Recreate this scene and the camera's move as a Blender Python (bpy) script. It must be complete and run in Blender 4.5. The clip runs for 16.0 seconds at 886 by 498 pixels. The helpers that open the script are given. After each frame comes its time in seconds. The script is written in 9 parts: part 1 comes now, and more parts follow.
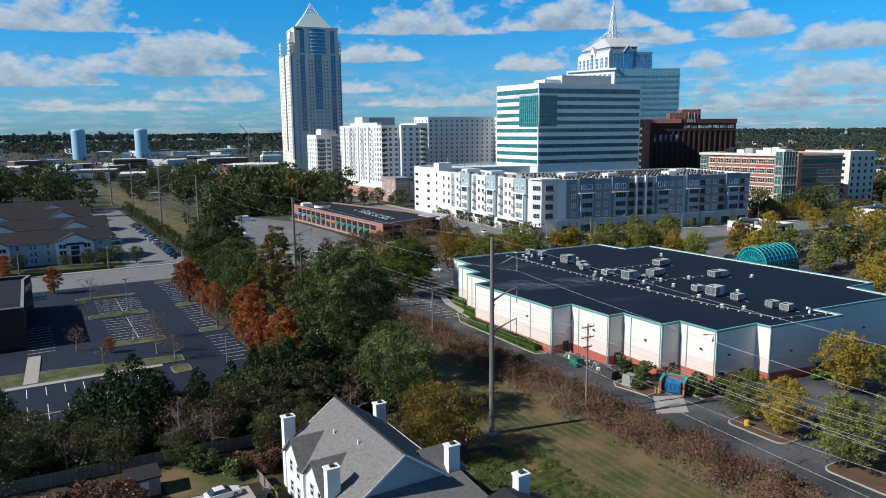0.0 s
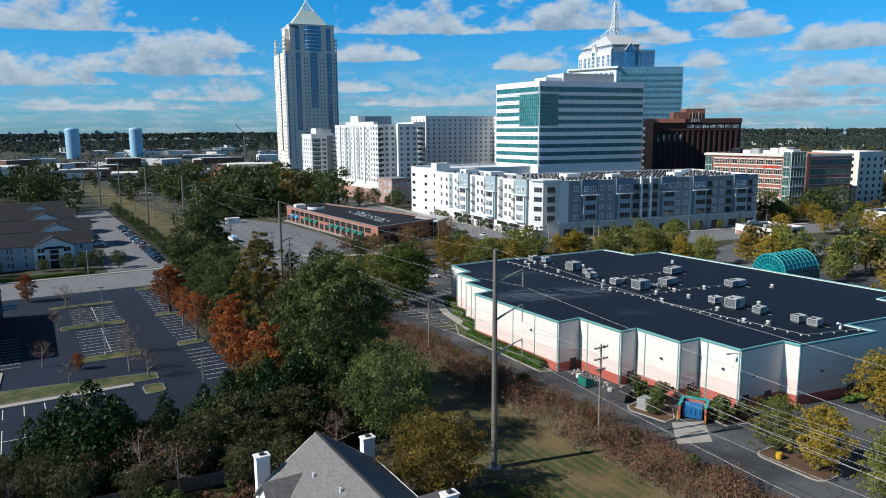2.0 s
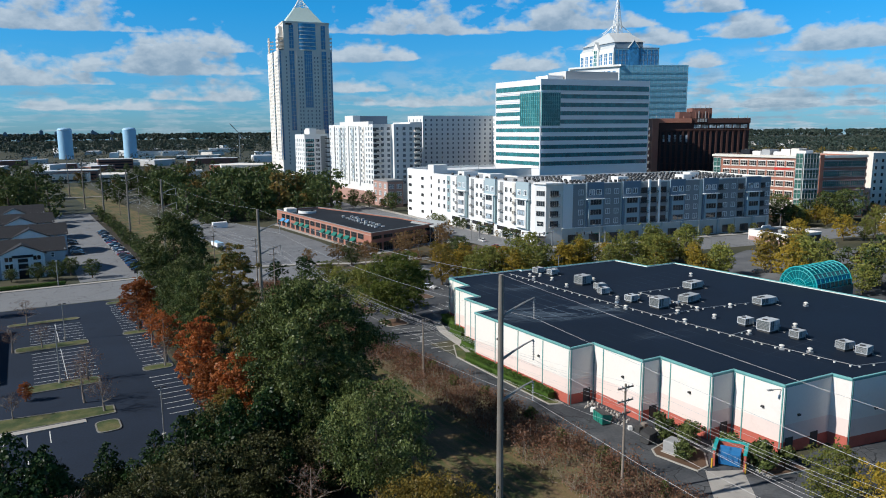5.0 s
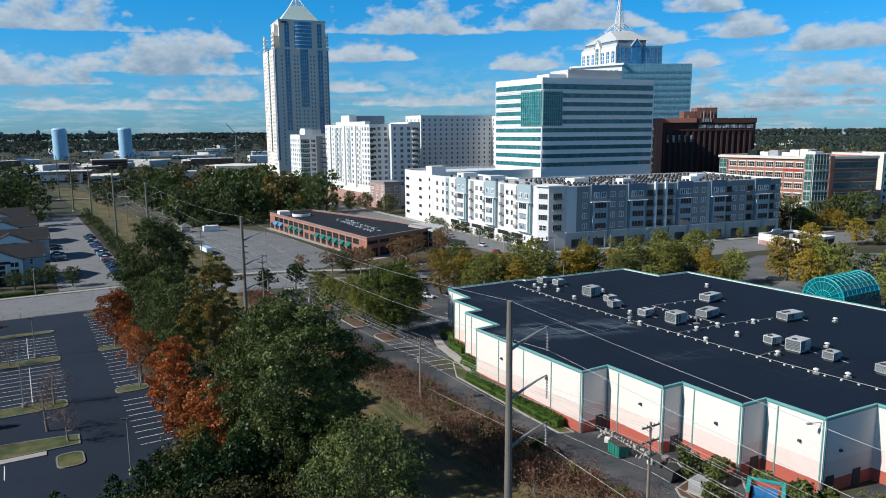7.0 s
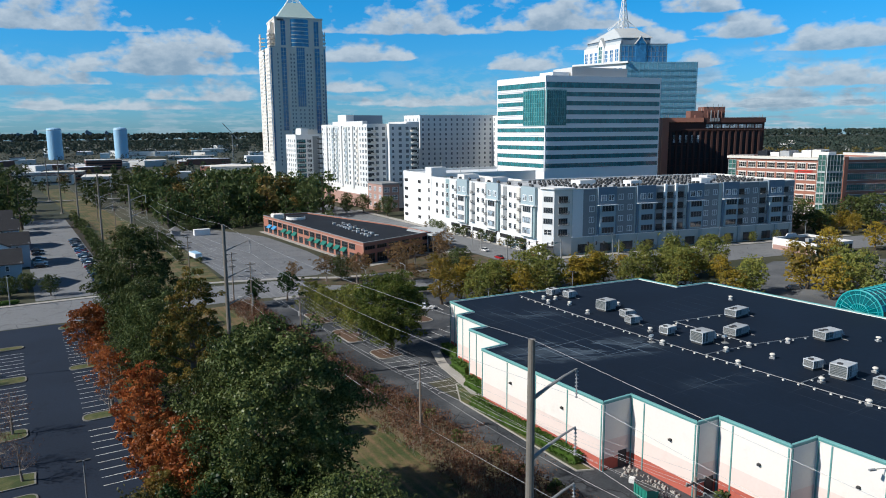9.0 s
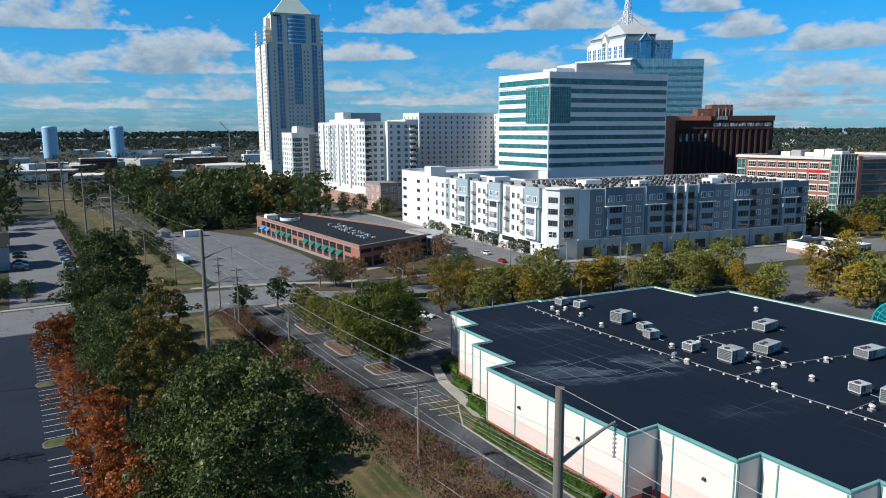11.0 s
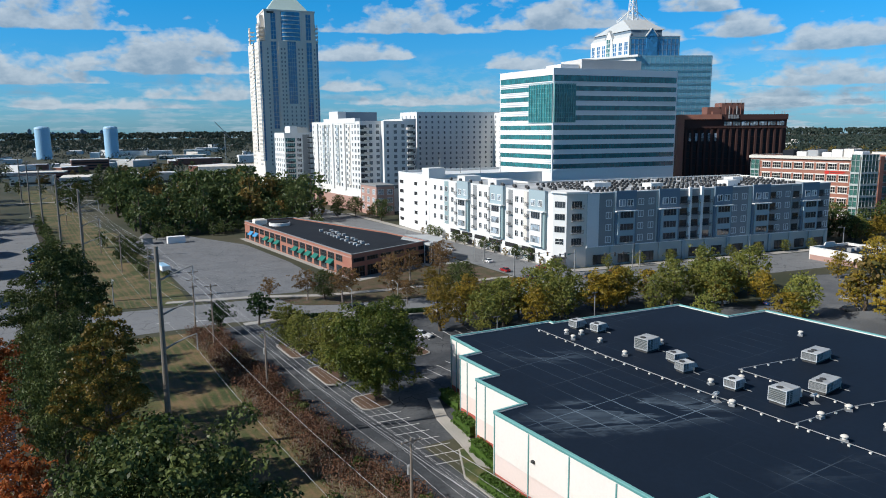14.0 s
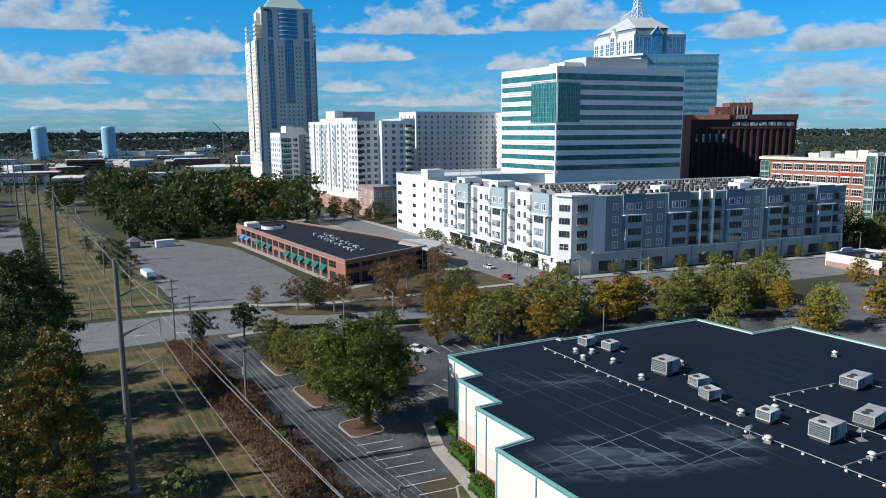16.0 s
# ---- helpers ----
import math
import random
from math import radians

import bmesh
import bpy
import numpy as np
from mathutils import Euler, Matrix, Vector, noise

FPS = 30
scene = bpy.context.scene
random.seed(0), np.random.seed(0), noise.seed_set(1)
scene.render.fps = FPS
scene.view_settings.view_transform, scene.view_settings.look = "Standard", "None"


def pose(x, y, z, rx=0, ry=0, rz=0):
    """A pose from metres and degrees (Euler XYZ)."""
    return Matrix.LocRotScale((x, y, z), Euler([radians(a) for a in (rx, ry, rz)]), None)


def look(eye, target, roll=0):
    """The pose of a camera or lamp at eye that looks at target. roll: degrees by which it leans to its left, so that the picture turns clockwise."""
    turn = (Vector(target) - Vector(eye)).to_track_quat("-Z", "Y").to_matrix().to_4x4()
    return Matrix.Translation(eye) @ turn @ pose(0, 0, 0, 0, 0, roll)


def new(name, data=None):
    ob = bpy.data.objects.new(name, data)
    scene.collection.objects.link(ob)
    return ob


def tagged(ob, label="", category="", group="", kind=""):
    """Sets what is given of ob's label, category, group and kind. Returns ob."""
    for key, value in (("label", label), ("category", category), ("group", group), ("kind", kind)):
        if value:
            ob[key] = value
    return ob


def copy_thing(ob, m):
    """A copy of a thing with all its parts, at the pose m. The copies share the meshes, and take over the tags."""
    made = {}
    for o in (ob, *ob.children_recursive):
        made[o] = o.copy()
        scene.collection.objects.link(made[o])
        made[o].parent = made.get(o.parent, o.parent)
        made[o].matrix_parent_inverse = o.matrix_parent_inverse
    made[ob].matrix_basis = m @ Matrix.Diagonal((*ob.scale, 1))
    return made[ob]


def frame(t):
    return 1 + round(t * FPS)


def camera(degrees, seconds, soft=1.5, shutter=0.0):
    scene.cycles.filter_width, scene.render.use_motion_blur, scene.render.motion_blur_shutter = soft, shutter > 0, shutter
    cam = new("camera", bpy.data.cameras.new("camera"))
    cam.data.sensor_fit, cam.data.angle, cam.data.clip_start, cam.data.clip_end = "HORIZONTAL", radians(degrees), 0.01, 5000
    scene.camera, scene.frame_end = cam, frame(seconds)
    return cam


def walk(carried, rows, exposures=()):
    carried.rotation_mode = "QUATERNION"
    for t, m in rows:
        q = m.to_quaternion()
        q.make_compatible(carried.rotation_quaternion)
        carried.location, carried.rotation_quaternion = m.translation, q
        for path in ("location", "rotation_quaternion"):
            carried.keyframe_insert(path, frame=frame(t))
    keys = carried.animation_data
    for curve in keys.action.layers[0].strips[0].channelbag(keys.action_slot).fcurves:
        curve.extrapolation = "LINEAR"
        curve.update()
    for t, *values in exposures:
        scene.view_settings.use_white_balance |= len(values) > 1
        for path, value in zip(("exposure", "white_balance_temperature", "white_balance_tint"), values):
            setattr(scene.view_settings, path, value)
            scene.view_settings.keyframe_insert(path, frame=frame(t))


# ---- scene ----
cam = camera(63.8, 16.0, soft=1.0)
PATH = [
    (0, (0.996, -2.173, 45.64), (2.0, -0.475, 45.311), -0.5),
    (0.5, (2.571, 0.431, 45.565), (3.577, 2.128, 45.235), -0.5),
    (1, (4.142, 2.936, 45.542), (5.149, 4.632, 45.213), -0.5),
    (1.5, (5.671, 5.443, 45.476), (6.679, 7.139, 45.147), -0.4),
    (2, (7.128, 7.89, 45.406), (8.137, 9.585, 45.076), -0.4),
    (2.5, (8.508, 10.33, 45.317), (9.518, 12.025, 44.986), -0.4),
    (3, (9.965, 12.615, 45.269), (10.976, 14.309, 44.938), -0.4),
    (3.5, (11.418, 14.906, 45.211), (12.429, 16.599, 44.881), -0.4),
    (4, (12.96, 17.177, 45.256), (13.972, 18.87, 44.926), -0.4),
    (6.5, (19.834, 28.616, 45.583), (20.85, 30.307, 45.254), -0.4),
    (7, (21.421, 31.164, 45.612), (22.438, 32.854, 45.282), -0.4),
    (7.5, (22.894, 33.832, 45.517), (23.913, 35.521, 45.187), -0.3),
    (8, (24.328, 36.613, 45.503), (25.348, 38.302, 45.173), -0.3),
    (8.5, (25.783, 39.302, 45.553), (26.802, 40.991, 45.222), -0.4),
    (9, (27.315, 42.058, 45.53), (28.335, 43.746, 45.2), -0.4),
    (11.5, (34.575, 54.534, 44.9), (35.597, 56.221, 44.567), -0.3),
    (12, (36.099, 56.922, 44.849), (37.121, 58.609, 44.516), -0.3),
    (12.5, (37.731, 59.257, 44.709), (38.752, 60.945, 44.377), -0.3),
    (13, (39.325, 61.801, 44.85), (40.347, 63.488, 44.518), -0.4),
    (13.5, (40.706, 64.347, 44.799), (41.729, 66.033, 44.467), -0.4),
    (14, (42.118, 66.772, 44.697), (43.142, 68.457, 44.365), -0.4),
    (14.5, (43.503, 69.068, 44.568), (44.526, 70.754, 44.237), -0.4),
    (15, (44.921, 71.422, 44.468), (45.946, 73.108, 44.137), -0.4),
    (15.5, (46.456, 73.687, 44.364), (47.48, 75.372, 44.033), -0.4),
    (16, (48.295, 75.875, 44.342), (49.318, 77.561, 44.012), -0.3),
]
walk(cam, [(t, look(eye, target, roll)) for t, eye, target, roll in PATH])

# ---------------------------------------------------------------- light
SUN_AZ = math.atan2(-0.975, 0.22)      # where the sun stands, east of +y
SUN_EL = radians(36)
SUN_DIR = Vector((math.sin(SUN_AZ) * math.cos(SUN_EL), math.cos(SUN_AZ) * math.cos(SUN_EL), math.sin(SUN_EL)))
sun = new("sun", bpy.data.lights.new("sun", "SUN"))
sun.data.energy, sun.data.angle, sun.data.color = 5.0, radians(0.5), (1.0, 0.968, 0.915)
sun.matrix_world = look(SUN_DIR * 500, (0, 0, 0))
scene.view_settings.exposure = 0.13


def node(tree, kind, ins=None):
    n = tree.nodes.new(kind)
    for k, v in (ins or {}).items():
        if isinstance(v, bpy.types.NodeSocket):
            tree.links.new(v, n.inputs[k])
        else:
            n.inputs[k].default_value = v
    return n


def arith(tree, op, a, b=None, c=None, clamp=False):
    n = tree.nodes.new("ShaderNodeMath")
    n.operation, n.use_clamp = op, clamp
    for i, v in enumerate((a, b, c)):
        if v is None:
            continue
        if isinstance(v, bpy.types.NodeSocket):
            tree.links.new(v, n.inputs[i])
        else:
            n.inputs[i].default_value = v
    return n.outputs[0]


def mixed(tree, fac, a, b, blend="MIX"):
    n = tree.nodes.new("ShaderNodeMix")
    n.data_type, n.blend_type = "RGBA", blend
    for k, v in ((0, fac), (6, a), (7, b)):
        if isinstance(v, bpy.types.NodeSocket):
            tree.links.new(v, n.inputs[k])
        else:
            n.inputs[k].default_value = v
    return n.outputs[2]


# cumulus banks: bearing east of +y, height of the base above the horizon, half width, height (degrees)
BANKS = [
    (1.5, 7.1, 7.5, 2.9), (11.0, 4.3, 7.0, 2.5), (14.6, 5.9, 2.0, 1.5), (1.5, 3.4, 4.4, 1.7), (28.6, 7.4, 6.2, 2.1), (24.6, 5.5, 4.8, 1.3),
    (40.8, 7.6, 6.0, 2.3), (44.0, 6.0, 2.6, 1.2), (47.6, 6.4, 2.6, 0.9), (50.3, 8.4, 2.8, 1.6), (53.4, 6.6, 3.4, 1.4), (60.2, 5.4, 5.0, 2.1),
    (50.6, 4.6, 1.8, 1.1), (60.0, 3.0, 6.5, 1.9), (13.4, 2.4, 4.6, 1.2), (29.5, 2.0, 6.4, 1.2), (24.6, 3.1, 2.8, 0.8), (57.0, 1.6, 8.0, 1.2), (38.0, 4.7, 3.0, 1.0), (6.0, 1.7, 6.0, 0.9),
]

world = bpy.data.worlds.new("sky")
scene.world = world
world.use_nodes = True
wt = world.node_tree
wt.nodes.clear()
sky = node(wt, "ShaderNodeTexSky")
sky.sky_type, sky.sun_disc, sky.sun_elevation, sky.sun_rotation = "NISHITA", False, SUN_EL, SUN_AZ
sky.air_density, sky.dust_density, sky.ozone_density = 1.0, 0.3, 3.0
coord = node(wt, "ShaderNodeTexCoord")
sep = node(wt, "ShaderNodeSeparateXYZ", {0: coord.outputs["Generated"]})
bearing = arith(wt, "MULTIPLY", arith(wt, "ARCTAN2", sep.outputs[0], sep.outputs[1]), 57.29578)
height = arith(wt, "MULTIPLY", arith(wt, "ARCSINE", sep.outputs[2]), 57.29578)


def fluff(scale_x, scale_y, el, seed, detail=6.0, rough=0.6):
    v = node(wt, "ShaderNodeCombineXYZ", {0: arith(wt, "MULTIPLY", bearing, scale_x), 1: arith(wt, "MULTIPLY", el, scale_y), 2: seed})
    n = node(wt, "ShaderNodeTexNoise", {"Vector": v.outputs[0], "Scale": 1.0, "Detail": detail, "Roughness": rough})
    return arith(wt, "SUBTRACT", n.outputs[0], 0.5)


def cloud_at(lift):
    """Cloud density, seen lift degrees higher."""
    el = arith(wt, "ADD", height, lift)
    billow = arith(wt, "ADD", fluff(0.36, 0.66, el, 1.7, 3.0, 0.5), arith(wt, "MULTIPLY", fluff(0.95, 1.5, el, 4.4, 5.0, 0.54), 0.5))
    wisp = fluff(0.22, 0.5, el, 9.2, 5.0, 0.6)
    warp = arith(wt, "MULTIPLY", wisp, 2.6)
    total = None
    for b, e, w, hh in BANKS:
        w, hh = w * 1.15, hh * 1.2
        dx = arith(wt, "MULTIPLY", arith(wt, "SUBTRACT", arith(wt, "ADD", bearing, warp), b), 1.0 / w)
        up = arith(wt, "SUBTRACT", el, e)
        dy = arith(wt, "MULTIPLY", arith(wt, "MAXIMUM", arith(wt, "MULTIPLY", up, 1.0 / hh), arith(wt, "MULTIPLY", up, -4.0)), 1.0)
        d = arith(wt, "SUBTRACT", 1.0, arith(wt, "ADD", arith(wt, "MULTIPLY", dx, dx), dy))
        total = d if total is None else arith(wt, "MAXIMUM", total, d)
    puff = arith(wt, "ADD", arith(wt, "MAXIMUM", total, -1.0), arith(wt, "MULTIPLY", billow, 2.5))
    d1 = arith(wt, "MULTIPLY", arith(wt, "SUBTRACT", puff, 0.02), 1.9, clamp=True)
    # flat rows of cloud near the horizon, closer and flatter further off
    low = arith(wt, "ADD", arith(wt, "MAXIMUM", el, 0.0), 1.4)
    flat = arith(wt, "MULTIPLY", arith(wt, "LOGARITHM", low, 2.718), 6.5)
    v1 = node(wt, "ShaderNodeCombineXYZ", {0: arith(wt, "MULTIPLY", bearing, 0.34), 1: arith(wt, "MULTIPLY", flat, 0.85), 2: 3.1})
    n1 = node(wt, "ShaderNodeTexNoise", {"Vector": v1.outputs[0], "Scale": 1.0, "Detail": 6.0, "Roughness": 0.6})
    rows = arith(wt, "MULTIPLY", arith(wt, "ADD", arith(wt, "SUBTRACT", n1.outputs[0], 0.455), arith(wt, "MULTIPLY", billow, 0.3)), 6.5, clamp=True)
    near = arith(wt, "MULTIPLY", arith(wt, "SUBTRACT", 6.2, el), 0.3, clamp=True)
    east = arith(wt, "ADD", 0.72, arith(wt, "MULTIPLY", arith(wt, "SUBTRACT", bearing, 44.0), 0.04), clamp=True)
    d2 = arith(wt, "MULTIPLY", arith(wt, "MULTIPLY", rows, near), arith(wt, "MAXIMUM", east, 0.5))
    # scattered cumulus over the unseen sky, added to light walls, closing up towards the horizon
    v3 = node(wt, "ShaderNodeTexNoise", {"Vector": coord.outputs["Generated"], "Scale": 5.0, "Detail": 6.0, "Roughness": 0.6})
    high = arith(wt, "MULTIPLY", arith(wt, "SUBTRACT", el, 13.0), 0.2, clamp=True)
    gap = arith(wt, "ADD", 0.47, arith(wt, "MULTIPLY", arith(wt, "SUBTRACT", el, 25.0), 0.011, clamp=True))
    d3 = arith(wt, "MULTIPLY", arith(wt, "MULTIPLY", arith(wt, "SUBTRACT", v3.outputs[0], gap), 5.0, clamp=True), high)
    thick = arith(wt, "MAXIMUM", arith(wt, "MULTIPLY", puff, 0.75), arith(wt, "MULTIPLY", d2, 0.7))
    return arith(wt, "MAXIMUM", arith(wt, "MAXIMUM", d1, arith(wt, "MULTIPLY", d2, 0.9)), d3), thick


dens, _ = cloud_at(0.0)
_, above = cloud_at(0.8)
ruffle_ = fluff(1.6, 2.6, height, 6.6, 5.0, 0.6)
shade = arith(wt, "ADD", arith(wt, "SUBTRACT", 0.74, arith(wt, "MULTIPLY", above, 0.9)), arith(wt, "MULTIPLY", ruffle_, 0.6), clamp=True)
cloud_col = mixed(wt, shade, (2.7, 3.75, 4.9, 1), (6.2, 7.05, 7.8, 1))
grade = arith(wt, "MULTIPLY", arith(wt, "SUBTRACT", height, 0.5), 0.115, clamp=True)
tint = mixed(wt, grade, (0.33, 0.74, 1.28, 1), (0.11, 0.87, 1.42, 1))
# Upper sky, out of view, is dimmed to deepen shade on the ground
tint = mixed(wt, arith(wt, "MULTIPLY", arith(wt, "SUBTRACT", height, 14.0), 0.036, clamp=True), tint, (0.17, 0.23, 0.31, 1))
blue = mixed(wt, 1.0, sky.outputs[0], tint, "MULTIPLY")
day = mixed(wt, arith(wt, "MULTIPLY", dens, 0.9), blue, cloud_col)
bg = node(wt, "ShaderNodeBackground", {"Color": day, "Strength": 0.088})
out = node(wt, "ShaderNodeOutputWorld", {"Surface": bg.outputs[0]})

# ---------------------------------------------------------------- materials


def surface(name, col, rough=0.85, metal=0.0, var=0.18, big=0.25, fine=6.0, bump=0.15, col2=None, spot=0.0, spec=0.4, obvar=0.0, islvar=0.0, stain=None):
    """Two scales of mottling over a base colour, with fine relief. col2: second tone in large patches; stain: (colour, scale, amount)."""
    m = bpy.data.materials.new(name)
    m.use_nodes = True
    t = m.node_tree
    b = t.nodes["Principled BSDF"]
    geo = node(t, "ShaderNodeNewGeometry")
    n1 = node(t, "ShaderNodeTexNoise", {"Vector": geo.outputs["Position"], "Scale": big, "Detail": 4.0})
    n2 = node(t, "ShaderNodeTexNoise", {"Vector": geo.outputs["Position"], "Scale": fine, "Detail": 3.0})
    base = col + (1,)
    c = base
    if col2:
        f = arith(t, "MULTIPLY", arith(t, "SUBTRACT", n1.outputs[0], 0.42), 5.0, clamp=True)
        c = mixed(t, f, base, col2 + (1,))
    k = arith(t, "ADD", arith(t, "MULTIPLY", n1.outputs[0], var * 2), arith(t, "MULTIPLY", n2.outputs[0], var * 1.6))
    k = arith(t, "ADD", k, 1.0 - var * 1.8)
    if obvar:
        info = node(t, "ShaderNodeObjectInfo")
        k = arith(t, "MULTIPLY", k, arith(t, "ADD", 1.0 - obvar / 2, arith(t, "MULTIPLY", info.outputs["Random"], obvar)))
    if islvar:
        k = arith(t, "MULTIPLY", k, arith(t, "ADD", 1.0 - islvar / 2, arith(t, "MULTIPLY", geo.outputs["Random Per Island"], islvar)))
    kk = node(t, "ShaderNodeCombineXYZ", {0: k, 1: k, 2: k})
    c = mixed(t, 1.0, c, kk.outputs[0], "MULTIPLY")
    if stain:
        n3 = node(t, "ShaderNodeTexNoise", {"Vector": geo.outputs["Position"], "Scale": stain[1], "Detail": 6.0, "Roughness": 0.7})
        f = arith(t, "MULTIPLY", arith(t, "SUBTRACT", n3.outputs[0], 0.56), 7.0, clamp=True)
        c = mixed(t, arith(t, "MULTIPLY", f, stain[2]), c, stain[0] + (1,))
    if isinstance(c, bpy.types.NodeSocket):
        t.links.new(c, b.inputs["Base Color"])
    b.inputs["Roughness"].default_value, b.inputs["Metallic"].default_value = rough, metal
    b.inputs["Specular IOR Level"].default_value = spec
    if bump:
        bp = node(t, "ShaderNodeBump", {"Strength": bump, "Distance": 0.05, "Height": n2.outputs[0]})
        t.links.new(bp.outputs[0], b.inputs["Normal"])
    return m


def leafage(name, col, col2, glow=0.25):
    """Leaves: every leaf its own tint, every tree its own tone, some light let through."""
    m = bpy.data.materials.new(name)
    m.use_nodes = True
    t = m.node_tree
    t.nodes.clear()
    geo, info = node(t, "ShaderNodeNewGeometry"), node(t, "ShaderNodeObjectInfo")
    n1 = node(t, "ShaderNodeTexNoise", {"Vector": geo.outputs["Position"], "Scale": 0.35, "Detail": 2.0})
    f = arith(t, "ADD", arith(t, "MULTIPLY", geo.outputs["Random Per Island"], 0.6), arith(t, "MULTIPLY", arith(t, "SUBTRACT", n1.outputs[0], 0.5), 1.6), clamp=True)
    c = mixed(t, f, col + (1,), col2 + (1,))
    k = arith(t, "ADD", 0.75, arith(t, "MULTIPLY", info.outputs["Random"], 0.5))
    kk = node(t, "ShaderNodeCombineXYZ", {0: k, 1: k, 2: k})
    c = mixed(t, 1.0, c, kk.outputs[0], "MULTIPLY")
    d = node(t, "ShaderNodeBsdfDiffuse", {"Color": c, "Roughness": 0.6})
    tr = node(t, "ShaderNodeBsdfTranslucent", {"Color": c})
    gl = node(t, "ShaderNodeBsdfGlossy", {"Color": (0.5, 0.5, 0.5, 1), "Roughness": 0.42})
    a = node(t, "ShaderNodeMixShader", {0: glow, 1: d.outputs[0], 2: tr.outputs[0]})
    z = node(t, "ShaderNodeMixShader", {0: 0.025, 1: a.outputs[0], 2: gl.outputs[0]})
    node(t, "ShaderNodeOutputMaterial", {"Surface": z.outputs[0]})
    return m


def glazing(name, col, rough=0.06, var=0.5, spec=0.8):
    """Coated window glass over a dim room: mirrors the sky, each pane a little different."""
    m = bpy.data.materials.new(name)
    m.use_nodes = True
    t = m.node_tree
    b = t.nodes["Principled BSDF"]
    geo, info = node(t, "ShaderNodeNewGeometry"), node(t, "ShaderNodeObjectInfo")
    vor = node(t, "ShaderNodeTexVoronoi", {"Vector": geo.outputs["Position"], "Scale": 0.45})
    r = arith(t, "FRACT", arith(t, "ADD", node(t, "ShaderNodeSeparateColor", {0: vor.outputs["Color"]}).outputs[0], arith(t, "MULTIPLY", info.outputs["Random"], 7.3)))
    k = arith(t, "ADD", 1.0 - var / 2, arith(t, "MULTIPLY", r, var))
    n = node(t, "ShaderNodeTexNoise", {"Vector": geo.outputs["Position"], "Scale": 0.6, "Detail": 2.0})
    k = arith(t, "MULTIPLY", k, arith(t, "ADD", 0.7, arith(t, "MULTIPLY", n.outputs[0], 0.6)))
    kk = node(t, "ShaderNodeCombineXYZ", {0: k, 1: k, 2: k})
    t.links.new(mixed(t, 1.0, col + (1,), kk.outputs[0], "MULTIPLY"), b.inputs["Base Color"])
    b.inputs["Roughness"].default_value = rough
    b.inputs["Specular IOR Level"].default_value = spec
    bp = node(t, "ShaderNodeBump", {"Strength": 0.04, "Distance": 0.3, "Height": n.outputs[0]})
    t.links.new(bp.outputs[0], b.inputs["Normal"])
    return m


M = {}
M["ground"] = surface("ground_grass_soil", (0.040, 0.046, 0.024), var=0.35, big=0.03, fine=0.8, col2=(0.062, 0.058, 0.034), bump=0.3)
M["lawn"] = surface("dry_lawn", (0.060, 0.080, 0.022), var=0.8, big=0.16, fine=5.5, col2=(0.125, 0.092, 0.042), bump=0.8, stain=((0.14, 0.082, 0.045), 0.95, 0.8))
M["mulch"] = surface("bark_mulch", (0.11, 0.065, 0.04), var=0.3, big=0.4, fine=8, bump=0.5)
M["mulch_grass"] = surface("leafy_planting_soil", (0.07, 0.065, 0.03), var=0.5, big=0.3, fine=4, bump=0.5, col2=(0.10, 0.065, 0.042))
# Leaf litter with tree shade put into its near-black colour
M["litter"] = surface("shade_dark_leaf_litter", (0.022, 0.022, 0.012), var=0.5, big=0.5, fine=5, bump=0.6, col2=(0.042, 0.03, 0.018))
M["drygrass"] = surface("dry_brown_grass", (0.155, 0.115, 0.065), var=0.5, big=0.4, fine=5, bump=0.9, col2=(0.12, 0.105, 0.05))
M["asphalt"] = surface("asphalt", (0.052, 0.058, 0.066), var=0.5, big=0.1, fine=2.2, col2=(0.088, 0.092, 0.097), bump=0.25, stain=((0.024, 0.026, 0.03), 0.14, 0.8), spec=0.25)
M["asphalt_blue"] = surface("sealed_asphalt", (0.016, 0.025, 0.043), var=0.35, big=0.05, fine=3, bump=0.15, stain=((0.010, 0.014, 0.022), 0.12, 0.6), spec=0.2)
M["asphalt_old"] = surface("worn_asphalt", (0.195, 0.203, 0.212), var=0.4, big=0.05, fine=2.5, col2=(0.155, 0.161, 0.167), bump=0.2, stain=((0.085, 0.09, 0.097), 0.28, 0.7))
M["asphalt_mid"] = surface("grey_asphalt", (0.105, 0.111, 0.118), var=0.4, big=0.08, fine=2.5, col2=(0.135, 0.14, 0.145), bump=0.25, stain=((0.06, 0.064, 0.07), 0.2, 0.7))
M["asphalt_lot"] = surface("bleached_asphalt", (0.185, 0.193, 0.203), var=0.55, big=0.11, fine=1.6, col2=(0.125, 0.132, 0.14), bump=0.25, stain=((0.055, 0.06, 0.066), 0.42, 0.75))
M["concrete"] = surface("concrete", (0.36, 0.34, 0.31), var=0.15, big=0.2, fine=5, bump=0.2, stain=((0.2, 0.19, 0.17), 0.4, 0.5))
M["kerb"] = surface("kerb_concrete", (0.34, 0.325, 0.29), var=0.15, fine=4)
M["kerb_old"] = surface("weathered_kerb_concrete", (0.19, 0.185, 0.165), var=0.25, fine=4)
M["paint_faded"] = surface("faded_road_paint", (0.27, 0.275, 0.28), var=0.35, fine=3, bump=0)
M["paint"] = surface("road_paint", (0.66, 0.66, 0.64), var=0.2, fine=6, bump=0)
M["membrane"] = None
M["cream"] = surface("cream_stucco", (0.72, 0.68, 0.63), var=0.06, big=0.15, fine=3, bump=0.08, stain=((0.55, 0.48, 0.43), 0.3, 0.25))
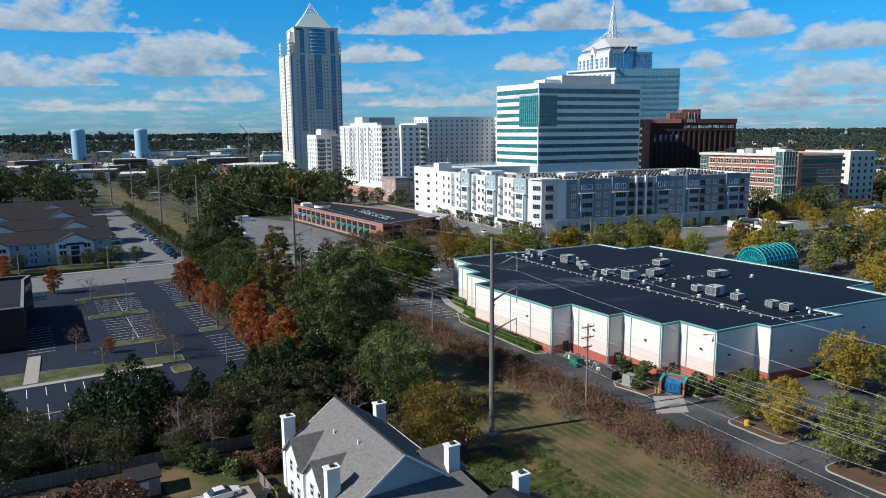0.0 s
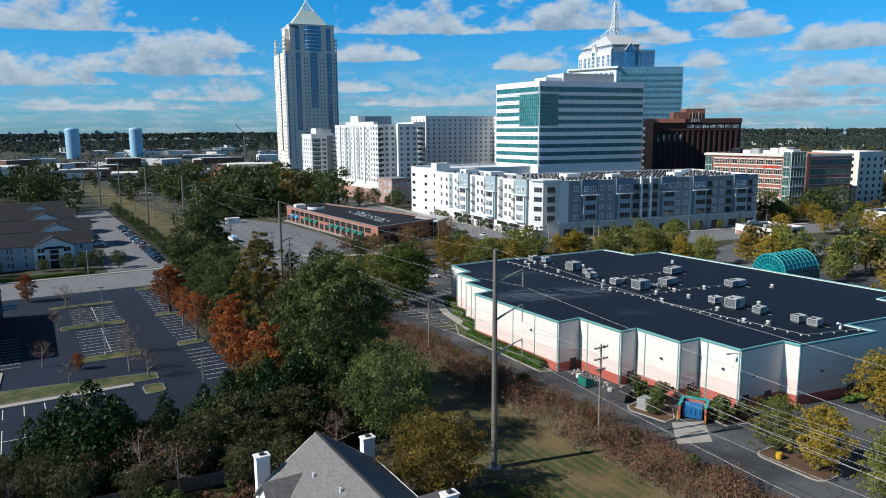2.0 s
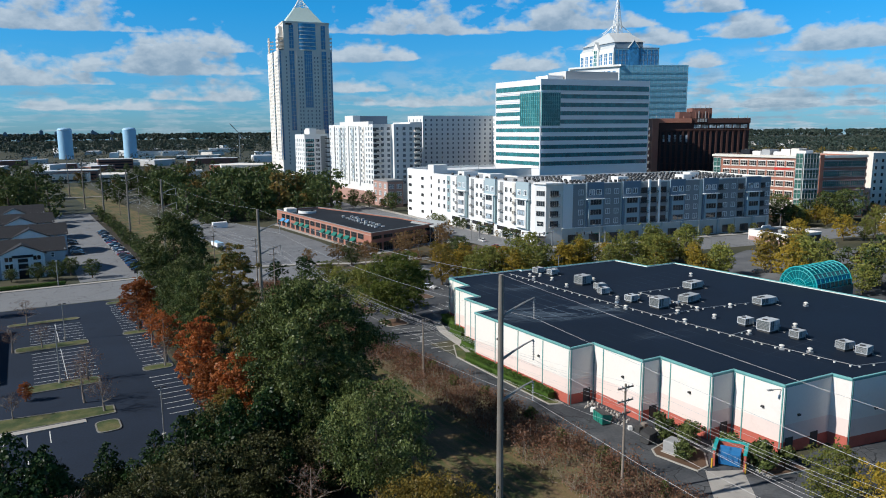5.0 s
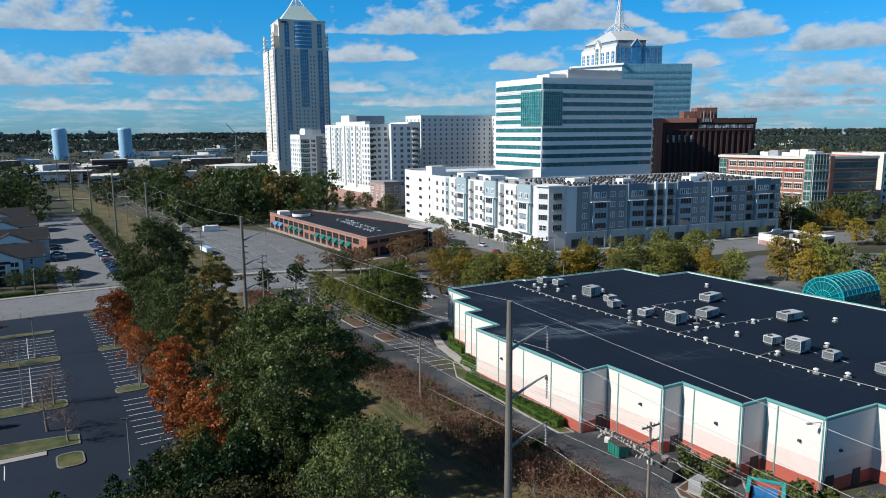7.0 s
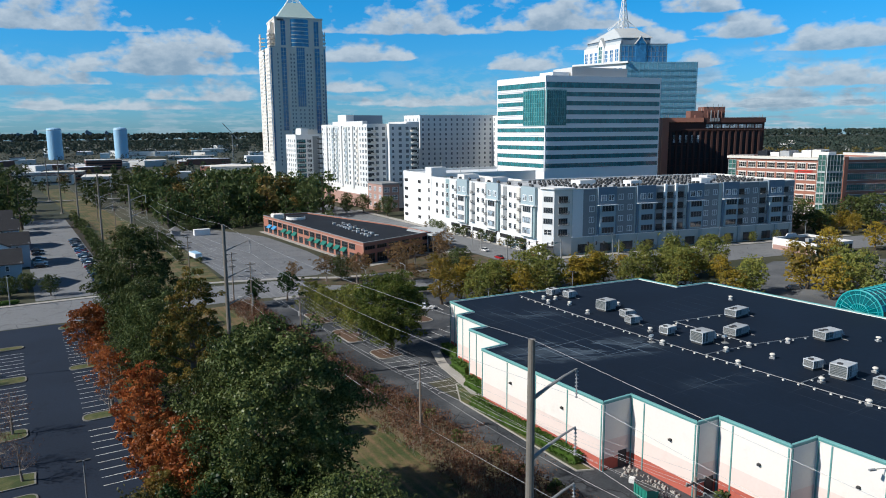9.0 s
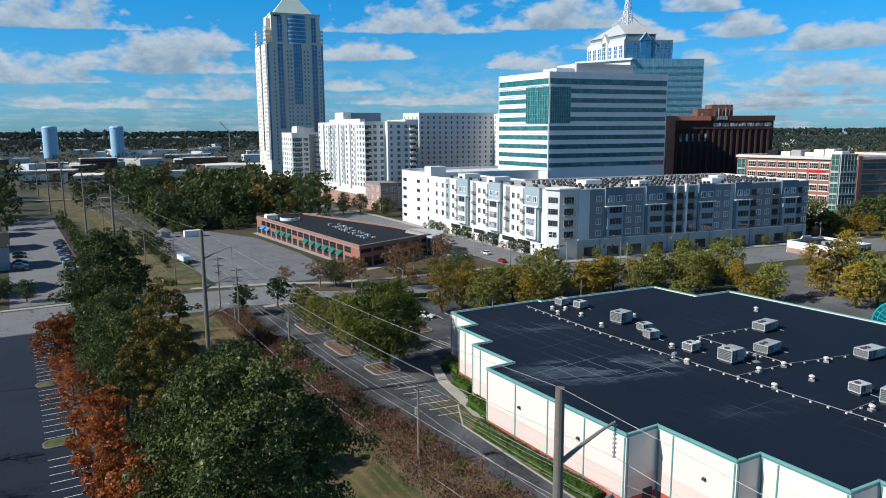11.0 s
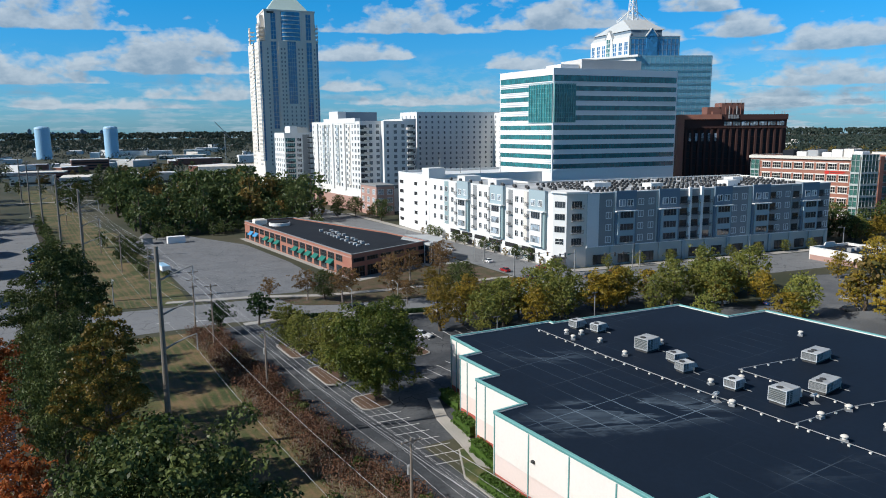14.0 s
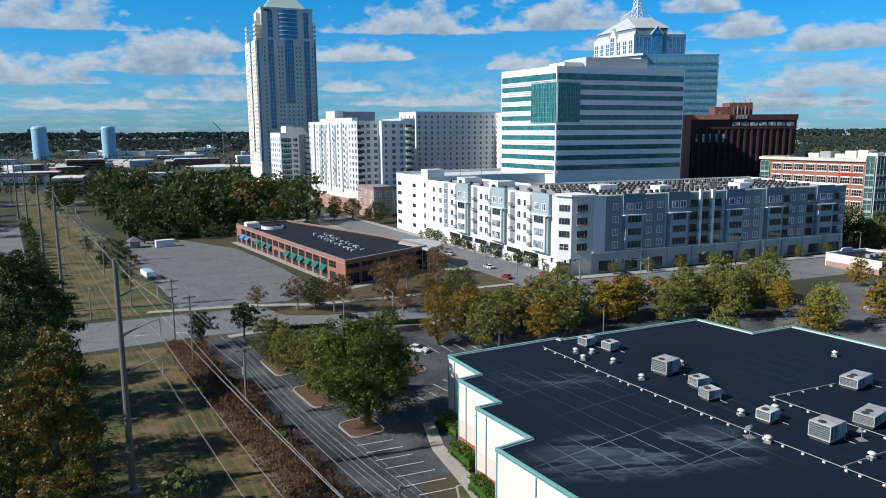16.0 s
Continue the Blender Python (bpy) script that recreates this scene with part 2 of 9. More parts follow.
M["peach"] = surface("peach_stucco", (0.70, 0.585, 0.535), var=0.06, big=0.15, fine=3, bump=0.08, stain=((0.5, 0.38, 0.33), 0.3, 0.25))
M["redbase"] = surface("red_painted_block", (0.42, 0.105, 0.075), var=0.12, fine=3, stain=((0.2, 0.07, 0.05), 0.5, 0.4))
M["teal"] = surface("teal_metal_trim", (0.10, 0.27, 0.26), rough=0.5, var=0.1, bump=0.0)
# Paler teal; on the store coping it carries the sun on the edge
M["pale_teal"] = surface("pale_teal_trim", (0.17, 0.40, 0.385), rough=0.5, var=0.12, bump=0.0)
M["steel"] = surface("galvanised_steel", (0.30, 0.30, 0.29), rough=0.55, metal=0.3, var=0.15, fine=2, bump=0.05)
M["hvac"] = surface("painted_sheet_metal", (0.32, 0.325, 0.325), rough=0.5, metal=0.2, var=0.15, fine=2, bump=0.05, obvar=0.25)
M["hvac_white"] = surface("white_sheet_metal", (0.43, 0.445, 0.45), rough=0.5, var=0.25, big=0.8, fine=2, bump=0.08, obvar=0.5, stain=((0.2, 0.2, 0.19), 0.9, 0.7))
M["coil"] = surface("weathered_coil_fins", (0.085, 0.10, 0.10), rough=0.6, var=0.3, big=0.8, fine=9, bump=0.2)
M["grille"] = surface("dark_grille", (0.05, 0.05, 0.05), rough=0.7, var=0.2, bump=0.1)
M["white"] = surface("white_paint", (0.78, 0.78, 0.76), var=0.05, big=0.1, fine=2, bump=0.04)
M["white_stucco"] = surface("white_stucco", (0.70, 0.70, 0.68), var=0.07, big=0.06, fine=1.5, bump=0.06, stain=((0.6, 0.58, 0.54), 0.12, 0.3))
M["grey_stucco"] = surface("grey_stucco", (0.50, 0.49, 0.47), var=0.07, big=0.06, fine=1.5, bump=0.06)
M["pale_grey"] = surface("pale_grey_stucco", (0.65, 0.615, 0.55), var=0.07, big=0.06, fine=1.5, bump=0.06)
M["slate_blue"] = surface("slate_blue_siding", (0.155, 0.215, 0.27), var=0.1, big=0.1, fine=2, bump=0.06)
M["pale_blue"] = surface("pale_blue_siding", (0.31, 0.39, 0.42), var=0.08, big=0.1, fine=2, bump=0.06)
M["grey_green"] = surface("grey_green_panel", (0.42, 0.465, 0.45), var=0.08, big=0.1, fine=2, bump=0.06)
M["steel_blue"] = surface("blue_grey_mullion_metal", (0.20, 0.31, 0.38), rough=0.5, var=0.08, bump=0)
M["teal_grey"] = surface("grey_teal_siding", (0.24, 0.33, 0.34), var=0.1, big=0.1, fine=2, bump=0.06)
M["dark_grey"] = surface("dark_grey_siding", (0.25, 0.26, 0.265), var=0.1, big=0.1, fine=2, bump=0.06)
M["beige_stone"] = surface("beige_precast", (0.72, 0.67, 0.60), var=0.1, big=0.05, fine=1, bump=0.06)
M["office_white"] = surface("white_precast", (0.80, 0.80, 0.79), rough=0.6, var=0.05, big=0.05, fine=1, bump=0.03)
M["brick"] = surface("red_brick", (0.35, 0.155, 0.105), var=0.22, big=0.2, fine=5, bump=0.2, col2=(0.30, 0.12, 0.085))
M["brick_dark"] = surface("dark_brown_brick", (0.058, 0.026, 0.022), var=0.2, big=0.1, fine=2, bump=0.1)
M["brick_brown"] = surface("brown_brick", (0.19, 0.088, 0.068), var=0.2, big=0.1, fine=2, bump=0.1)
M["pink_brick"] = surface("pink_brick", (0.40, 0.25, 0.21), var=0.15, big=0.15, fine=3, bump=0.1)
M["flat_roof"] = surface("flat_roof_felt", (0.016, 0.02, 0.027), var=0.35, big=0.08, fine=1, bump=0.1, stain=((0.045, 0.05, 0.058), 0.15, 0.5), spec=0.2)
M["white_roof"] = surface("white_roof_membrane", (0.62, 0.64, 0.66), var=0.1, big=0.08, fine=1, bump=0.05)
M["grey_roof"] = surface("grey_white_roof_membrane", (0.40, 0.42, 0.43), var=0.25, big=0.12, fine=1, bump=0.05, col2=(0.52, 0.53, 0.54), stain=((0.2, 0.21, 0.22), 0.2, 0.6))
M["shingle"] = surface("grey_shingles", (0.18, 0.176, 0.172), var=0.6, big=0.5, fine=2.8, bump=0.5, col2=(0.135, 0.128, 0.125), islvar=0.3)
M["shingle_dark"] = surface("dark_grey_shingles", (0.018, 0.019, 0.023), var=0.25, big=0.3, fine=3, bump=0.3, islvar=0.25)
M["siding"] = surface("white_lap_siding", (0.70, 0.71, 0.70), var=0.06, fine=3, bump=0.05)
M["siding_blue"] = surface("blue_grey_siding", (0.37, 0.41, 0.45), var=0.07, fine=3, bump=0.05)
M["pole_steel"] = surface("weathered_pole_steel", (0.185, 0.165, 0.14), rough=0.7, metal=0.2, var=0.25, big=0.5, fine=4, bump=0.1)
M["copper_pale"] = surface("pale_green_metal_roof", (0.46, 0.58, 0.54), rough=0.5, var=0.08, big=0.05, fine=0.5, bump=0)
M["pale_metal"] = surface("pale_grey_metal_roof", (0.46, 0.48, 0.48), rough=0.5, var=0.08, big=0.05, fine=0.5, bump=0)
M["wood"] = surface("weathered_pole_wood", (0.22, 0.18, 0.145), var=0.25, big=0.6, fine=5, bump=0.3)
M["fence"] = surface("weathered_fence_boards", (0.20, 0.17, 0.145), var=0.25, big=0.4, fine=4, bump=0.2, obvar=0.3)
M["bark"] = surface("tree_bark", (0.10, 0.075, 0.055), var=0.3, big=0.8, fine=6, bump=0.5)
M["bark_pale"] = surface("pale_twig_bark", (0.24, 0.20, 0.17), var=0.25, big=0.8, fine=6, bump=0.3)
M["wire"] = surface("aluminium_cable", (0.42, 0.42, 0.42), rough=0.5, metal=0.4, var=0.05, bump=0)
M["rubber"] = surface("tyre_rubber", (0.02, 0.02, 0.02), var=0.1, bump=0)
# Near-black fill for openings: the shade inside them is put into the colour
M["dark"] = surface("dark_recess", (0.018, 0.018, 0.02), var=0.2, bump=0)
M["tank_blue"] = surface("pale_blue_tank_paint", (0.33, 0.55, 0.72), rough=0.5, var=0.06, big=0.05, fine=0.3, bump=0)
M["dumpster_green"] = surface("green_dumpster_paint", (0.02, 0.20, 0.15), rough=0.5, var=0.15, fine=3)
M["bin_blue"] = surface("blue_dumpster_paint", (0.02, 0.16, 0.38), rough=0.5, var=0.15, fine=3)
M["yellow"] = surface("yellow_paint", (0.62, 0.36, 0.03), rough=0.6, var=0.1)
M["awning"] = surface("dark_green_canvas", (0.01, 0.14, 0.11), var=0.12)
M["awning_blue"] = surface("blue_canvas", (0.05, 0.25, 0.48), var=0.12)
M["glass_dark"] = glazing("dark_window_glass", (0.03, 0.04, 0.05))
# Glass base lightened: reflected sky is put into its grey
M["glass_soft"] = glazing("sky_reflection_grey_glass", (0.14, 0.16, 0.18), var=0.8)
M["dark_pane"] = glazing("near_black_window_glass", (0.012, 0.014, 0.016), spec=0.5)
M["glass_blue"] = glazing("blue_curtain_glass", (0.035, 0.16, 0.33), spec=1.0)
M["glass_teal"] = glazing("teal_window_glass", (0.03, 0.17, 0.185), spec=0.55)
M["glass_sky"] = glazing("pale_blue_curtain_glass", (0.13, 0.31, 0.40), var=0.2, spec=1.0)
M["glass_green"] = glazing("green_window_glass", (0.05, 0.14, 0.12))
M["vault_glass"] = glazing("turquoise_acrylic_panels", (0.0, 0.10, 0.115), rough=0.12, var=0.5)
M["turquoise"] = surface("turquoise_painted_steel", (0.012, 0.33, 0.33), rough=0.5, var=0.08, bump=0)
M["leaf_oak"] = leafage("oak_leaves", (0.038, 0.060, 0.017), (0.195, 0.22, 0.072), 0.1)
M["leaf_dark"] = leafage("dark_evergreen_needles", (0.018, 0.044, 0.013), (0.052, 0.092, 0.030), 0.1)
M["leaf_yellow"] = leafage("yellowing_leaves", (0.15, 0.128, 0.026), (0.39, 0.235, 0.042), 0.4)
M["leaf_gold"] = leafage("golden_leaves", (0.22, 0.175, 0.03), (0.46, 0.30, 0.035), 0.35)
M["leaf_lime"] = leafage("yellow_green_leaves", (0.15, 0.175, 0.042), (0.33, 0.30, 0.075), 0.35)
M["leaf_red"] = leafage("russet_leaves", (0.27, 0.075, 0.024), (0.52, 0.19, 0.055))
M["leaf_brown"] = leafage("brown_dry_leaves", (0.115, 0.058, 0.037), (0.33, 0.175, 0.105), 0.1)
M["leaf_bronze"] = leafage("golden_brown_leaves", (0.125, 0.10, 0.022), (0.30, 0.195, 0.04), 0.3)
M["leaf_turning"] = leafage("turning_green_and_amber_leaves", (0.074, 0.088, 0.02), (0.36, 0.205, 0.045), 0.22)
M["leaf_scrub"] = leafage("olive_brown_scrub_leaves", (0.052, 0.060, 0.022), (0.20, 0.185, 0.080), 0.12)
M["leaf_rust"] = leafage("tan_autumn_leaves", (0.15, 0.092, 0.042), (0.31, 0.18, 0.07), 0.3)
M["leaf_olive"] = leafage("olive_green_leaves", (0.064, 0.10, 0.02), (0.235, 0.245, 0.046), 0.18)
M["leaf_wood"] = leafage("dense_woodland_leaves", (0.045, 0.072, 0.026), (0.135, 0.155, 0.05), 0.2)
M["leaf_amber"] = leafage("amber_woodland_leaves", (0.11, 0.10, 0.03), (0.30, 0.175, 0.055), 0.25)
M["turf"] = surface("patchy_turf", (0.050, 0.074, 0.020), var=0.6, big=0.35, fine=5, col2=(0.105, 0.10, 0.038), bump=0.7, stain=((0.11, 0.08, 0.045), 0.6, 0.7))
# Pale, uneven base colour stands in for reflections in the panes
M["glass_grey"] = glazing("reflection_toned_glass", (0.24, 0.29, 0.33), var=1.7)
M["leaf_hedge"] = leafage("clipped_hedge_leaves", (0.07, 0.14, 0.025), (0.13, 0.21, 0.05), 0.25)
# Blue-green cast puts aerial haze into the far leaves' colour
M["leaf_far_haze"] = leafage("hazed_canopy_leaves", (0.034, 0.050, 0.040), (0.043, 0.058, 0.044), 0.12)
M["leaf_weed"] = leafage("tall_weeds", (0.10, 0.15, 0.035), (0.20, 0.23, 0.07), 0.2)

# car paints
for cname, ccol in (("white", (0.75, 0.75, 0.75)), ("black", (0.012, 0.012, 0.014)), ("silver", (0.40, 0.41, 0.42)), ("red", (0.30, 0.015, 0.02)), ("blue", (0.02, 0.06, 0.16)), ("grey", (0.10, 0.105, 0.11))):
    M["car_" + cname] = surface("car_paint_" + cname, ccol, rough=0.25, var=0.03, bump=0, spec=0.6)


def tracks(m, lines, colour):
    """Wears long wheel tracks along y into a grass material."""
    t = m.node_tree
    b = t.nodes["Principled BSDF"]
    src = b.inputs["Base Color"].links[0].from_socket
    geo = node(t, "ShaderNodeNewGeometry")
    sp = node(t, "ShaderNodeSeparateXYZ", {0: geo.outputs["Position"]})
    wob = node(t, "ShaderNodeTexNoise", {"Vector": geo.outputs["Position"], "Scale": 0.07, "Detail": 3.0})
    brk = node(t, "ShaderNodeTexNoise", {"Vector": geo.outputs["Position"], "Scale": 0.9, "Detail": 4.0})
    f = None
    for x, w in lines:
        d = arith(t, "ABSOLUTE", arith(t, "SUBTRACT", arith(t, "ADD", sp.outputs[0], arith(t, "MULTIPLY", wob.outputs[0], 1.6)), x + 0.8))
        k = arith(t, "SUBTRACT", 1.0, arith(t, "MULTIPLY", d, 1.0 / w), clamp=True)
        f = k if f is None else arith(t, "MAXIMUM", f, k)
    f = arith(t, "MULTIPLY", f, arith(t, "MULTIPLY", arith(t, "SUBTRACT", brk.outputs[0], 0.3), 2.4, clamp=True), clamp=True)
    t.links.new(mixed(t, f, src, colour + (1,)), b.inputs["Base Color"])


tracks(M["lawn"], ((60.4, 0.3), (61.9, 0.3), (63.2, 0.45), (64.9, 0.45), (66.3, 0.25), (67.6, 0.5), (69.4, 0.5), (70.9, 0.3), (72.3, 0.4)), (0.20, 0.12, 0.068))


def cracks(m, sizes, width, colour, amount):
    """Lays a web of tarred cracks, in broken lines, over a material."""
    t = m.node_tree
    b = t.nodes["Principled BSDF"]
    src = b.inputs["Base Color"].links[0].from_socket
    geo = node(t, "ShaderNodeNewGeometry")
    wob = node(t, "ShaderNodeTexNoise", {"Vector": geo.outputs["Position"], "Scale": 0.5, "Detail": 3.0})
    p = node(t, "ShaderNodeVectorMath", {0: geo.outputs["Position"], 1: wob.outputs["Color"]})
    f = None
    for k, size in enumerate(sizes):
        v = node(t, "ShaderNodeTexVoronoi", {"Vector": p.outputs[0], "Scale": 1.0 / size})
        v.feature = "DISTANCE_TO_EDGE"
        e = arith(t, "LESS_THAN", v.outputs["Distance"], width / size)
        f = e if f is None else arith(t, "MAXIMUM", f, e)
    brk = node(t, "ShaderNodeTexNoise", {"Vector": geo.outputs["Position"], "Scale": 0.13, "Detail": 3.0})
    f = arith(t, "MULTIPLY", f, arith(t, "MULTIPLY", arith(t, "SUBTRACT", brk.outputs[0], 0.4), 6.0 * amount, clamp=True))
    t.links.new(mixed(t, f, src, colour + (1,)), b.inputs["Base Color"])


cracks(M["asphalt_lot"], (7.0, 16.0), 0.07, (0.06, 0.064, 0.07), 0.55)
cracks(M["asphalt"], (6.0, 14.0), 0.05, (0.018, 0.02, 0.023), 0.8)
cracks(M["asphalt_old"], (9.0, 20.0), 0.1, (0.07, 0.074, 0.08), 0.6)


def membrane():
    """Dark roof felt: sheet seams, grey ponding stains and pale streaks."""
    m = surface("roof_membrane", (0.0062, 0.0130, 0.0255), rough=0.72, var=0.3, big=0.08, fine=1.5, bump=0.12, spec=0.2)
    t = m.node_tree
    b = t.nodes["Principled BSDF"]
    src = b.inputs["Base Color"].links[0].from_socket
    geo = node(t, "ShaderNodeNewGeometry")
    sp = node(t, "ShaderNodeSeparateXYZ", {0: geo.outputs["Position"]})
    wob = node(t, "ShaderNodeTexNoise", {"Vector": geo.outputs["Position"], "Scale": 0.18, "Detail": 5.0, "Roughness": 0.65})

    def seams(axis, step, width, shift):
        p = arith(t, "ADD", axis, arith(t, "MULTIPLY", wob.outputs[0], 0.5))
        f = arith(t, "ABSOLUTE", arith(t, "SUBTRACT", arith(t, "FRACT", arith(t, "MULTIPLY", arith(t, "ADD", p, shift), 1.0 / step)), 0.5))
        return arith(t, "LESS_THAN", f, width / step)
    s = arith(t, "MAXIMUM", seams(sp.outputs[0], 3.0, 0.07, 0.3), seams(sp.outputs[1], 8.5, 0.07, 1.2))
    # pale dried-up ponds near the west edge and along the north part
    zone = None
    for cx, cy, rx, ry, turn, amount in ((104.5, 126.5, 16.0, 6.2, -24, 1.0), (110.5, 148.5, 9.5, 3.6, -42, 0.42), (112.0, 104.0, 10.0, 3.0, -20, 0.2)):
        c, q = math.cos(radians(turn)), math.sin(radians(turn))
        du, dv = arith(t, "SUBTRACT", sp.outputs[0], cx), arith(t, "SUBTRACT", sp.outputs[1], cy)
        u = arith(t, "ADD", arith(t, "MULTIPLY", du, c / rx), arith(t, "MULTIPLY", dv, q / rx))
        v = arith(t, "ADD", arith(t, "MULTIPLY", du, -q / ry), arith(t, "MULTIPLY", dv, c / ry))
        rr = arith(t, "ADD", arith(t, "MULTIPLY", u, u), arith(t, "MULTIPLY", v, v))
        z = arith(t, "MULTIPLY", arith(t, "SUBTRACT", arith(t, "ADD", 1.0, arith(t, "MULTIPLY", arith(t, "SUBTRACT", wob.outputs[0], 0.5), 1.6)), rr, clamp=True), amount)
        zone = z if zone is None else arith(t, "MAXIMUM", zone, z)
    wide = node(t, "ShaderNodeTexNoise", {"Vector": geo.outputs["Position"], "Scale": 0.05, "Detail": 2.0})
    zone2 = arith(t, "MULTIPLY", arith(t, "SUBTRACT", wide.outputs[0], 0.50), 5.0, clamp=True)
    line = arith(t, "MULTIPLY", s, arith(t, "ADD", arith(t, "MULTIPLY", zone, 0.8), arith(t, "MULTIPLY", zone2, 0.22)), clamp=True)
    drift = node(t, "ShaderNodeCombineXYZ", {0: arith(t, "ADD", arith(t, "MULTIPLY", sp.outputs[0], 0.55), arith(t, "MULTIPLY", sp.outputs[1], 0.35)), 1: arith(t, "SUBTRACT", arith(t, "MULTIPLY", sp.outputs[1], 1.3), arith(t, "MULTIPLY", sp.outputs[0], -0.55)), 2: 0.0})
    ring = node(t, "ShaderNodeTexNoise", {"Vector": drift.outputs[0], "Scale": 0.2, "Detail": 5.0, "Roughness": 0.6, "Distortion": 0.5})
    edge = arith(t, "SUBTRACT", 1.0, arith(t, "MULTIPLY", arith(t, "ABSOLUTE", arith(t, "SUBTRACT", ring.outputs[0], 0.52)), 22.0), clamp=True)
    soft_ = arith(t, "MULTIPLY", arith(t, "SUBTRACT", ring.outputs[0], 0.45), 2.0, clamp=True)
    pool = arith(t, "MULTIPLY", arith(t, "ADD", arith(t, "MULTIPLY", edge, 0.32), arith(t, "MULTIPLY", soft_, 0.6)), arith(t, "MULTIPLY", zone, 1.2, clamp=True))
    f = arith(t, "MAXIMUM", line, pool)
    t.links.new(mixed(t, f, src, (0.17, 0.225, 0.275, 1)), b.inputs["Base Color"])
    return m


M["membrane"] = membrane()

# ---------------------------------------------------------------- builders


class Shape:
    """Collects faces for one mesh."""

    def __init__(self):
        self.v, self.f, self.m = [], [], []

    def poly(self, pts, mi=0):
        k = len(self.v)
        self.v.extend(tuple(p) for p in pts)
        self.f.append(tuple(range(k, k + len(pts))))
        self.m.append(mi)
        return self

    def hull(self, a, b, mi=0):
        """A closed solid between two loops of as many points: a below (seen from above counter-clockwise), b above."""
        n, k = len(a), len(self.v)
        self.v.extend(tuple(p) for p in a)
        self.v.extend(tuple(p) for p in b)
        self.f.append(tuple(k + n - 1 - i for i in range(n)))
        self.f.append(tuple(k + n + i for i in range(n)))
        self.m += [mi, mi]
        for i in range(n):
            j = (i + 1) % n
            self.f.append((k + i, k + j, k + n + j, k + n + i))
            self.m.append(mi)
        return self

    def prism(self, poly, z0, z1, mi=0):
        return self.hull([(x, y, z0) for x, y in poly], [(x, y, z1) for x, y in poly], mi)

    def box(self, x0, y0, z0, x1, y1, z1, mi=0, bevel=0.0):
        p = [(x0, y0), (x1, y0), (x1, y1), (x0, y1)]
        if bevel:
            q = [(x0 + bevel, y0 + bevel), (x1 - bevel, y0 + bevel), (x1 - bevel, y1 - bevel), (x0 + bevel, y1 - bevel)]
            self.hull([(x, y, z0) for x, y in p], [(x, y, z1 - bevel) for x, y in p], mi)
            return self.hull([(x, y, z1 - bevel) for x, y in p], [(x, y, z1) for x, y in q], mi)
        return self.prism(p, z0, z1, mi)

    def loft(self, loops, mi=0):
        """One closed skin through loops of as many points."""
        n, k = len(loops[0]), len(self.v)
        for lp in loops:
            self.v.extend(tuple(p) for p in lp)
        for r in range(len(loops) - 1):
            for i in range(n):
                j = (i + 1) % n
                self.f.append((k + r * n + i, k + r * n + j, k + (r + 1) * n + j, k + (r + 1) * n + i))
        self.f.append(tuple(k + n - 1 - i for i in range(n)))
        self.f.append(tuple(k + (len(loops) - 1) * n + i for i in range(n)))
        self.m += [mi] * (n * (len(loops) - 1) + 2)
        return self

    def tube(self, p0, p1, r0, r1=None, n=8, mi=0):
        p0, p1 = Vector(p0), Vector(p1)
        r1 = r0 if r1 is None else r1
        d = (p1 - p0).normalized()
        s = d.orthogonal().normalized()
        w = d.cross(s)
        ring = [(math.cos(2 * math.pi * i / n), math.sin(2 * math.pi * i / n)) for i in range(n)]
        return self.hull([p0 + (s * c + w * q) * r0 for c, q in ring], [p1 + (s * c + w * q) * max(r1, 1e-4) for c, q in ring], mi)

    def lathe(self, rings, n=12, at=(0, 0), mi=0):
        """rings: (radius, z) from below upwards."""
        for (r0, z0), (r1, z1) in zip(rings, rings[1:]):
            self.tube((at[0], at[1], z0), (at[0], at[1], z1), max(r0, 1e-3), r1, n, mi)
        return self

    def mesh(self, name, mats):
        me = bpy.data.meshes.new(name)
        me.from_pydata(self.v, [], self.f)
        for m in mats:
            me.materials.append(m)
        if len(mats) > 1:
            me.polygons.foreach_set("material_index", self.m)
        me.update()
        return me


def part(name, shape, mats, parent, label="", kind=""):
    """Links a shape (or a finished mesh) as ONE mesh object under a thing or part."""
    if isinstance(shape, Shape):
        shape = shape.mesh(name, mats if isinstance(mats, (list, tuple)) else [mats])
    ob = new(name, shape)
    ob.parent = parent
    return tagged(ob, label=label, kind=kind)


def thing(name, at=(0, 0, 0), turn=0.0, label="", category="", group="", kind=""):
    ob = new(name)
    ob.empty_display_size = 0.5
    ob.matrix_basis = pose(at[0], at[1], at[2], 0, 0, turn)
    return tagged(ob, label=label, category=category, group=group, kind=kind)


def solo(name, shape, mats, label="", category="", group="", kind="", at=(0, 0, 0)):
    """A top-level thing of one mesh."""
    ob = part(name, shape, mats, None, label, kind)
    ob.matrix_basis = pose(*at)
    return tagged(ob, category=category, group=group)


def slab(name, poly, top, mat, label, category, thick=0.3, kind="structure"):
    return solo(name, Shape().prism(poly, top - thick, top), mat, label, category, kind=kind)


def along(poly, i):
    """Start, direction, outward normal and length of side i of a counter-clockwise outline."""
    a, b = Vector(poly[i]), Vector(poly[(i + 1) % len(poly)])
    u = (b - a).normalized()
    return a, u, Vector((u.y, -u.x)), (b - a).length


def on_side(poly, i, s, z, out=0.0):
    """The pose of a piece on a side: its x runs along the side, its y outwards."""
    a, u, n, _ = along(poly, i)
    p = a + u * s + n * out
    return Matrix(((u.x, n.x, 0, p.x), (u.y, n.y, 0, p.y), (0, 0, 1, z), (0, 0, 0, 1)))


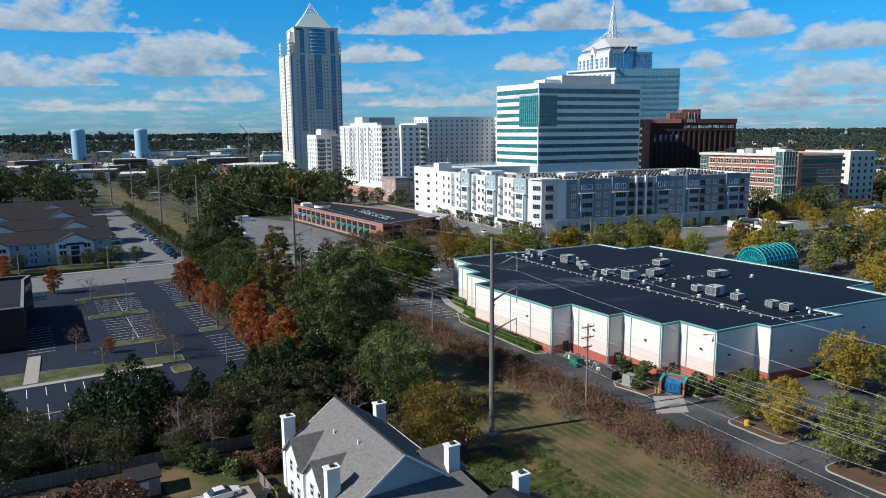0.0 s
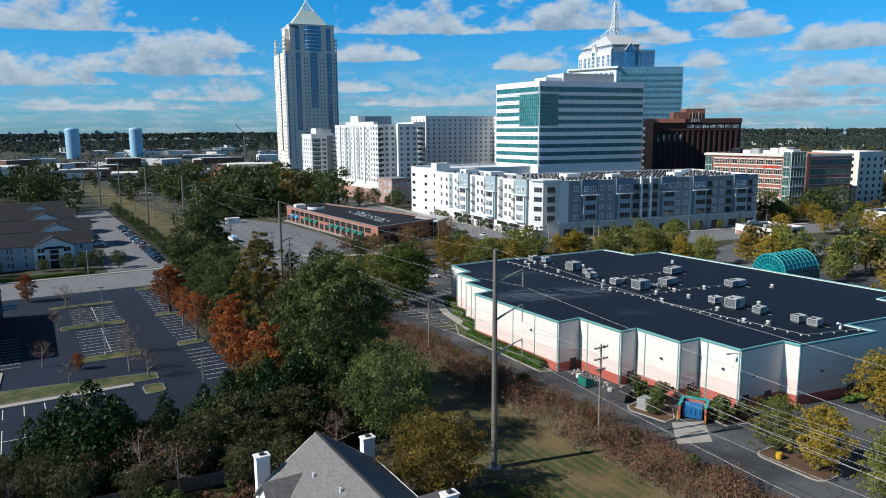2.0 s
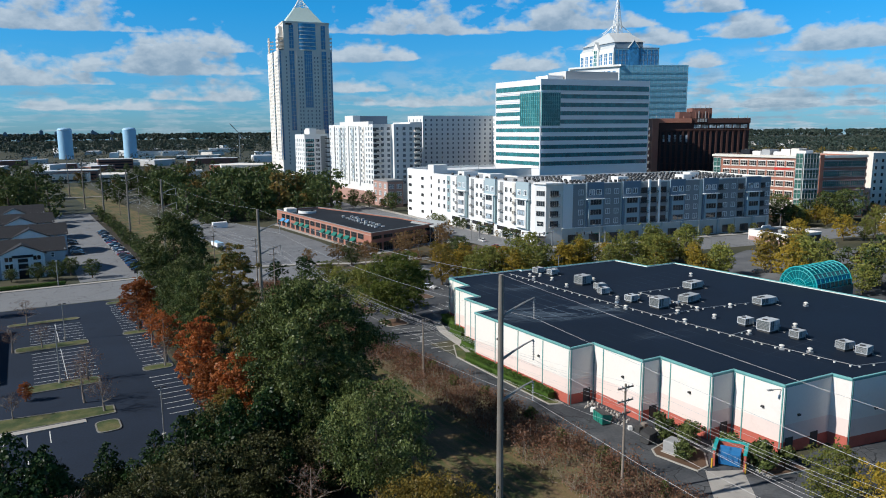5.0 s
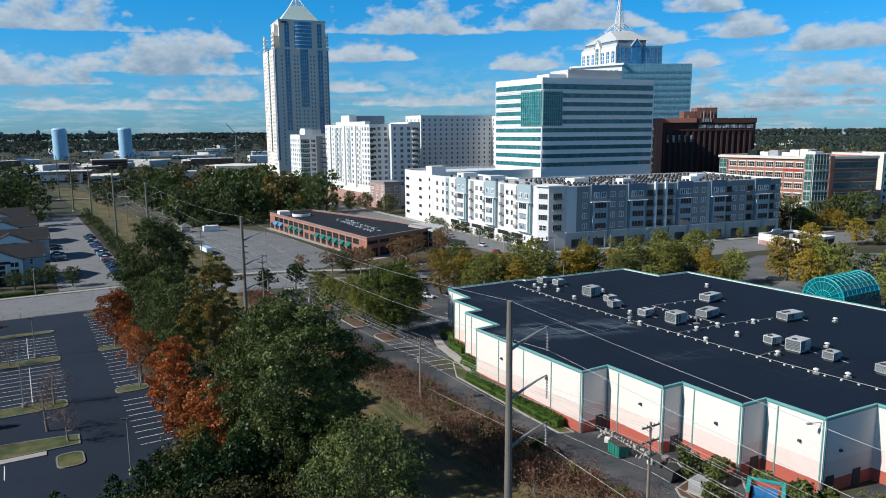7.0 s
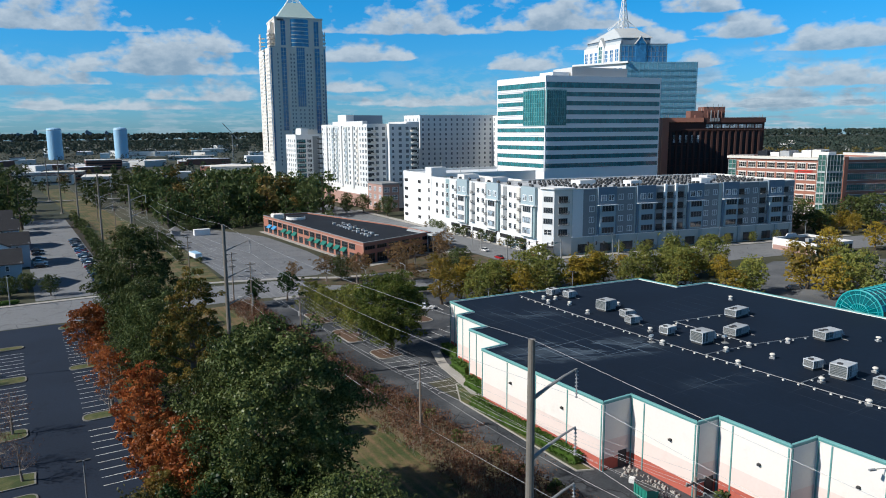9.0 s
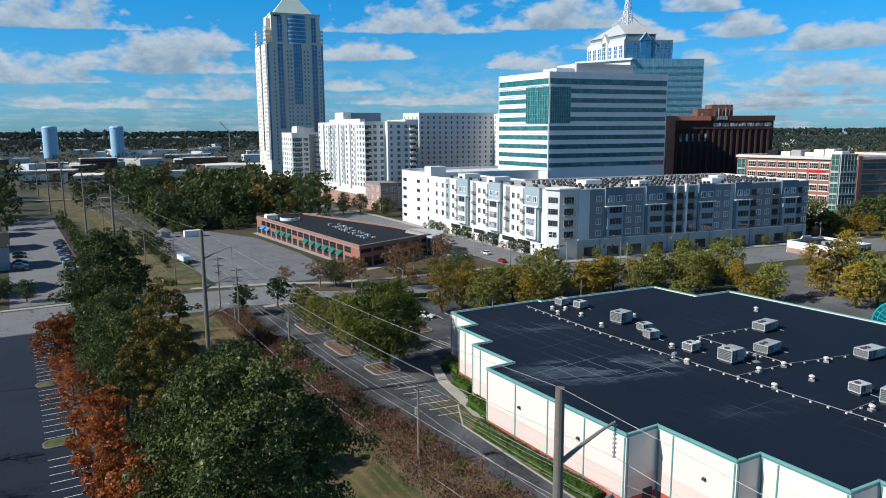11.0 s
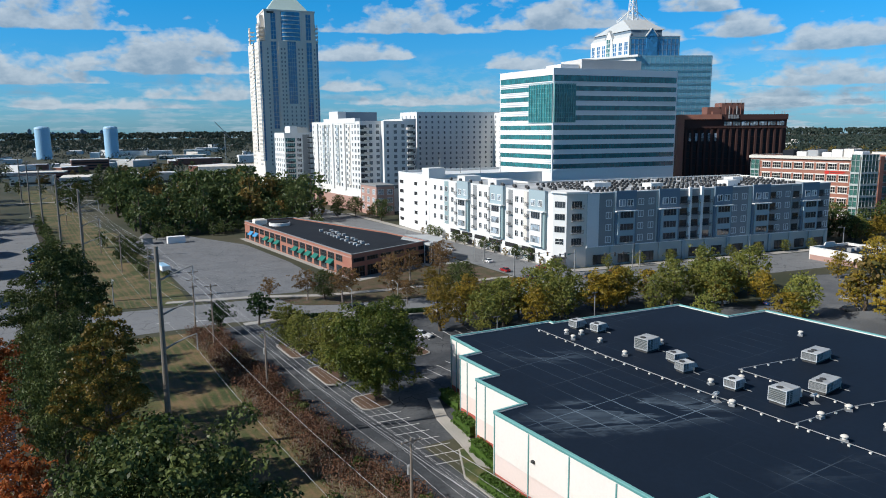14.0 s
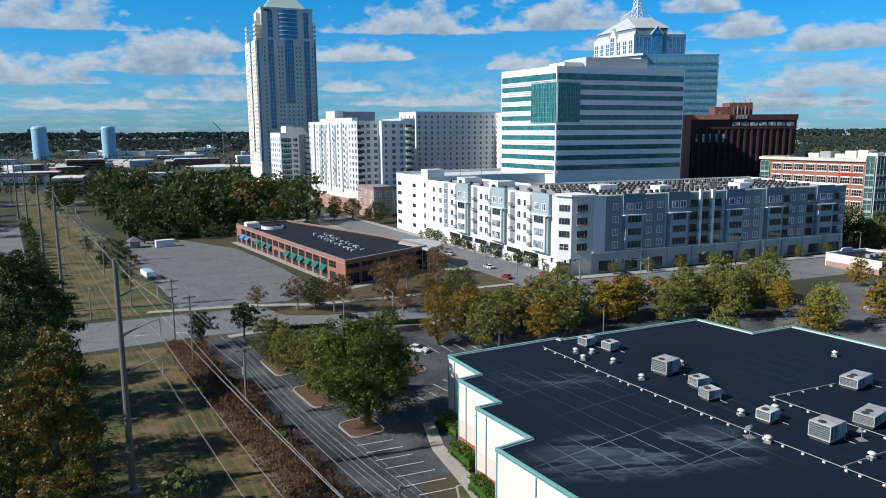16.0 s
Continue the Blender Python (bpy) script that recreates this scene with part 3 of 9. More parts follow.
def piece(name, mesh, parent, m, label=""):
    if isinstance(mesh, tuple):
        ob = new(name, mesh[0])
        new("pane", mesh[1]).parent = ob
    else:
        ob = new(name, mesh)
    ob.parent = parent
    ob.matrix_basis = m
    return tagged(ob, label=label)


def lattice(w, h, cols, rows, bar, depth):
    """A frame with bars as one connected grid about its centre, proud of the wall."""
    def cuts(full, n):
        out = [-full / 2, -full / 2 + bar]
        for c in range(1, n):
            q = -full / 2 + full * c / n
            out += [q - bar / 2, q + bar / 2]
        return out + [full / 2 - bar, full / 2]
    xs, zs = cuts(w, cols), cuts(h, rows)
    nx, nz = len(xs), len(zs)
    v = [(x, depth, z) for z in zs for x in xs] + [(x, -0.02, z) for z in zs for x in xs]
    k = nx * nz
    f = []

    def solid(i, j):
        return 0 <= i < nx - 1 and 0 <= j < nz - 1 and (i % 2 == 0 or j % 2 == 0)
    for j in range(nz - 1):
        for i in range(nx - 1):
            if not solid(i, j):
                continue
            p, q, r, t = j * nx + i, j * nx + i + 1, (j + 1) * nx + i + 1, (j + 1) * nx + i
            f.append((q, p, t, r))
            for (di, dj), (m, n) in (((0, -1), (p, q)), ((1, 0), (q, r)), ((0, 1), (r, t)), ((-1, 0), (t, p))):
                if not solid(i + di, j + dj):
                    f.append((m, n, n + k, m + k))
    return v, f


def window_mesh(w, h, cols=1, rows=1, bar=0.07, depth=0.10, trim="white", glass="glass_dark", whole=False):
    """The meshes of a window about its centre: a ring of frame with bars, and the pane set back in it."""
    v, f = lattice(w, h, cols, rows, bar, depth)
    me = bpy.data.meshes.new("window_frame")
    me.from_pydata(v, [], f)
    x, z = w / 2 - bar / 2, h / 2 - bar / 2
    if whole:
        s = Shape().box(-x, -0.02, -z, x, depth * 0.35, z, mi=1)
        s.f += [tuple(i + len(s.v) for i in q) for q in f]
        s.m += [0] * len(f)
        s.v += v
        bpy.data.meshes.remove(me)
        return s.mesh("window", [M[trim], M[glass]])
    me.materials.append(M[trim])
    return me, Shape().box(-x, -0.02, -z, x, depth * 0.35, z).mesh("pane", [M[glass]])


def outline_centre(poly):
    return sum((Vector(p) for p in poly), Vector((0, 0))) / len(poly)


def shrunk(poly, d):
    """The outline moved inwards by d."""
    n, out = len(poly), []
    for i in range(n):
        a, b, c = Vector(poly[i - 1]), Vector(poly[i]), Vector(poly[(i + 1) % n])
        u, w = (b - a).normalized(), (c - b).normalized()
        n1, n2 = Vector((-u.y, u.x)), Vector((-w.y, w.x))
        k = n1 + n2
        k = k / max(k.dot(n1), 0.2)
        out.append(tuple(b + k * d))
    return out


def shell(b, poly, h, wall, roof="flat_roof", parapet=0.9, thick=0.4, z0=0.0, walls=None, coping=None):
    """Walls with thickness along an outline, one part a side, with the roof deck behind the parapet."""
    inner = shrunk(poly, thick)
    n = len(poly)
    for i in range(n):
        j = (i + 1) % n
        q = [poly[i], poly[j], inner[j], inner[i]]
        part("wall", Shape().prism(q, z0, h), M[(walls or {}).get(i, wall)], b)
        if coping:
            a, u, nn, ln = along(poly, i)
            q2 = [tuple(Vector(poly[i]) + nn * 0.12), tuple(Vector(poly[j]) + nn * 0.12), tuple(Vector(inner[j]) - nn * 0.1), tuple(Vector(inner[i]) - nn * 0.1)]
            part("coping", Shape().prism(q2, h + 0.003, h + 0.16), M[coping], b)
    part("roof", Shape().prism(shrunk(poly, thick - 0.05), h - parapet - 0.3, h - parapet), M[roof], b)

# ---------------------------------------------------------------- ground, roads, pavements
g = Shape()
for i in range(12):
    for j in range(12):
        a, b = -4800 + 800 * i, -4800 + 800 * j
        g.poly([(a, b, 0), (a + 800, b, 0), (a + 800, b + 800, 0), (a, b + 800, 0)])
solo("ground", g, M["ground"], "flat ground of grass and bare soil reaching the horizon", "ground", kind="structure")

# avenue across the view and the streets that meet it
AVENUE_S = [(-260, 233), (54, 233), (84, 232), (110, 224.5), (130, 216), (190, 207), (320, 186), (700, 125)]
AVENUE_N = [(-260, 257), (54, 258), (97, 251.5), (112, 243.5), (133, 239.5), (172, 235.5), (189, 233), (330, 207), (700, 148)]
slab("road", AVENUE_S + AVENUE_N[::-1], 0.03, M["asphalt_old"], "wide pale grey asphalt avenue with lane markings", "road")
slab("road", [(172, 234), (190, 232), (193, 330), (196, 470), (200, 640), (186, 640), (182, 470), (175, 330)], 0.04, M["asphalt_old"], "pale asphalt side street between the brick block and apartments", "road")
slab("road", [(83.5, 20), (104, 20), (104, 76), (101, 90), (98, 108), (92, 112), (89.4, 140), (89, 150), (161, 150), (200, 176), (190, 206), (130, 214), (110, 222.5), (95, 228), (80.5, 228), (80.5, 170), (81.3, 150), (83.5, 126), (84.7, 90), (83.9, 50)], 0.02, M["asphalt"], "dark patched asphalt service lane and car park round the store", "road")
slab("road", [(104.003, 20), (260, -10), (330, 150), (250, 190), (200.5, 175), (165, 148), (165, 76), (104.003, 76)], 0.021, M["asphalt"], "dark asphalt shopping car park beside the store", "road")
slab("road", [(165.6, 151), (200.6, 175.4), (250, 189.6), (329, 150), (329, 112), (210, 138)], 0.026, M["asphalt_mid"], "mid-grey asphalt car park beyond the store", "car park")
slab("road", [(-40, 120), (34, 120), (39.5, 136), (39.5, 228), (33, 232.5), (-40, 232.5)], 0.02, M["asphalt_blue"], "freshly sealed blue-black asphalt car park", "car park")
slab("road", [(82, 260), (108, 254), (120, 262), (122, 300), (120, 346), (104, 388), (84, 380)], 0.02, M["asphalt_lot"], "bleached grey asphalt car park with faded bays", "car park")
slab("road", [(30, 262), (51, 262), (51, 330), (50, 470), (30, 470)], 0.025, M["asphalt_old"], "grey asphalt parking drive beside the apartment blocks", "road")
# grass corridor below the power lines
slab("lawn", [(57, -60), (73.5, -60), (73.5, 228), (52, 231)] + [(53.6 + 1.4 * math.sin(k * 1.9) + 0.8 * math.sin(k * 4.3), 226 - 5.2 * k) for k in range(28)] + [(57, 80)], 0.06, M["lawn"], "mown dry autumn grass below the power lines", "lawn")
slab("lawn", [(55.4, 261), (80, 257), (82, 300), (83, 380), (74, 470), (66, 700), (46, 700), (54.6, 470)], 0.06, M["lawn"], "mown dry autumn grass below the power lines", "lawn")
slab("lawn", [(40, 60), (57, 60), (57, 231), (40.2, 231), (40.2, 136), (36, 120), (-60, 119), (-60, 60)], 0.05, M["litter"], "leaf-strewn soil darkened for the shade of the trees", "soil")
slab("lawn", [(44, 20), (56.9, 20), (56.9, 76), (50, 76), (46, 70)], 0.058, M["turf"], "rough green grass beside the house", "lawn")
slab("verge", [(73.503, -20), (83.0, -20), (83.8, 50), (84.6, 90), (83.4, 126), (81.2, 150), (80.4, 170), (80.4, 228), (73.503, 228)], 0.062, M["drygrass"], "dry brown overgrown verge beside the lane", "verge")
slab("pavement", [(124, 262), (129, 258), (163, 269), (172, 262), (174.4, 330), (180, 420), (148, 420), (146, 363), (122.5, 363), (126.8, 262)], 0.05, M["concrete"], "paved forecourt round the brick building", "pavement")
slab("lawn", [(112, 247.6), (134, 243.6), (171.2, 239.6), (171.8, 261.8), (163, 268.8), (129, 257.8), (123, 261)], 0.05, M["mulch_grass"], "leaf-strewn planted strip before the brick building", "planting strip")
slab("lawn", [(101.5, 243.6), (102.5, 240.4), (105, 238), (112, 234.4), (128, 230.8), (150, 227.6), (166, 225.6), (170.5, 236.6), (150, 238.6), (133, 240.6), (112.2, 244.6), (101.5, 249.8)], 0.14, M["mulch_grass"], "leaf-strewn planting strip along the avenue", "planting strip")
slab("pavement", [(-260, 257.3), (47, 258.2), (47, 260.2), (-260, 259.3)], 0.15, M["concrete"], "concrete pavement along the avenue", "pavement")
slab("pavement", [(74, 259.5), (97.2, 253), (112.2, 245), (133, 241), (171, 237.2), (171, 239.4), (134, 243.4), (113, 247.4), (98, 255.4), (75, 261.5)], 0.15, M["concrete"], "concrete pavement along the avenue", "pavement")
slab("pavement", [(190.3, 233.2), (330, 207.8), (330, 211), (193, 236.8)], 0.15, M["concrete"], "concrete pavement before the apartment block", "pavement")
slab("pavement", [(190.2, 237), (193, 237), (196.3, 330), (199, 420), (196, 420), (193.2, 330)], 0.15, M["concrete"], "concrete pavement before the apartment block", "pavement")
slab("pavement", [(86, 229.5), (95.5, 229.8), (110.6, 223.8), (130.6, 215.5), (190, 206.4), (190, 204.2), (130, 213), (110, 221.4), (95, 227.6), (86, 227.3)], 0.15, M["concrete"], "concrete pavement along the avenue", "pavement")
slab("pavement", [(-2.0, 144.6), (0.4, 144.6), (1.4, 163), (-1.0, 163)], 0.2, M["concrete"], "pale concrete walk across the verge", "pavement")
slab("pavement", [(-40, 142.5), (22, 142.5), (22, 143.9), (-40, 144.4)], 0.16, M["concrete"], "pale concrete walk between the car parks", "pavement")
slab("pavement", [(92.4, 141), (93.4, 138.6), (96.0, 147.5), (97.6, 157), (100.6, 165), (98.8, 165.4), (95.6, 157), (94.0, 148)], 0.16, M["concrete"], "concrete walk at the store's corner", "pavement")
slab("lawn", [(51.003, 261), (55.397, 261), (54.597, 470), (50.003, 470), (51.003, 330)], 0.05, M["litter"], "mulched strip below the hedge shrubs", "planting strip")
slab("pavement", [(30, 586), (130, 582), (130, 585), (30, 589.5)], 0.1, M["concrete"], "pale pavement crossing the far grass", "pavement")


def kerbed(name, poly, mat, label, top=0.15, width=0.22, kerb="kerb"):
    """A planting bed in a ring of kerb."""
    t = thing(name, (0, 0, 0), 0, label, "traffic island", "car park islands")
    inner = shrunk(poly, width)
    n = len(poly)
    k = Shape()
    for i in range(n):
        j = (i + 1) % n
        k.prism([poly[i], poly[j], inner[j], inner[i]], -0.1, top + 0.03)
    part("kerb", k, M[kerb], t, "concrete kerb")
    part("bed", Shape().prism(inner, -0.1, top), M[mat], t)
    return t


def rounded(x0, y0, x1, y1, r, n=5):
    pts = []
    for cx, cy, a in ((x1 - r, y0 + r, -90), (x1 - r, y1 - r, 0), (x0 + r, y1 - r, 90), (x0 + r, y0 + r, 180)):
        for k in range(n + 1):
            w = radians(a + 90 * k / n)
            pts.append((cx + r * math.cos(w), cy + r * math.sin(w)))
    return pts


for y0, y1 in ((163.4, 166.6), (192.2, 195.2), (226, 229)):
    kerbed("traffic_island", rounded(33.6, y0, 39.2, y1, 1.3), "turf", "grass island with weathered kerb in the sealed car park", kerb="kerb_old")
for x0, y0, x1, y1 in ((13.4, 161.4, 26.0, 165.6), (12.4, 189.6, 26.4, 193.6), (11, 213.8, 26.4, 216.3), (23.0, 136.6, 26.6, 141.6)):
    kerbed("traffic_island", rounded(x0, y0, x1, y1, 1.2), "turf", "grass island with weathered kerb in the sealed car park", kerb="kerb_old")
kerbed("traffic_island", [(-40, 144.6), (20, 144.1), (26.5, 144.2), (26.6, 148), (20, 149.2), (-40, 156.5)], "turf", "grass verge with weathered kerb in the sealed car park", kerb="kerb_old")
for x0, y0, x1, y1 in ((86.7, 197.8, 91.2, 209.0), (86.8, 179.8, 91.6, 191.0), (87.5, 166.0, 93.2, 172.6), (108, 186, 112, 192), (92.6, 56.4, 98.4, 66.6), (90.5, 38, 96.5, 49.5)):
    kerbed("traffic_island", rounded(x0, y0, x1, y1, 1.6), "mulch", "mulched island with pale kerb on the service lane")
# verge between lane and store wall
kerbed("planting_bed", [(88.8, 109.5), (91.1, 108.5), (91.1, 135.6), (93.6, 137), (95.6, 146.3), (92.8, 146.4), (89.0, 139)], "turf", "grass verge with pale kerb along the store wall")
kerbed("planting_bed", [(89.4, 87.0), (90.6, 80.6), (93.0, 80.8), (96.2, 84), (96.4, 93.5), (94.2, 89.4), (90.4, 88.6)], "mulch", "mulched bed with kerb beside the store")
kerbed("planting_bed", [(97.4, 74.4), (103.6, 73), (104.5, 78), (100, 86), (98, 84)], "mulch", "mulched bed with kerb beside the store")
slab("pavement", [(86.2, 74.4), (91.2, 72.2), (96.2, 77.8), (91.6, 80.2)], 0.03, M["concrete"], "worn concrete pad before the bin enclosure", "pavement")


def bays(n, start, step, turn, length, label, mat="paint", group="bay lines"):
    """Rows of painted bay lines, each line a piece."""
    t = thing("bay_marking", (0, 0, 0), 0, label, "road marking", group)
    line = Shape().box(0, -0.06, 0, length, 0.06, 0.006).mesh("line", [M[mat]])
    for k in range(n):
        piece("line", line, t, pose(start[0] + step[0] * k, start[1] + step[1] * k, 0.021, 0, 0, turn))
    return t


bays(9, (34.0, 139.2), (0, 2.53), 0, 5.0, "white painted bay lines on dark asphalt")
bays(10, (34.0, 167.6), (0, 2.55), 0, 5.0, "white painted bay lines on dark asphalt")
bays(12, (34.0, 196.6), (0, 2.5), 0, 5.0, "white painted bay lines on dark asphalt")
bays(9, (15.4, 167.6), (0, 2.5), 0, 10.8, "white painted bay lines on dark asphalt")
bays(7, (15.4, 195.4), (0, 2.5), 0, 10.8, "white painted bay lines on dark asphalt")
bays(1, (20.8, 167), (0, 1), 90, 21.5, "white painted centre line between bays")
bays(1, (20.8, 195), (0, 1), 90, 17, "white painted centre line between bays")
bays(10, (-1.0, 166), (0, 2.5), 0, 5.2, "white painted bay lines on dark asphalt")
bays(9, (-7.6, 137.0), (3.05, 0), 90, 4.8, "white painted bay lines on dark asphalt")
bays(8, (-7.6, 122.5), (3.05, 0), 90, 9.6, "white painted bay lines on dark asphalt")
bays(1, (-7.6, 127.3), (1, 0), 0, 23, "white painted centre line between bays")
bays(8, (87.2, 163.9), (0.1, -2.8), -9.5, 5.4, "white bay lines on patched asphalt")
bays(9, (104, 172), (2.75, 1.2), 95, 5.2, "faded white bay lines on patched asphalt")
bays(9, (108, 196), (2.75, -0.5), 85, 5.2, "faded white bay lines on patched asphalt")
bays(14, (92, 268), (0.1, 2.75), 0, 5.0, "faded bay lines on bleached asphalt", "paint_faded")
bays(14, (104, 268), (0.1, 2.75), 0, 10.0, "faded bay lines on bleached asphalt", "paint_faded")
for y in (241.5, 249.5):
    bays(18, (-60, y), (7.5, 0), 0, 3.0, "broken white lane line on the avenue")
bays(6, (58, 246), (7.5, -1.6), -14, 3.0, "broken white lane line on the avenue")
bays(5, (88, 238.5), (7.5, -2.6), -18, 3.0, "broken white lane line on the avenue")
bays(8, (108, 228.6), (8, -1.5), -11, 3.0, "broken white lane line on the avenue")
bays(8, (110, 231.4), (7.4, -1.3), -10, 6.4, "white edge line on the avenue", "paint_faded")
bays(6, (118, 220.6), (8, -1.35), -10, 3.0, "broken white lane line on the avenue")
arrow = Shape().box(-1.5, -0.09, 0, 0.6, 0.09, 0.006).prism([(0.6, -0.45), (1.6, 0), (0.6, 0.45)], 0, 0.006).mesh("turn_arrow", [M["paint"]])
for x, y, a in ((110, 225.5, 160), (118, 223.6, 165), (100.5, 230, 158), (126, 225.6, 168), (70, 240, 170), (78, 237.5, 168)):
    t_ = solo("turn_arrow", arrow, None, "white painted arrow on the avenue", "road marking", "road arrows", at=(x, y, 0.031))
    t_.rotation_euler[2] = radians(a)
bays(9, (200, 214), (9, -1.55), -10, 3.0, "broken white lane line on the avenue")
bays(10, (174.5, 238.5), (1.6, -0.2), 95, 3.2, "white crossing bars at the junction")
bays(10, (189.5, 214), (0.2, 1.8), -10, 3.2, "white crossing bars at the junction")
bays(1, (37.9, 139), (0, 1), 90, 0.5, "short painted kerb mark")

# ---------------------------------------------------------------- the store with the dark flat roof


def roof_z(x):
    return 9.8 + 0.028 * (x - 91.0)


STORE = [(103.5, 165.5), (102.9, 156.0), (99.3, 156.1), (99.2, 146.2), (95.8, 146.5), (96.0, 135.7), (91.3, 135.8), (91.7, 107.8), (96.6, 107.6), (96.6, 96.6), (100.1, 96.3), (100.1, 86.5), (104.4, 86.1),
         (104.6, 78.0), (114.0, 76.9), (114.3, 74.2), (131.2, 71.1), (131.0, 76.2), (152.5, 72.4), (153.0, 82.5), (160.6, 81.5), (158.1, 144.3), (149.8, 145.8), (149.2, 156.4), (122.6, 161.5), (122.6, 162.6)]
store = thing("store_building", (0, 0, 0), 0, "low cream and peach stucco store with dark flat roof", "building")
inner = shrunk(STORE, 0.35)
n = len(STORE)
roof = Shape()
loop = shrunk(STORE, 0.3)
roof.hull([(x, y, roof_z(x) - 0.9) for x, y in loop], [(x, y, roof_z(x) - 0.22) for x, y in loop])
roof_me = roof.mesh("roof", [M["membrane"]])
part("roof", roof_me, None, store, "dark membrane roof with pale stains and seams")
BANDS = ((0.0, 1.75, "redbase"), (1.75, 4.3, "peach"), (4.3, None, "cream"))
for i in range(n):
    j = (i + 1) % n
    a, b, c, d = STORE[i], STORE[j], inner[j], inner[i]
    q = [a, b, c, d]
    _, u, nn, ln = along(STORE, i)
    for z0, z1, mname in BANDS:
        s = Shape()
        if z1 is None:
            s.hull([(x, y, z0) for x, y in q], [(x, y, roof_z(x) - 0.1) for x, y in q])
        else:
            s.prism(q, z0, z1)
        part("wall_panel", s, M[mname], store)
    cap = [tuple(Vector(p) + nn * w) for p, w in ((a, 0.08), (b, 0.08), (c, 0.1), (d, 0.1))]
    # Coping is paler than the fascia: sun on its top is put into colour
    part("coping", Shape().hull([(x, y, roof_z(x) - 0.097) for x, y in cap], [(x, y, roof_z(x) + 0.06) for x, y in cap]), M["pale_teal"], store, "teal metal roof edge")
    fas = [a, tuple(Vector(a) + nn * 0.08), tuple(Vector(b) + nn * 0.08), b]
    part("fascia", Shape().hull([(x, y, roof_z(x) - 0.34) for x, y in fas], [(x, y, roof_z(x) - 0.1) for x, y in fas]), M["teal"], store, "teal metal roof edge")
    # teal pilaster strips at the corners and along the long walls
    strip = Shape().box(-0.09, 0.0, 0.0, 0.09, 0.07, roof_z(a[0]) - 0.45).mesh("pilaster", [M["teal"]])
    spots = [0.25, ln - 0.25] if ln > 6 else [0.25]
    if ln > 20:
        spots += [ln * k / 4 for k in (1, 2, 3)]
    elif ln > 8:
        spots += [ln * 0.22]
    for sp in spots:
        if i not in (14,) and (nn.y > -0.6 or sp < 0.5):
            piece("pilaster", strip, store, on_side(STORE, i, sp, 0.0))
# service doors and wall lamps
door = Shape().box(-0.6, -0.05, 0, 0.6, 0.05, 2.2).box(-0.72, -0.05, 0, -0.6, 0.09, 2.3).box(0.6, -0.05, 0, 0.72, 0.09, 2.3).box(-0.72, -0.05, 2.2, 0.72, 0.09, 2.32).mesh("door", [M["grille"]])
for i, s in ((7, 3.6), (9, 2.4), (11, 2.8), (13, 1.5), (13, 6.5), (15, 12.0)):
    piece("door", door, store, on_side(STORE, i, s, 0.0), "dark brown steel service door")
lamp_me = Shape().box(-0.18, 0, -0.15, 0.18, 0.35, 0.12).box(-0.1, 0, -0.3, 0.1, 0.1, -0.15).mesh("wall_lamp", [M["grille"]])
for i, s, z in ((6, 8, 6.4), (6, 20, 6.4), (8, 7, 6.2), (10, 6, 6.2), (12, 5, 6.2), (4, 6, 6.4), (2, 5, 6.4), (13, 3, 5.5), (15, 5, 5.5), (17, 6, 6), (17, 13, 6)):
    piece("wall_lamp", lamp_me, store, on_side(STORE, i, s, z), "small dark wall lamp")


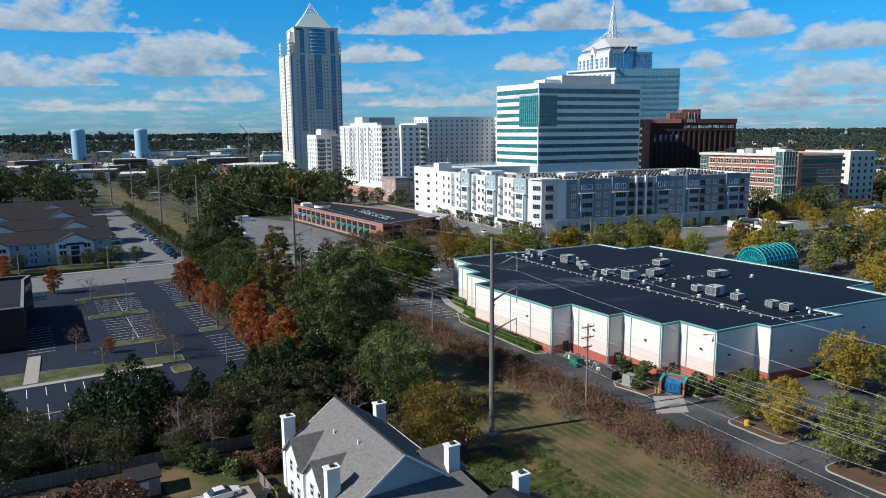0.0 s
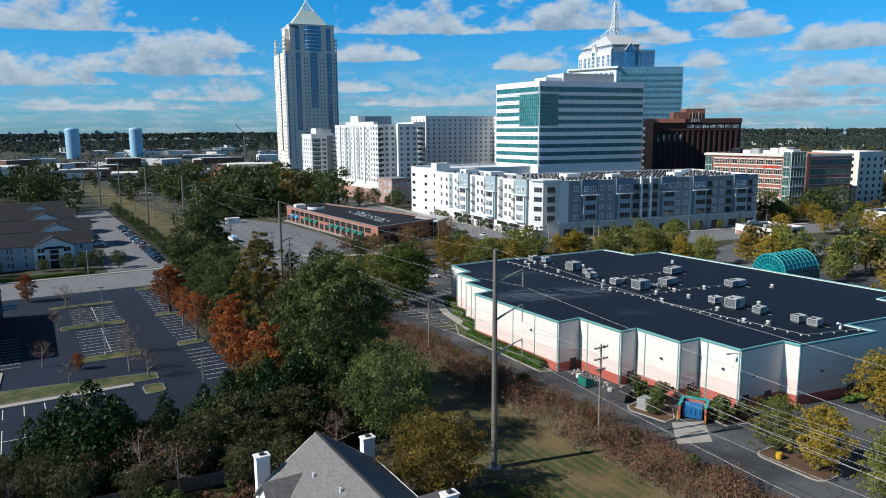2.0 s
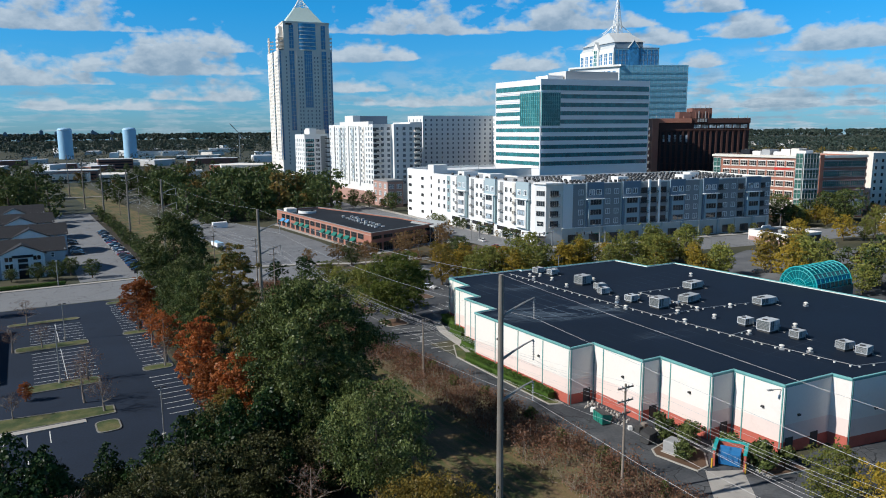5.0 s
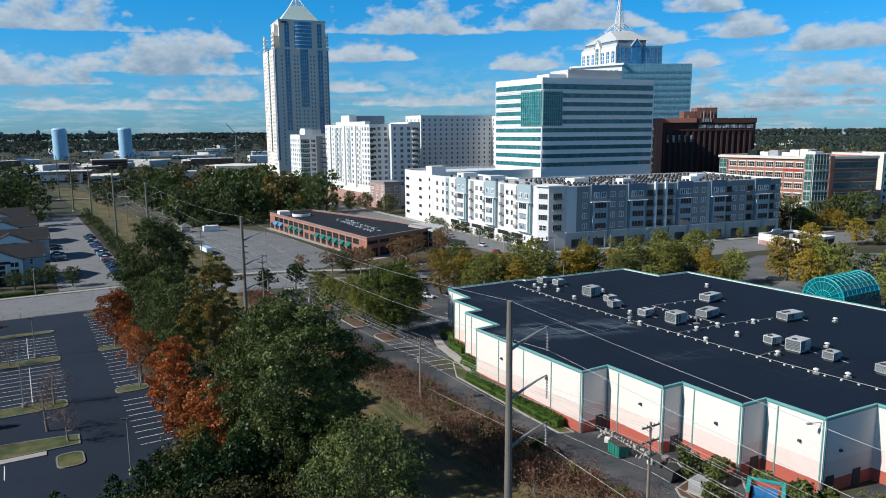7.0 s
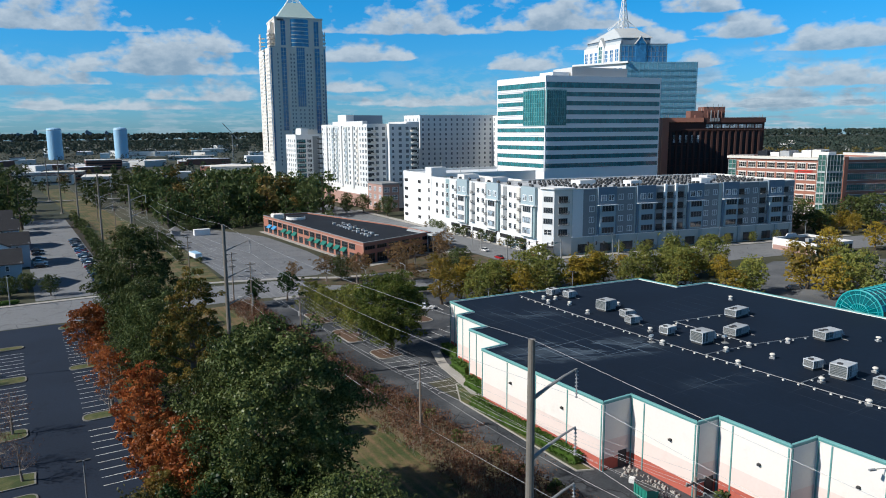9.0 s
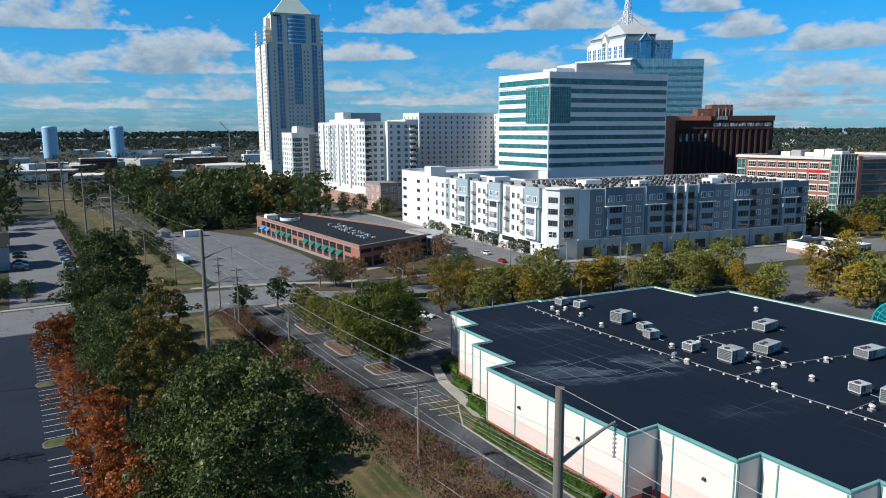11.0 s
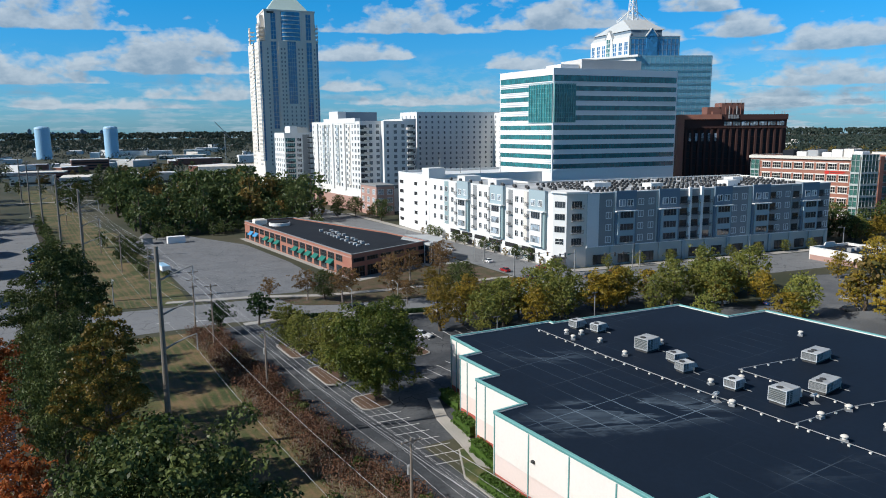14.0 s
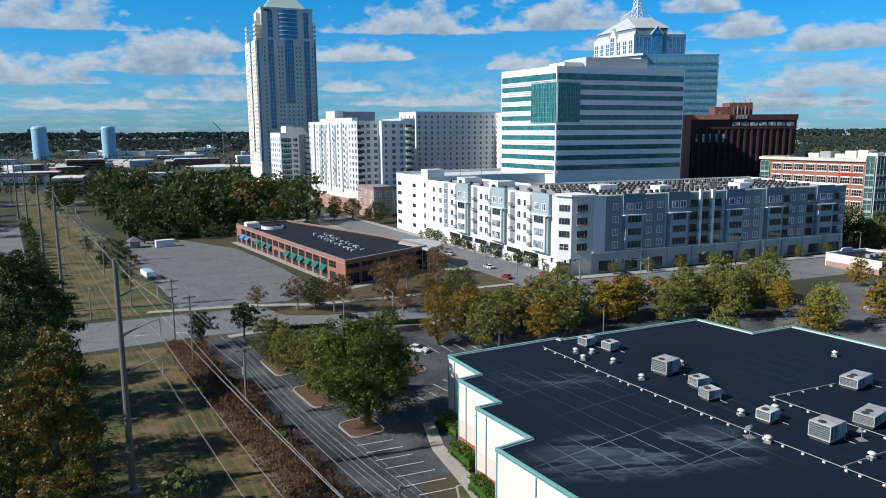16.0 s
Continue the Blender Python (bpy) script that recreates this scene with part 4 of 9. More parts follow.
def hvac_unit(kind):
    """A packaged rooftop unit: pale casing in panels, louvred coil end, fan guards, tilted intake hood and a gas pipe."""
    t = thing("rooftop_unit", (0, 0, 0), 0, "weathered pale sheet-metal air-conditioning unit on the flat roof", "air conditioner", "rooftop units")
    lx, ly, lz = {"long": (4.2, 2.3, 1.2), "tall": (3.0, 2.5, 1.8), "small": (2.1, 1.8, 1.15)}[kind]
    x0, x1, y0, y1, z0, z1 = -lx / 2, lx / 2, -ly / 2, ly / 2, 0.35, 0.35 + lz
    cut = x0 + lx * 0.46
    part("curb", Shape().box(x0 + 0.15, y0 + 0.15, 0, x1 - 0.15, y1 - 0.15, z0), M["grille"], t)
    part("casing", Shape().box(cut, y0, z0, x1, y1, z1, bevel=0.04), M["hvac_white"], t)
    part("coil", Shape().box(x0 + 0.08, y0 + 0.08, z0, cut, y1 - 0.08, z1 - 0.1), M["coil"], t, "dark finned coil")
    rim_ = Shape().box(x0, y0, z1 - 0.12, cut, y1, z1, bevel=0.03).box(x0, y0, z0, cut, y1, z0 + 0.12)
    for x in (x0, x0 + lx * 0.22):
        for y in (y0, y1 - 0.1):
            rim_.box(x, y, z0 + 0.12, x + 0.09, y + 0.1, z1 - 0.12)
    part("frame", rim_, M["hvac_white"], t)
    gr = Shape()
    for k in range(6):
        z = z0 + 0.2 + k * (lz - 0.4) / 6
        gr.box(x0 + 0.02, y0 + 0.1, z, x0 + 0.08, y1 - 0.1, z + 0.05)
        gr.box(x0 + 0.1, y0 + 0.02, z, cut, y0 + 0.08, z + 0.05)
    part("grille", gr, M["hvac"], t, "louvred metal grille")
    for k in range(2 if lx > 3.5 else 1):
        part("fan_guard", Shape().lathe([(0.42, z1), (0.4, z1 + 0.1), (0.12, z1 + 0.13)], 14, (x0 + 0.62 + 1.0 * k, 0.1)), M["grille"], t, "round dark fan guard")
    h = Shape()
    h.hull([(x1, y0 + 0.25, z0 + 0.35), (x1 + 0.9, y0 + 0.25, z0 + 0.2), (x1 + 0.9, y1 - 0.25, z0 + 0.2), (x1, y1 - 0.25, z0 + 0.35)],
           [(x1, y0 + 0.25, z1 - 0.05), (x1 + 0.5, y0 + 0.25, z1 - 0.35), (x1 + 0.5, y1 - 0.25, z1 - 0.35), (x1, y1 - 0.25, z1 - 0.05)])
    part("hood", h, M["hvac_white"], t, "sloping sheet-metal intake hood")
    sm = Shape()
    for k in range(3):
        x = cut + (x1 - cut) * (k + 0.6) / 3.2
        sm.box(x, y0 - 0.02, z0 + 0.06, x + 0.05, y0, z1 - 0.06)
    part("seam", sm.box(cut + 0.1, y0 - 0.025, z0 + lz * 0.45, x1 - 0.1, y0, z0 + lz * 0.49), M["steel"], t)
    part("gas_pipe", Shape().tube((x1 - 0.3, y0 - 0.12, 0.0), (x1 - 0.3, y0 - 0.12, z0 + 0.5), 0.05, n=6).tube((x1 - 0.3, y0 - 0.12, 0.1), (x1 - 0.3, y0 - 1.3, 0.1), 0.05, n=6), M["steel"], t)
    return t


proto = {}
for kind, x, y, turn in (("small", 124.0, 157.0, 0), ("small", 125.4, 153.2, 0), ("tall", 124.6, 141.6, 0), ("small", 124.0, 135.4, 0), ("small", 121.8, 131.9, 0), ("small", 121.8, 123.8, 0), ("tall", 122.8, 117.3, 0),
                         ("long", 140.6, 124.0, 0), ("long", 130.8, 116.8, 0), ("long", 140.6, 106.6, 0), ("small", 125.6, 99.8, 0), ("tall", 125.6, 95.4, 0), ("small", 125.8, 90.0, 0), ("small", 126.2, 82.3, 0), ("small", 126.3, 79.3, 0)):
    place = pose(x, y, roof_z(x) - 0.22, 0, 0, turn + 8 * math.sin(x * 7 + y))
    if kind not in proto:
        proto[kind] = hvac_unit(kind)
        proto[kind].matrix_basis = place
    else:
        copy_thing(proto[kind], place)


def roof_vent():
    t = thing("roof_vent", (0, 0, 0), 0, "white metal mushroom vent on the flat roof", "vent", "roof vents")
    part("curb", Shape().box(-0.36, -0.36, 0, 0.36, 0.36, 0.3), M["hvac"], t)
    part("cap", Shape().lathe([(0.22, 0.3), (0.22, 0.6), (0.42, 0.62), (0.4, 0.74), (0.25, 0.84), (0.1, 0.88)], 14), M["pale_grey"], t)
    return t


vent = None
for x, y in ((120.2, 155.3), (122.0, 153.6), (119.0, 152.3), (121.5, 148.6), (128.6, 142.3), (119.9, 141.6), (125.0, 125.0), (120.6, 126.5), (116.8, 120.3), (149.5, 132.0), (122.0, 112.0), (126.7, 111.3), (118.2, 107.0), (124.9, 105.9), (131.0, 93.8), (121.3, 95.9), (120.6, 84.5), (145.5, 101.0), (118.6, 88.0), (133.5, 109.0)):
    place = pose(x, y, roof_z(x) - 0.22, 0, 0, x * 11)
    if vent is None:
        vent = roof_vent()
        vent.matrix_basis = place
    else:
        copy_thing(vent, place)


def pipe_run(pts):
    """Gas pipe on blocks across the roof."""
    t = thing("gas_pipe", (0, 0, 0), 0, "pale gas pipe on small blocks across the flat roof", "pipe", "roof pipes")
    block = Shape().box(-0.1, -0.14, 0, 0.1, 0.14, 0.2).mesh("block", [M["pale_grey"]])
    for a, b in zip(pts, pts[1:]):
        pa, pb = Vector((*a, roof_z(a[0]) + 0.1)), Vector((*b, roof_z(b[0]) + 0.1))
        part("pipe", Shape().tube(pa, pb, 0.05, n=6), M["hvac"], t)
        k = int((pb - pa).length / 2.4)
        for i in range(k + 1):
            q = pa.lerp(pb, (i + 0.3) / (k + 0.6))
            piece("block", block, t, pose(q.x, q.y, roof_z(q.x) - 0.22))
    return t


pipe_run([(117.6, 160.0), (117.0, 141.9), (117.0, 128.5), (117.4, 111.3), (118.2, 92.0), (119.6, 76.8), (130.4, 73.2)])
pipe_run([(127.8, 127.6), (138.6, 125.5)])
pipe_run([(127.8, 127.6), (127.9, 113.0), (127.6, 111.4), (138.4, 108.4)])
pipe_run([(117.4, 112.5), (127.6, 111.4)])
pipe_run([(118.0, 97.0), (123.8, 97.0)])
for x, y in ((116.4, 122.3), (125.6, 115.0)):
    t = thing("satellite_dish", (x, y, roof_z(x) - 0.22), -115, "small white satellite dish on the roof", "satellite dish", "dishes")
    part("mast", Shape().tube((0, 0, 0), (0, 0, 0.9), 0.04).box(-0.5, -0.5, 0, 0.5, 0.5, 0.06), M["steel"], t)
    d = Shape()
    for k in range(3):
        d.tube((-0.05 - 0.06 * k, 0, 1.0), (-0.11 - 0.06 * k, 0, 1.0 + 0.02 * k), 0.05 + 0.14 * k, 0.05 + 0.14 * (k + 1), 14)
    part("reflector", d, M["white"], t)
t = thing("exhaust_pipe", (128.2, 75.8, roof_z(128) - 0.22), 0, "bent white metal exhaust duct on the roof", "duct")
part("duct", Shape().tube((0, 0, 0), (0, 0, 0.9), 0.22, n=12).tube((0, 0, 0.85), (-0.6, 0.2, 1.1), 0.22, n=12), M["white"], t)

# barrel-vaulted turquoise glass canopy behind the store
t = thing("glass_vault", (162.0, 113.2, 0), 0, "turquoise barrel-vaulted glass canopy with steel ribs", "canopy")
R, L, base = 4.4, 13.0, 10.8
part("support_wall", Shape().box(-0.2, -R - 0.4, 0, L + 0.2, R + 0.4, base), M["vault_glass"], t, "turquoise glazed lower walls")
NR = 12


def arch(x, rad, w):
    """A half ring of round bar standing across the vault."""
    turns = [math.tau * j / 6 for j in range(6)]
    return Shape().loft([[(x + w * math.cos(b), (rad + w * math.sin(b)) * math.cos(a), base + (rad + w * math.sin(b)) * math.sin(a)) for b in turns] for a in (math.pi * i / NR for i in range(NR + 1))])


for k in range(9):
    x = L * k / 8
    part("rib", arch(x, R, 0.16 if k in (0, 8) else 0.1), M["turquoise"], t)
for i in range(1, NR):
    a = math.pi * i / NR
    part("purlin", Shape().tube((0, R * math.cos(a), base + R * math.sin(a)), (L, R * math.cos(a), base + R * math.sin(a)), 0.08, n=6), M["turquoise"], t)
for k in range(8):
    for i in range(NR):
        a0, a1 = math.pi * (i + 0.06) / NR, math.pi * (i + 0.94) / NR
        r0, r1 = R - 0.05, R - 0.09
        p = [(c * R2, base + s_ * R2) for R2, (c, s_) in ((r0, (math.cos(a0), math.sin(a0))), (r0, (math.cos(a1), math.sin(a1))), (r1, (math.cos(a1), math.sin(a1))), (r1, (math.cos(a0), math.sin(a0))))]
        x0, x1 = L * k / 8 + 0.1, L * (k + 1) / 8 - 0.1
        part("pane", Shape().hull([(x0, y, z) for y, z in p], [(x1, y, z) for y, z in p]), M["vault_glass"], t)
for xe in (0.0, L):
    for rr in (1.8, 3.6):
        ring = arch(xe, rr, 0.08)
        part("ring_bar", ring, M["turquoise"], t)
    for i in range(0, NR + 1):
        a = math.pi * i / NR
        part("spoke", Shape().tube((xe, 0, base), (xe, R * math.cos(a), base + R * math.sin(a)), 0.06, n=5), M["turquoise"], t)
    for i in range(NR):
        a0, a1 = math.pi * (i + 0.03) / NR, math.pi * (i + 0.97) / NR
        part("pane", Shape().hull([(xe - 0.02, 0, base), (xe - 0.02, (R - .1) * math.cos(a0), base + (R - .1) * math.sin(a0)), (xe - 0.02, (R - .1) * math.cos(a1), base + (R - .1) * math.sin(a1))],
               [(xe + 0.02, 0, base), (xe + 0.02, (R - .1) * math.cos(a0), base + (R - .1) * math.sin(a0)), (xe + 0.02, (R - .1) * math.cos(a1), base + (R - .1) * math.sin(a1))]), M["vault_glass"], t)

# bins and clutter beside the store


def dumpster(x, y, turn, mat, label, l=2.6, w=1.8, h=1.7):
    t = thing("dumpster", (x, y, 0.03), turn, label, "dumpster")
    b = Shape().hull([(-l / 2, -w / 2 + 0.25, 0.15), (l / 2, -w / 2 + 0.25, 0.15), (l / 2, w / 2, 0.15), (-l / 2, w / 2, 0.15)], [(-l / 2, -w / 2, h - 0.3), (l / 2, -w / 2, h - 0.3), (l / 2, w / 2, h), (-l / 2, w / 2, h)])
    part("body", b, M[mat], t)
    for k in range(4):
        x0 = -l / 2 + 0.3 + k * (l - 0.7) / 3
        part("rib", Shape().box(x0, w / 2, 0.2, x0 + 0.1, w / 2 + 0.08, h - 0.05), M[mat], t)
        part("rib", Shape().box(x0, -w / 2 - 0.05, h * 0.45, x0 + 0.1, -w / 2 + 0.12, h - 0.35), M[mat], t)
    for sx in (-1, 1):
        part("lid", Shape().hull([(min(0, sx * l / 2) + 0.03, -w / 2, h - 0.28), (max(0, sx * l / 2) - 0.03, -w / 2, h - 0.28), (max(0, sx * l / 2) - 0.03, w / 2, h + 0.02), (min(0, sx * l / 2) + 0.03, w / 2, h + 0.02)],
                                 [(min(0, sx * l / 2) + 0.03, -w / 2, h - 0.2), (max(0, sx * l / 2) - 0.03, -w / 2, h - 0.2), (max(0, sx * l / 2) - 0.03, w / 2, h + 0.1), (min(0, sx * l / 2) + 0.03, w / 2, h + 0.1)]), M["grille"] if mat == "dumpster_green" else M[mat], t, "plastic lid")
        part("foot", Shape().box(sx * l / 2 * 0.8 - 0.1, -w / 2 + 0.3, 0, sx * l / 2 * 0.8 + 0.1, w / 2 - 0.1, 0.15), M["rubber"], t)
    return t


dumpster(91.4, 99.6, 80, "dumpster_green", "green steel dumpster with black lids beside the store wall")
dumpster(96.0, 79.8, -58, "bin_blue", "blue steel compactor bin inside a block enclosure", 2.8, 1.9, 2.1)
dumpster(92.0, 90.6, 12, "grille", "black steel refuse bin beside the store wall", l=2.2, w=1.6, h=1.8)
# enclosure of the blue bin
t = thing("bin_enclosure", (96.4, 80.0, 0.03), -58, "red block bin enclosure with a turquoise cap", "enclosure")
for x0, y0, x1, y1 in ((-2.1, -1.9, -1.8, 2.0), (1.8, -1.9, 2.1, 2.0), (-1.8, 1.7, 1.8, 2.0)):
    part("wall", Shape().box(x0, y0, 0, x1, y1, 2.3), M["redbase"], t)
    part("cap", Shape().box(x0 - 0.08, y0 - 0.08, 2.303, x1 + 0.08, y1 + 0.08, 2.5), M["turquoise"], t, "turquoise metal cap")
for sx in (-2.1, 2.1):
    part("bollard", Shape().tube((sx, -2.4, 0), (sx, -2.4, 1.3), 0.12, n=10), M["yellow"], t, "yellow steel bollard")
# transformer cabinet, pallets and rubble
t = thing("transformer_cabinet", (92.4, 86.4, 0.1), 10, "grey-green metal transformer cabinet on a pad", "cabinet")
part("pad", Shape().box(-1.3, -1.2, 0, 1.3, 1.2, 0.15), M["concrete"], t)
part("body", Shape().box(-1.1, -1.0, 0.15, 1.1, 1.0, 1.8, bevel=0.06), M["hvac"], t)
part("door", Shape().box(-1.0, -1.04, 0.25, -0.03, -1.0, 1.65).box(0.03, -1.04, 0.25, 1.0, -1.0, 1.65), M["hvac"], t)
random.seed(7)
rub = Shape()
for k in range(90):
    x, y = 92.6 + random.random() * 3.2, 97 + random.random() * 9.5
    s = 0.12 + random.random() * 0.3
    rub.hull([(x, y, 0), (x + s, y + s * 0.2, 0), (x + s * 0.9, y + s, 0), (x - s * 0.1, y + s, 0)], [(x + s * 0.1, y + s * 0.2, s), (x + s * 0.8, y + s * 0.3, s * 0.8), (x + s * 0.7, y + s * 0.8, s), (x + s * 0.1, y + s * 0.8, s * 0.7)])
solo("rubble", rub, M["concrete"], "heap of broken concrete and boxes by the wall", "rubble", kind="stuff")
for k, (x, y, s, mname) in enumerate(((93.6, 94.0, 0.9, "grille"), (94.8, 93.2, 0.7, "fence"), (92.9, 95.2, 0.6, "white"), (95.3, 94.6, 0.8, "fence"), (93.0, 103.5, 0.7, "white"))):
    t = thing("crate", (x, y, 0.03), 30 * k, "stacked wooden and cardboard crate by the wall", "crate", "crates")
    for i in range(4):
        part("slat", Shape().box(-s / 2, -s / 2, i * s / 4, s / 2, s / 2, i * s / 4 + s / 4 - 0.03), M[mname], t)

# ---------------------------------------------------------------- apartment block with shops and garage
APT = [(191.2, 243.5), (193.2, 239.2), (200, 237.3), (304.5, 219.0), (316, 268), (216, 288), (217, 330), (195.6, 330.5)]
apt = thing("apartment_block", (0, 0, 0), 0, "six-storey white, grey and slate-blue apartment block over shops", "apartment building")
H = 24.0
shell(apt, APT, H, "pale_grey", "grey_roof", 0.5, walls={0: "white_stucco", 1: "pale_grey", 2: "grey_green", 7: "white_stucco"}, coping="white")
FLOOR = 4.0
G0 = 6.7
W1 = window_mesh(2.0, 2.2, 2, 1, bar=0.12, trim="white", glass="glass_dark", whole=True)
W2 = window_mesh(3.6, 2.0, 4, 1, bar=0.07, trim="dark_grey", glass="glass_dark")
WF = window_mesh(2.0, 2.0, 1, 1, bar=0.06, trim="white", whole=True, glass="glass_dark")
SHOP = window_mesh(4.6, 3.2, 3, 1, bar=0.12, trim="grille")


def balcony(parent, m, w=3.0, d=1.3):
    """A balcony: slab, railing bars and rail, with a flat dark glass door behind."""
    b = piece("balcony", Shape().box(-w / 2, 0, -0.16, w / 2, d, 0).mesh("balcony", [M["dark_grey"]]), parent, m)
    v, f = lattice(w, 1.05, 9, 1, 0.06, 0.04)
    r = Shape()
    r.v, r.f, r.m = [(x, y + d - 0.04, z + 0.53) for x, y, z in v], list(f), [0] * len(f)
    part("railing", r, M["grille"], b, "dark metal railing")
    part("glass_door", Shape().box(-w / 2 + 0.25, -0.02, 0.02, w / 2 - 0.25, 0.05, 2.3), M["glass_dark"], b)
    return b


def bay(parent, poly, side, s, w, z0, z1, out, mname):
    """A shallow projecting wall bay."""
    return piece("bay", Shape().box(-w / 2, -0.05, z0, w / 2, out, z1).mesh("bay", [M[mname]]), parent, on_side(poly, side, s, 0.0))


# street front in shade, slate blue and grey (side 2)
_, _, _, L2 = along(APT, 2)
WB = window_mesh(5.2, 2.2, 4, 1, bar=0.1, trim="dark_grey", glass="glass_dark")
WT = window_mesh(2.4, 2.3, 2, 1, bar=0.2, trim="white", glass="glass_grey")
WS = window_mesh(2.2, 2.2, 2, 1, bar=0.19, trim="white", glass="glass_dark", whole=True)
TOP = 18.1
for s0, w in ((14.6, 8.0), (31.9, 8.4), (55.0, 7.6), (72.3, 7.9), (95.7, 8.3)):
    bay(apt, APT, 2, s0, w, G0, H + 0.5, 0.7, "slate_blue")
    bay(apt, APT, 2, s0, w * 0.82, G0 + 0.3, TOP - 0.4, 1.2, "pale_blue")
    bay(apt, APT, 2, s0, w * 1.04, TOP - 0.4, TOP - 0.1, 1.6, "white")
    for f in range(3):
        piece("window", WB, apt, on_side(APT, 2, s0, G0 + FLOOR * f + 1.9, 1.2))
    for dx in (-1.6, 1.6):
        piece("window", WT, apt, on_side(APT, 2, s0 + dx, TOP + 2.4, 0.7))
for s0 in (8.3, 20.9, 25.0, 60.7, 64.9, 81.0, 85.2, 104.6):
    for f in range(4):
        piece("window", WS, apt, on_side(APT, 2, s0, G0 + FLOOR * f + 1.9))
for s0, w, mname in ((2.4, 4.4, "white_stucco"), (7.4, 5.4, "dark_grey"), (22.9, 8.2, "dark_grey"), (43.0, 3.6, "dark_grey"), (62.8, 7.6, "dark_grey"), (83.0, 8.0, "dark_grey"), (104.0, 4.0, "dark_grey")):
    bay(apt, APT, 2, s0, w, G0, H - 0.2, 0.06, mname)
# Flat dark grey panels colour in the shade of the balcony shafts
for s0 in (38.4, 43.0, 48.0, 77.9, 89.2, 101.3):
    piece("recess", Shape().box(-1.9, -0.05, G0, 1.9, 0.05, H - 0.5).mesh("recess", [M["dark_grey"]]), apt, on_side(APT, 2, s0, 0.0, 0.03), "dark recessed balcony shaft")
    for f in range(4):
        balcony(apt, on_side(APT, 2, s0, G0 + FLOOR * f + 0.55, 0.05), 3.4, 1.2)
for s0 in (40.6, 45.6):
    bay(apt, APT, 2, s0, 1.0, G0, H + 0.8, 0.9, "white")
for k in range(11):
    s0 = 5 + 9.7 * k
    piece("shopfront", SHOP, apt, on_side(APT, 2, s0, 2.2, 0.0), "dark glazed shopfront")
    piece("pier", Shape().box(-0.7, -0.05, 0, 0.7, 0.5, G0 - 0.3).mesh("pier", [M["pale_blue" if k % 2 else "grey_green"]]), apt, on_side(APT, 2, min(s0 + 4.85, L2 - 1), 0.0))
part("string_course", Shape().box(0, -0.05, G0 - 0.3, L2, 0.3, G0).mesh("string_course", [M["white"]]), None, apt).matrix_basis = on_side(APT, 2, 0, 0.0)
# sunlit side street front, white and pale blue (side 7)
_, _, _, L7 = along(APT, 7)
for s0, w in ((30.5, 8.6), (55.0, 8.6), (79.7, 9.0)):
    bay(apt, APT, 7, s0, w, TOP - 0.3, H + 0.6, 1.2, "pale_blue")
    bay(apt, APT, 7, s0, w * 0.94, G0 - 1.0, TOP - 0.3, 1.0, "teal_grey")
    bay(apt, APT, 7, s0 - 0.2, w * 0.74, G0 - 0.6, TOP - 0.6, 1.5, "white_stucco")
    bay(apt, APT, 7, s0, w * 1.02, TOP - 0.5, TOP - 0.1, 2.0, "white")
    for f in range(3):
        piece("window", window_mesh(5.0, 2.2, 4, 1, bar=0.13, trim="dark_grey", glass="glass_grey" if f != 2 else "glass_dark"), apt, on_side(APT, 7, s0 - 0.2, G0 + FLOOR * f + 1.6, 1.5))
    for dx in (-2.0, 2.0):
        piece("window", WT, apt, on_side(APT, 7, s0 + dx, TOP + 2.3, 1.2))
# Shade of these balcony shafts is painted as flat dark grey panels
for s0 in (24.6, 38.2, 49.4, 62.6, 73.4):
    piece("recess", Shape().box(-1.4, -0.05, G0, 1.4, 0.06, H - 0.4).mesh("recess", [M["dark_grey"]]), apt, on_side(APT, 7, s0, 0.0), "dark recessed balcony shaft")
    for f in range(4):
        balcony(apt, on_side(APT, 7, s0, G0 + FLOOR * f + 0.4), 2.6, 0.9)
bay(apt, APT, 7, 15.6, 3.4, G0 - 0.4, H - 0.3, 0.08, "teal_grey")
bay(apt, APT, 7, 71.6, 2.2, G0 - 0.4, H - 0.3, 0.08, "pale_grey")
for f in range(4):
    z = G0 + FLOOR * f + 1.9
    for s0 in (11.2, 15.6, 20.6, 42.2, 46.0, 66.4, 70.0, 5.5):
        piece("window", window_mesh(1.9, 2.2, 2, 1, bar=0.12, trim="dark_grey", glass="glass_dark", whole=True) if f == 0 and s0 == 11.2 else W1, apt, on_side(APT, 7, s0, z, 0.1 if s0 in (15.6,) else 0.0))
# Flat near-black boxes on the wall, coloured as shade inside the parking slots
for k, s0 in enumerate((22.8, 32.2, 42.0, 52.4, 63.2, 73.6)):
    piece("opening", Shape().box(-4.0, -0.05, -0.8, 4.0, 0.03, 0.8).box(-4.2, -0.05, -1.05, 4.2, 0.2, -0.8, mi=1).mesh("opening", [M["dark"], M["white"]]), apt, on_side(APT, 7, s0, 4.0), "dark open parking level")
    piece("shopfront", window_mesh(3.6, 2.0, 3, 1, bar=0.12, trim="grille"), apt, on_side(APT, 7, s0 + 2.0, 1.3), "dark glazed shopfront")
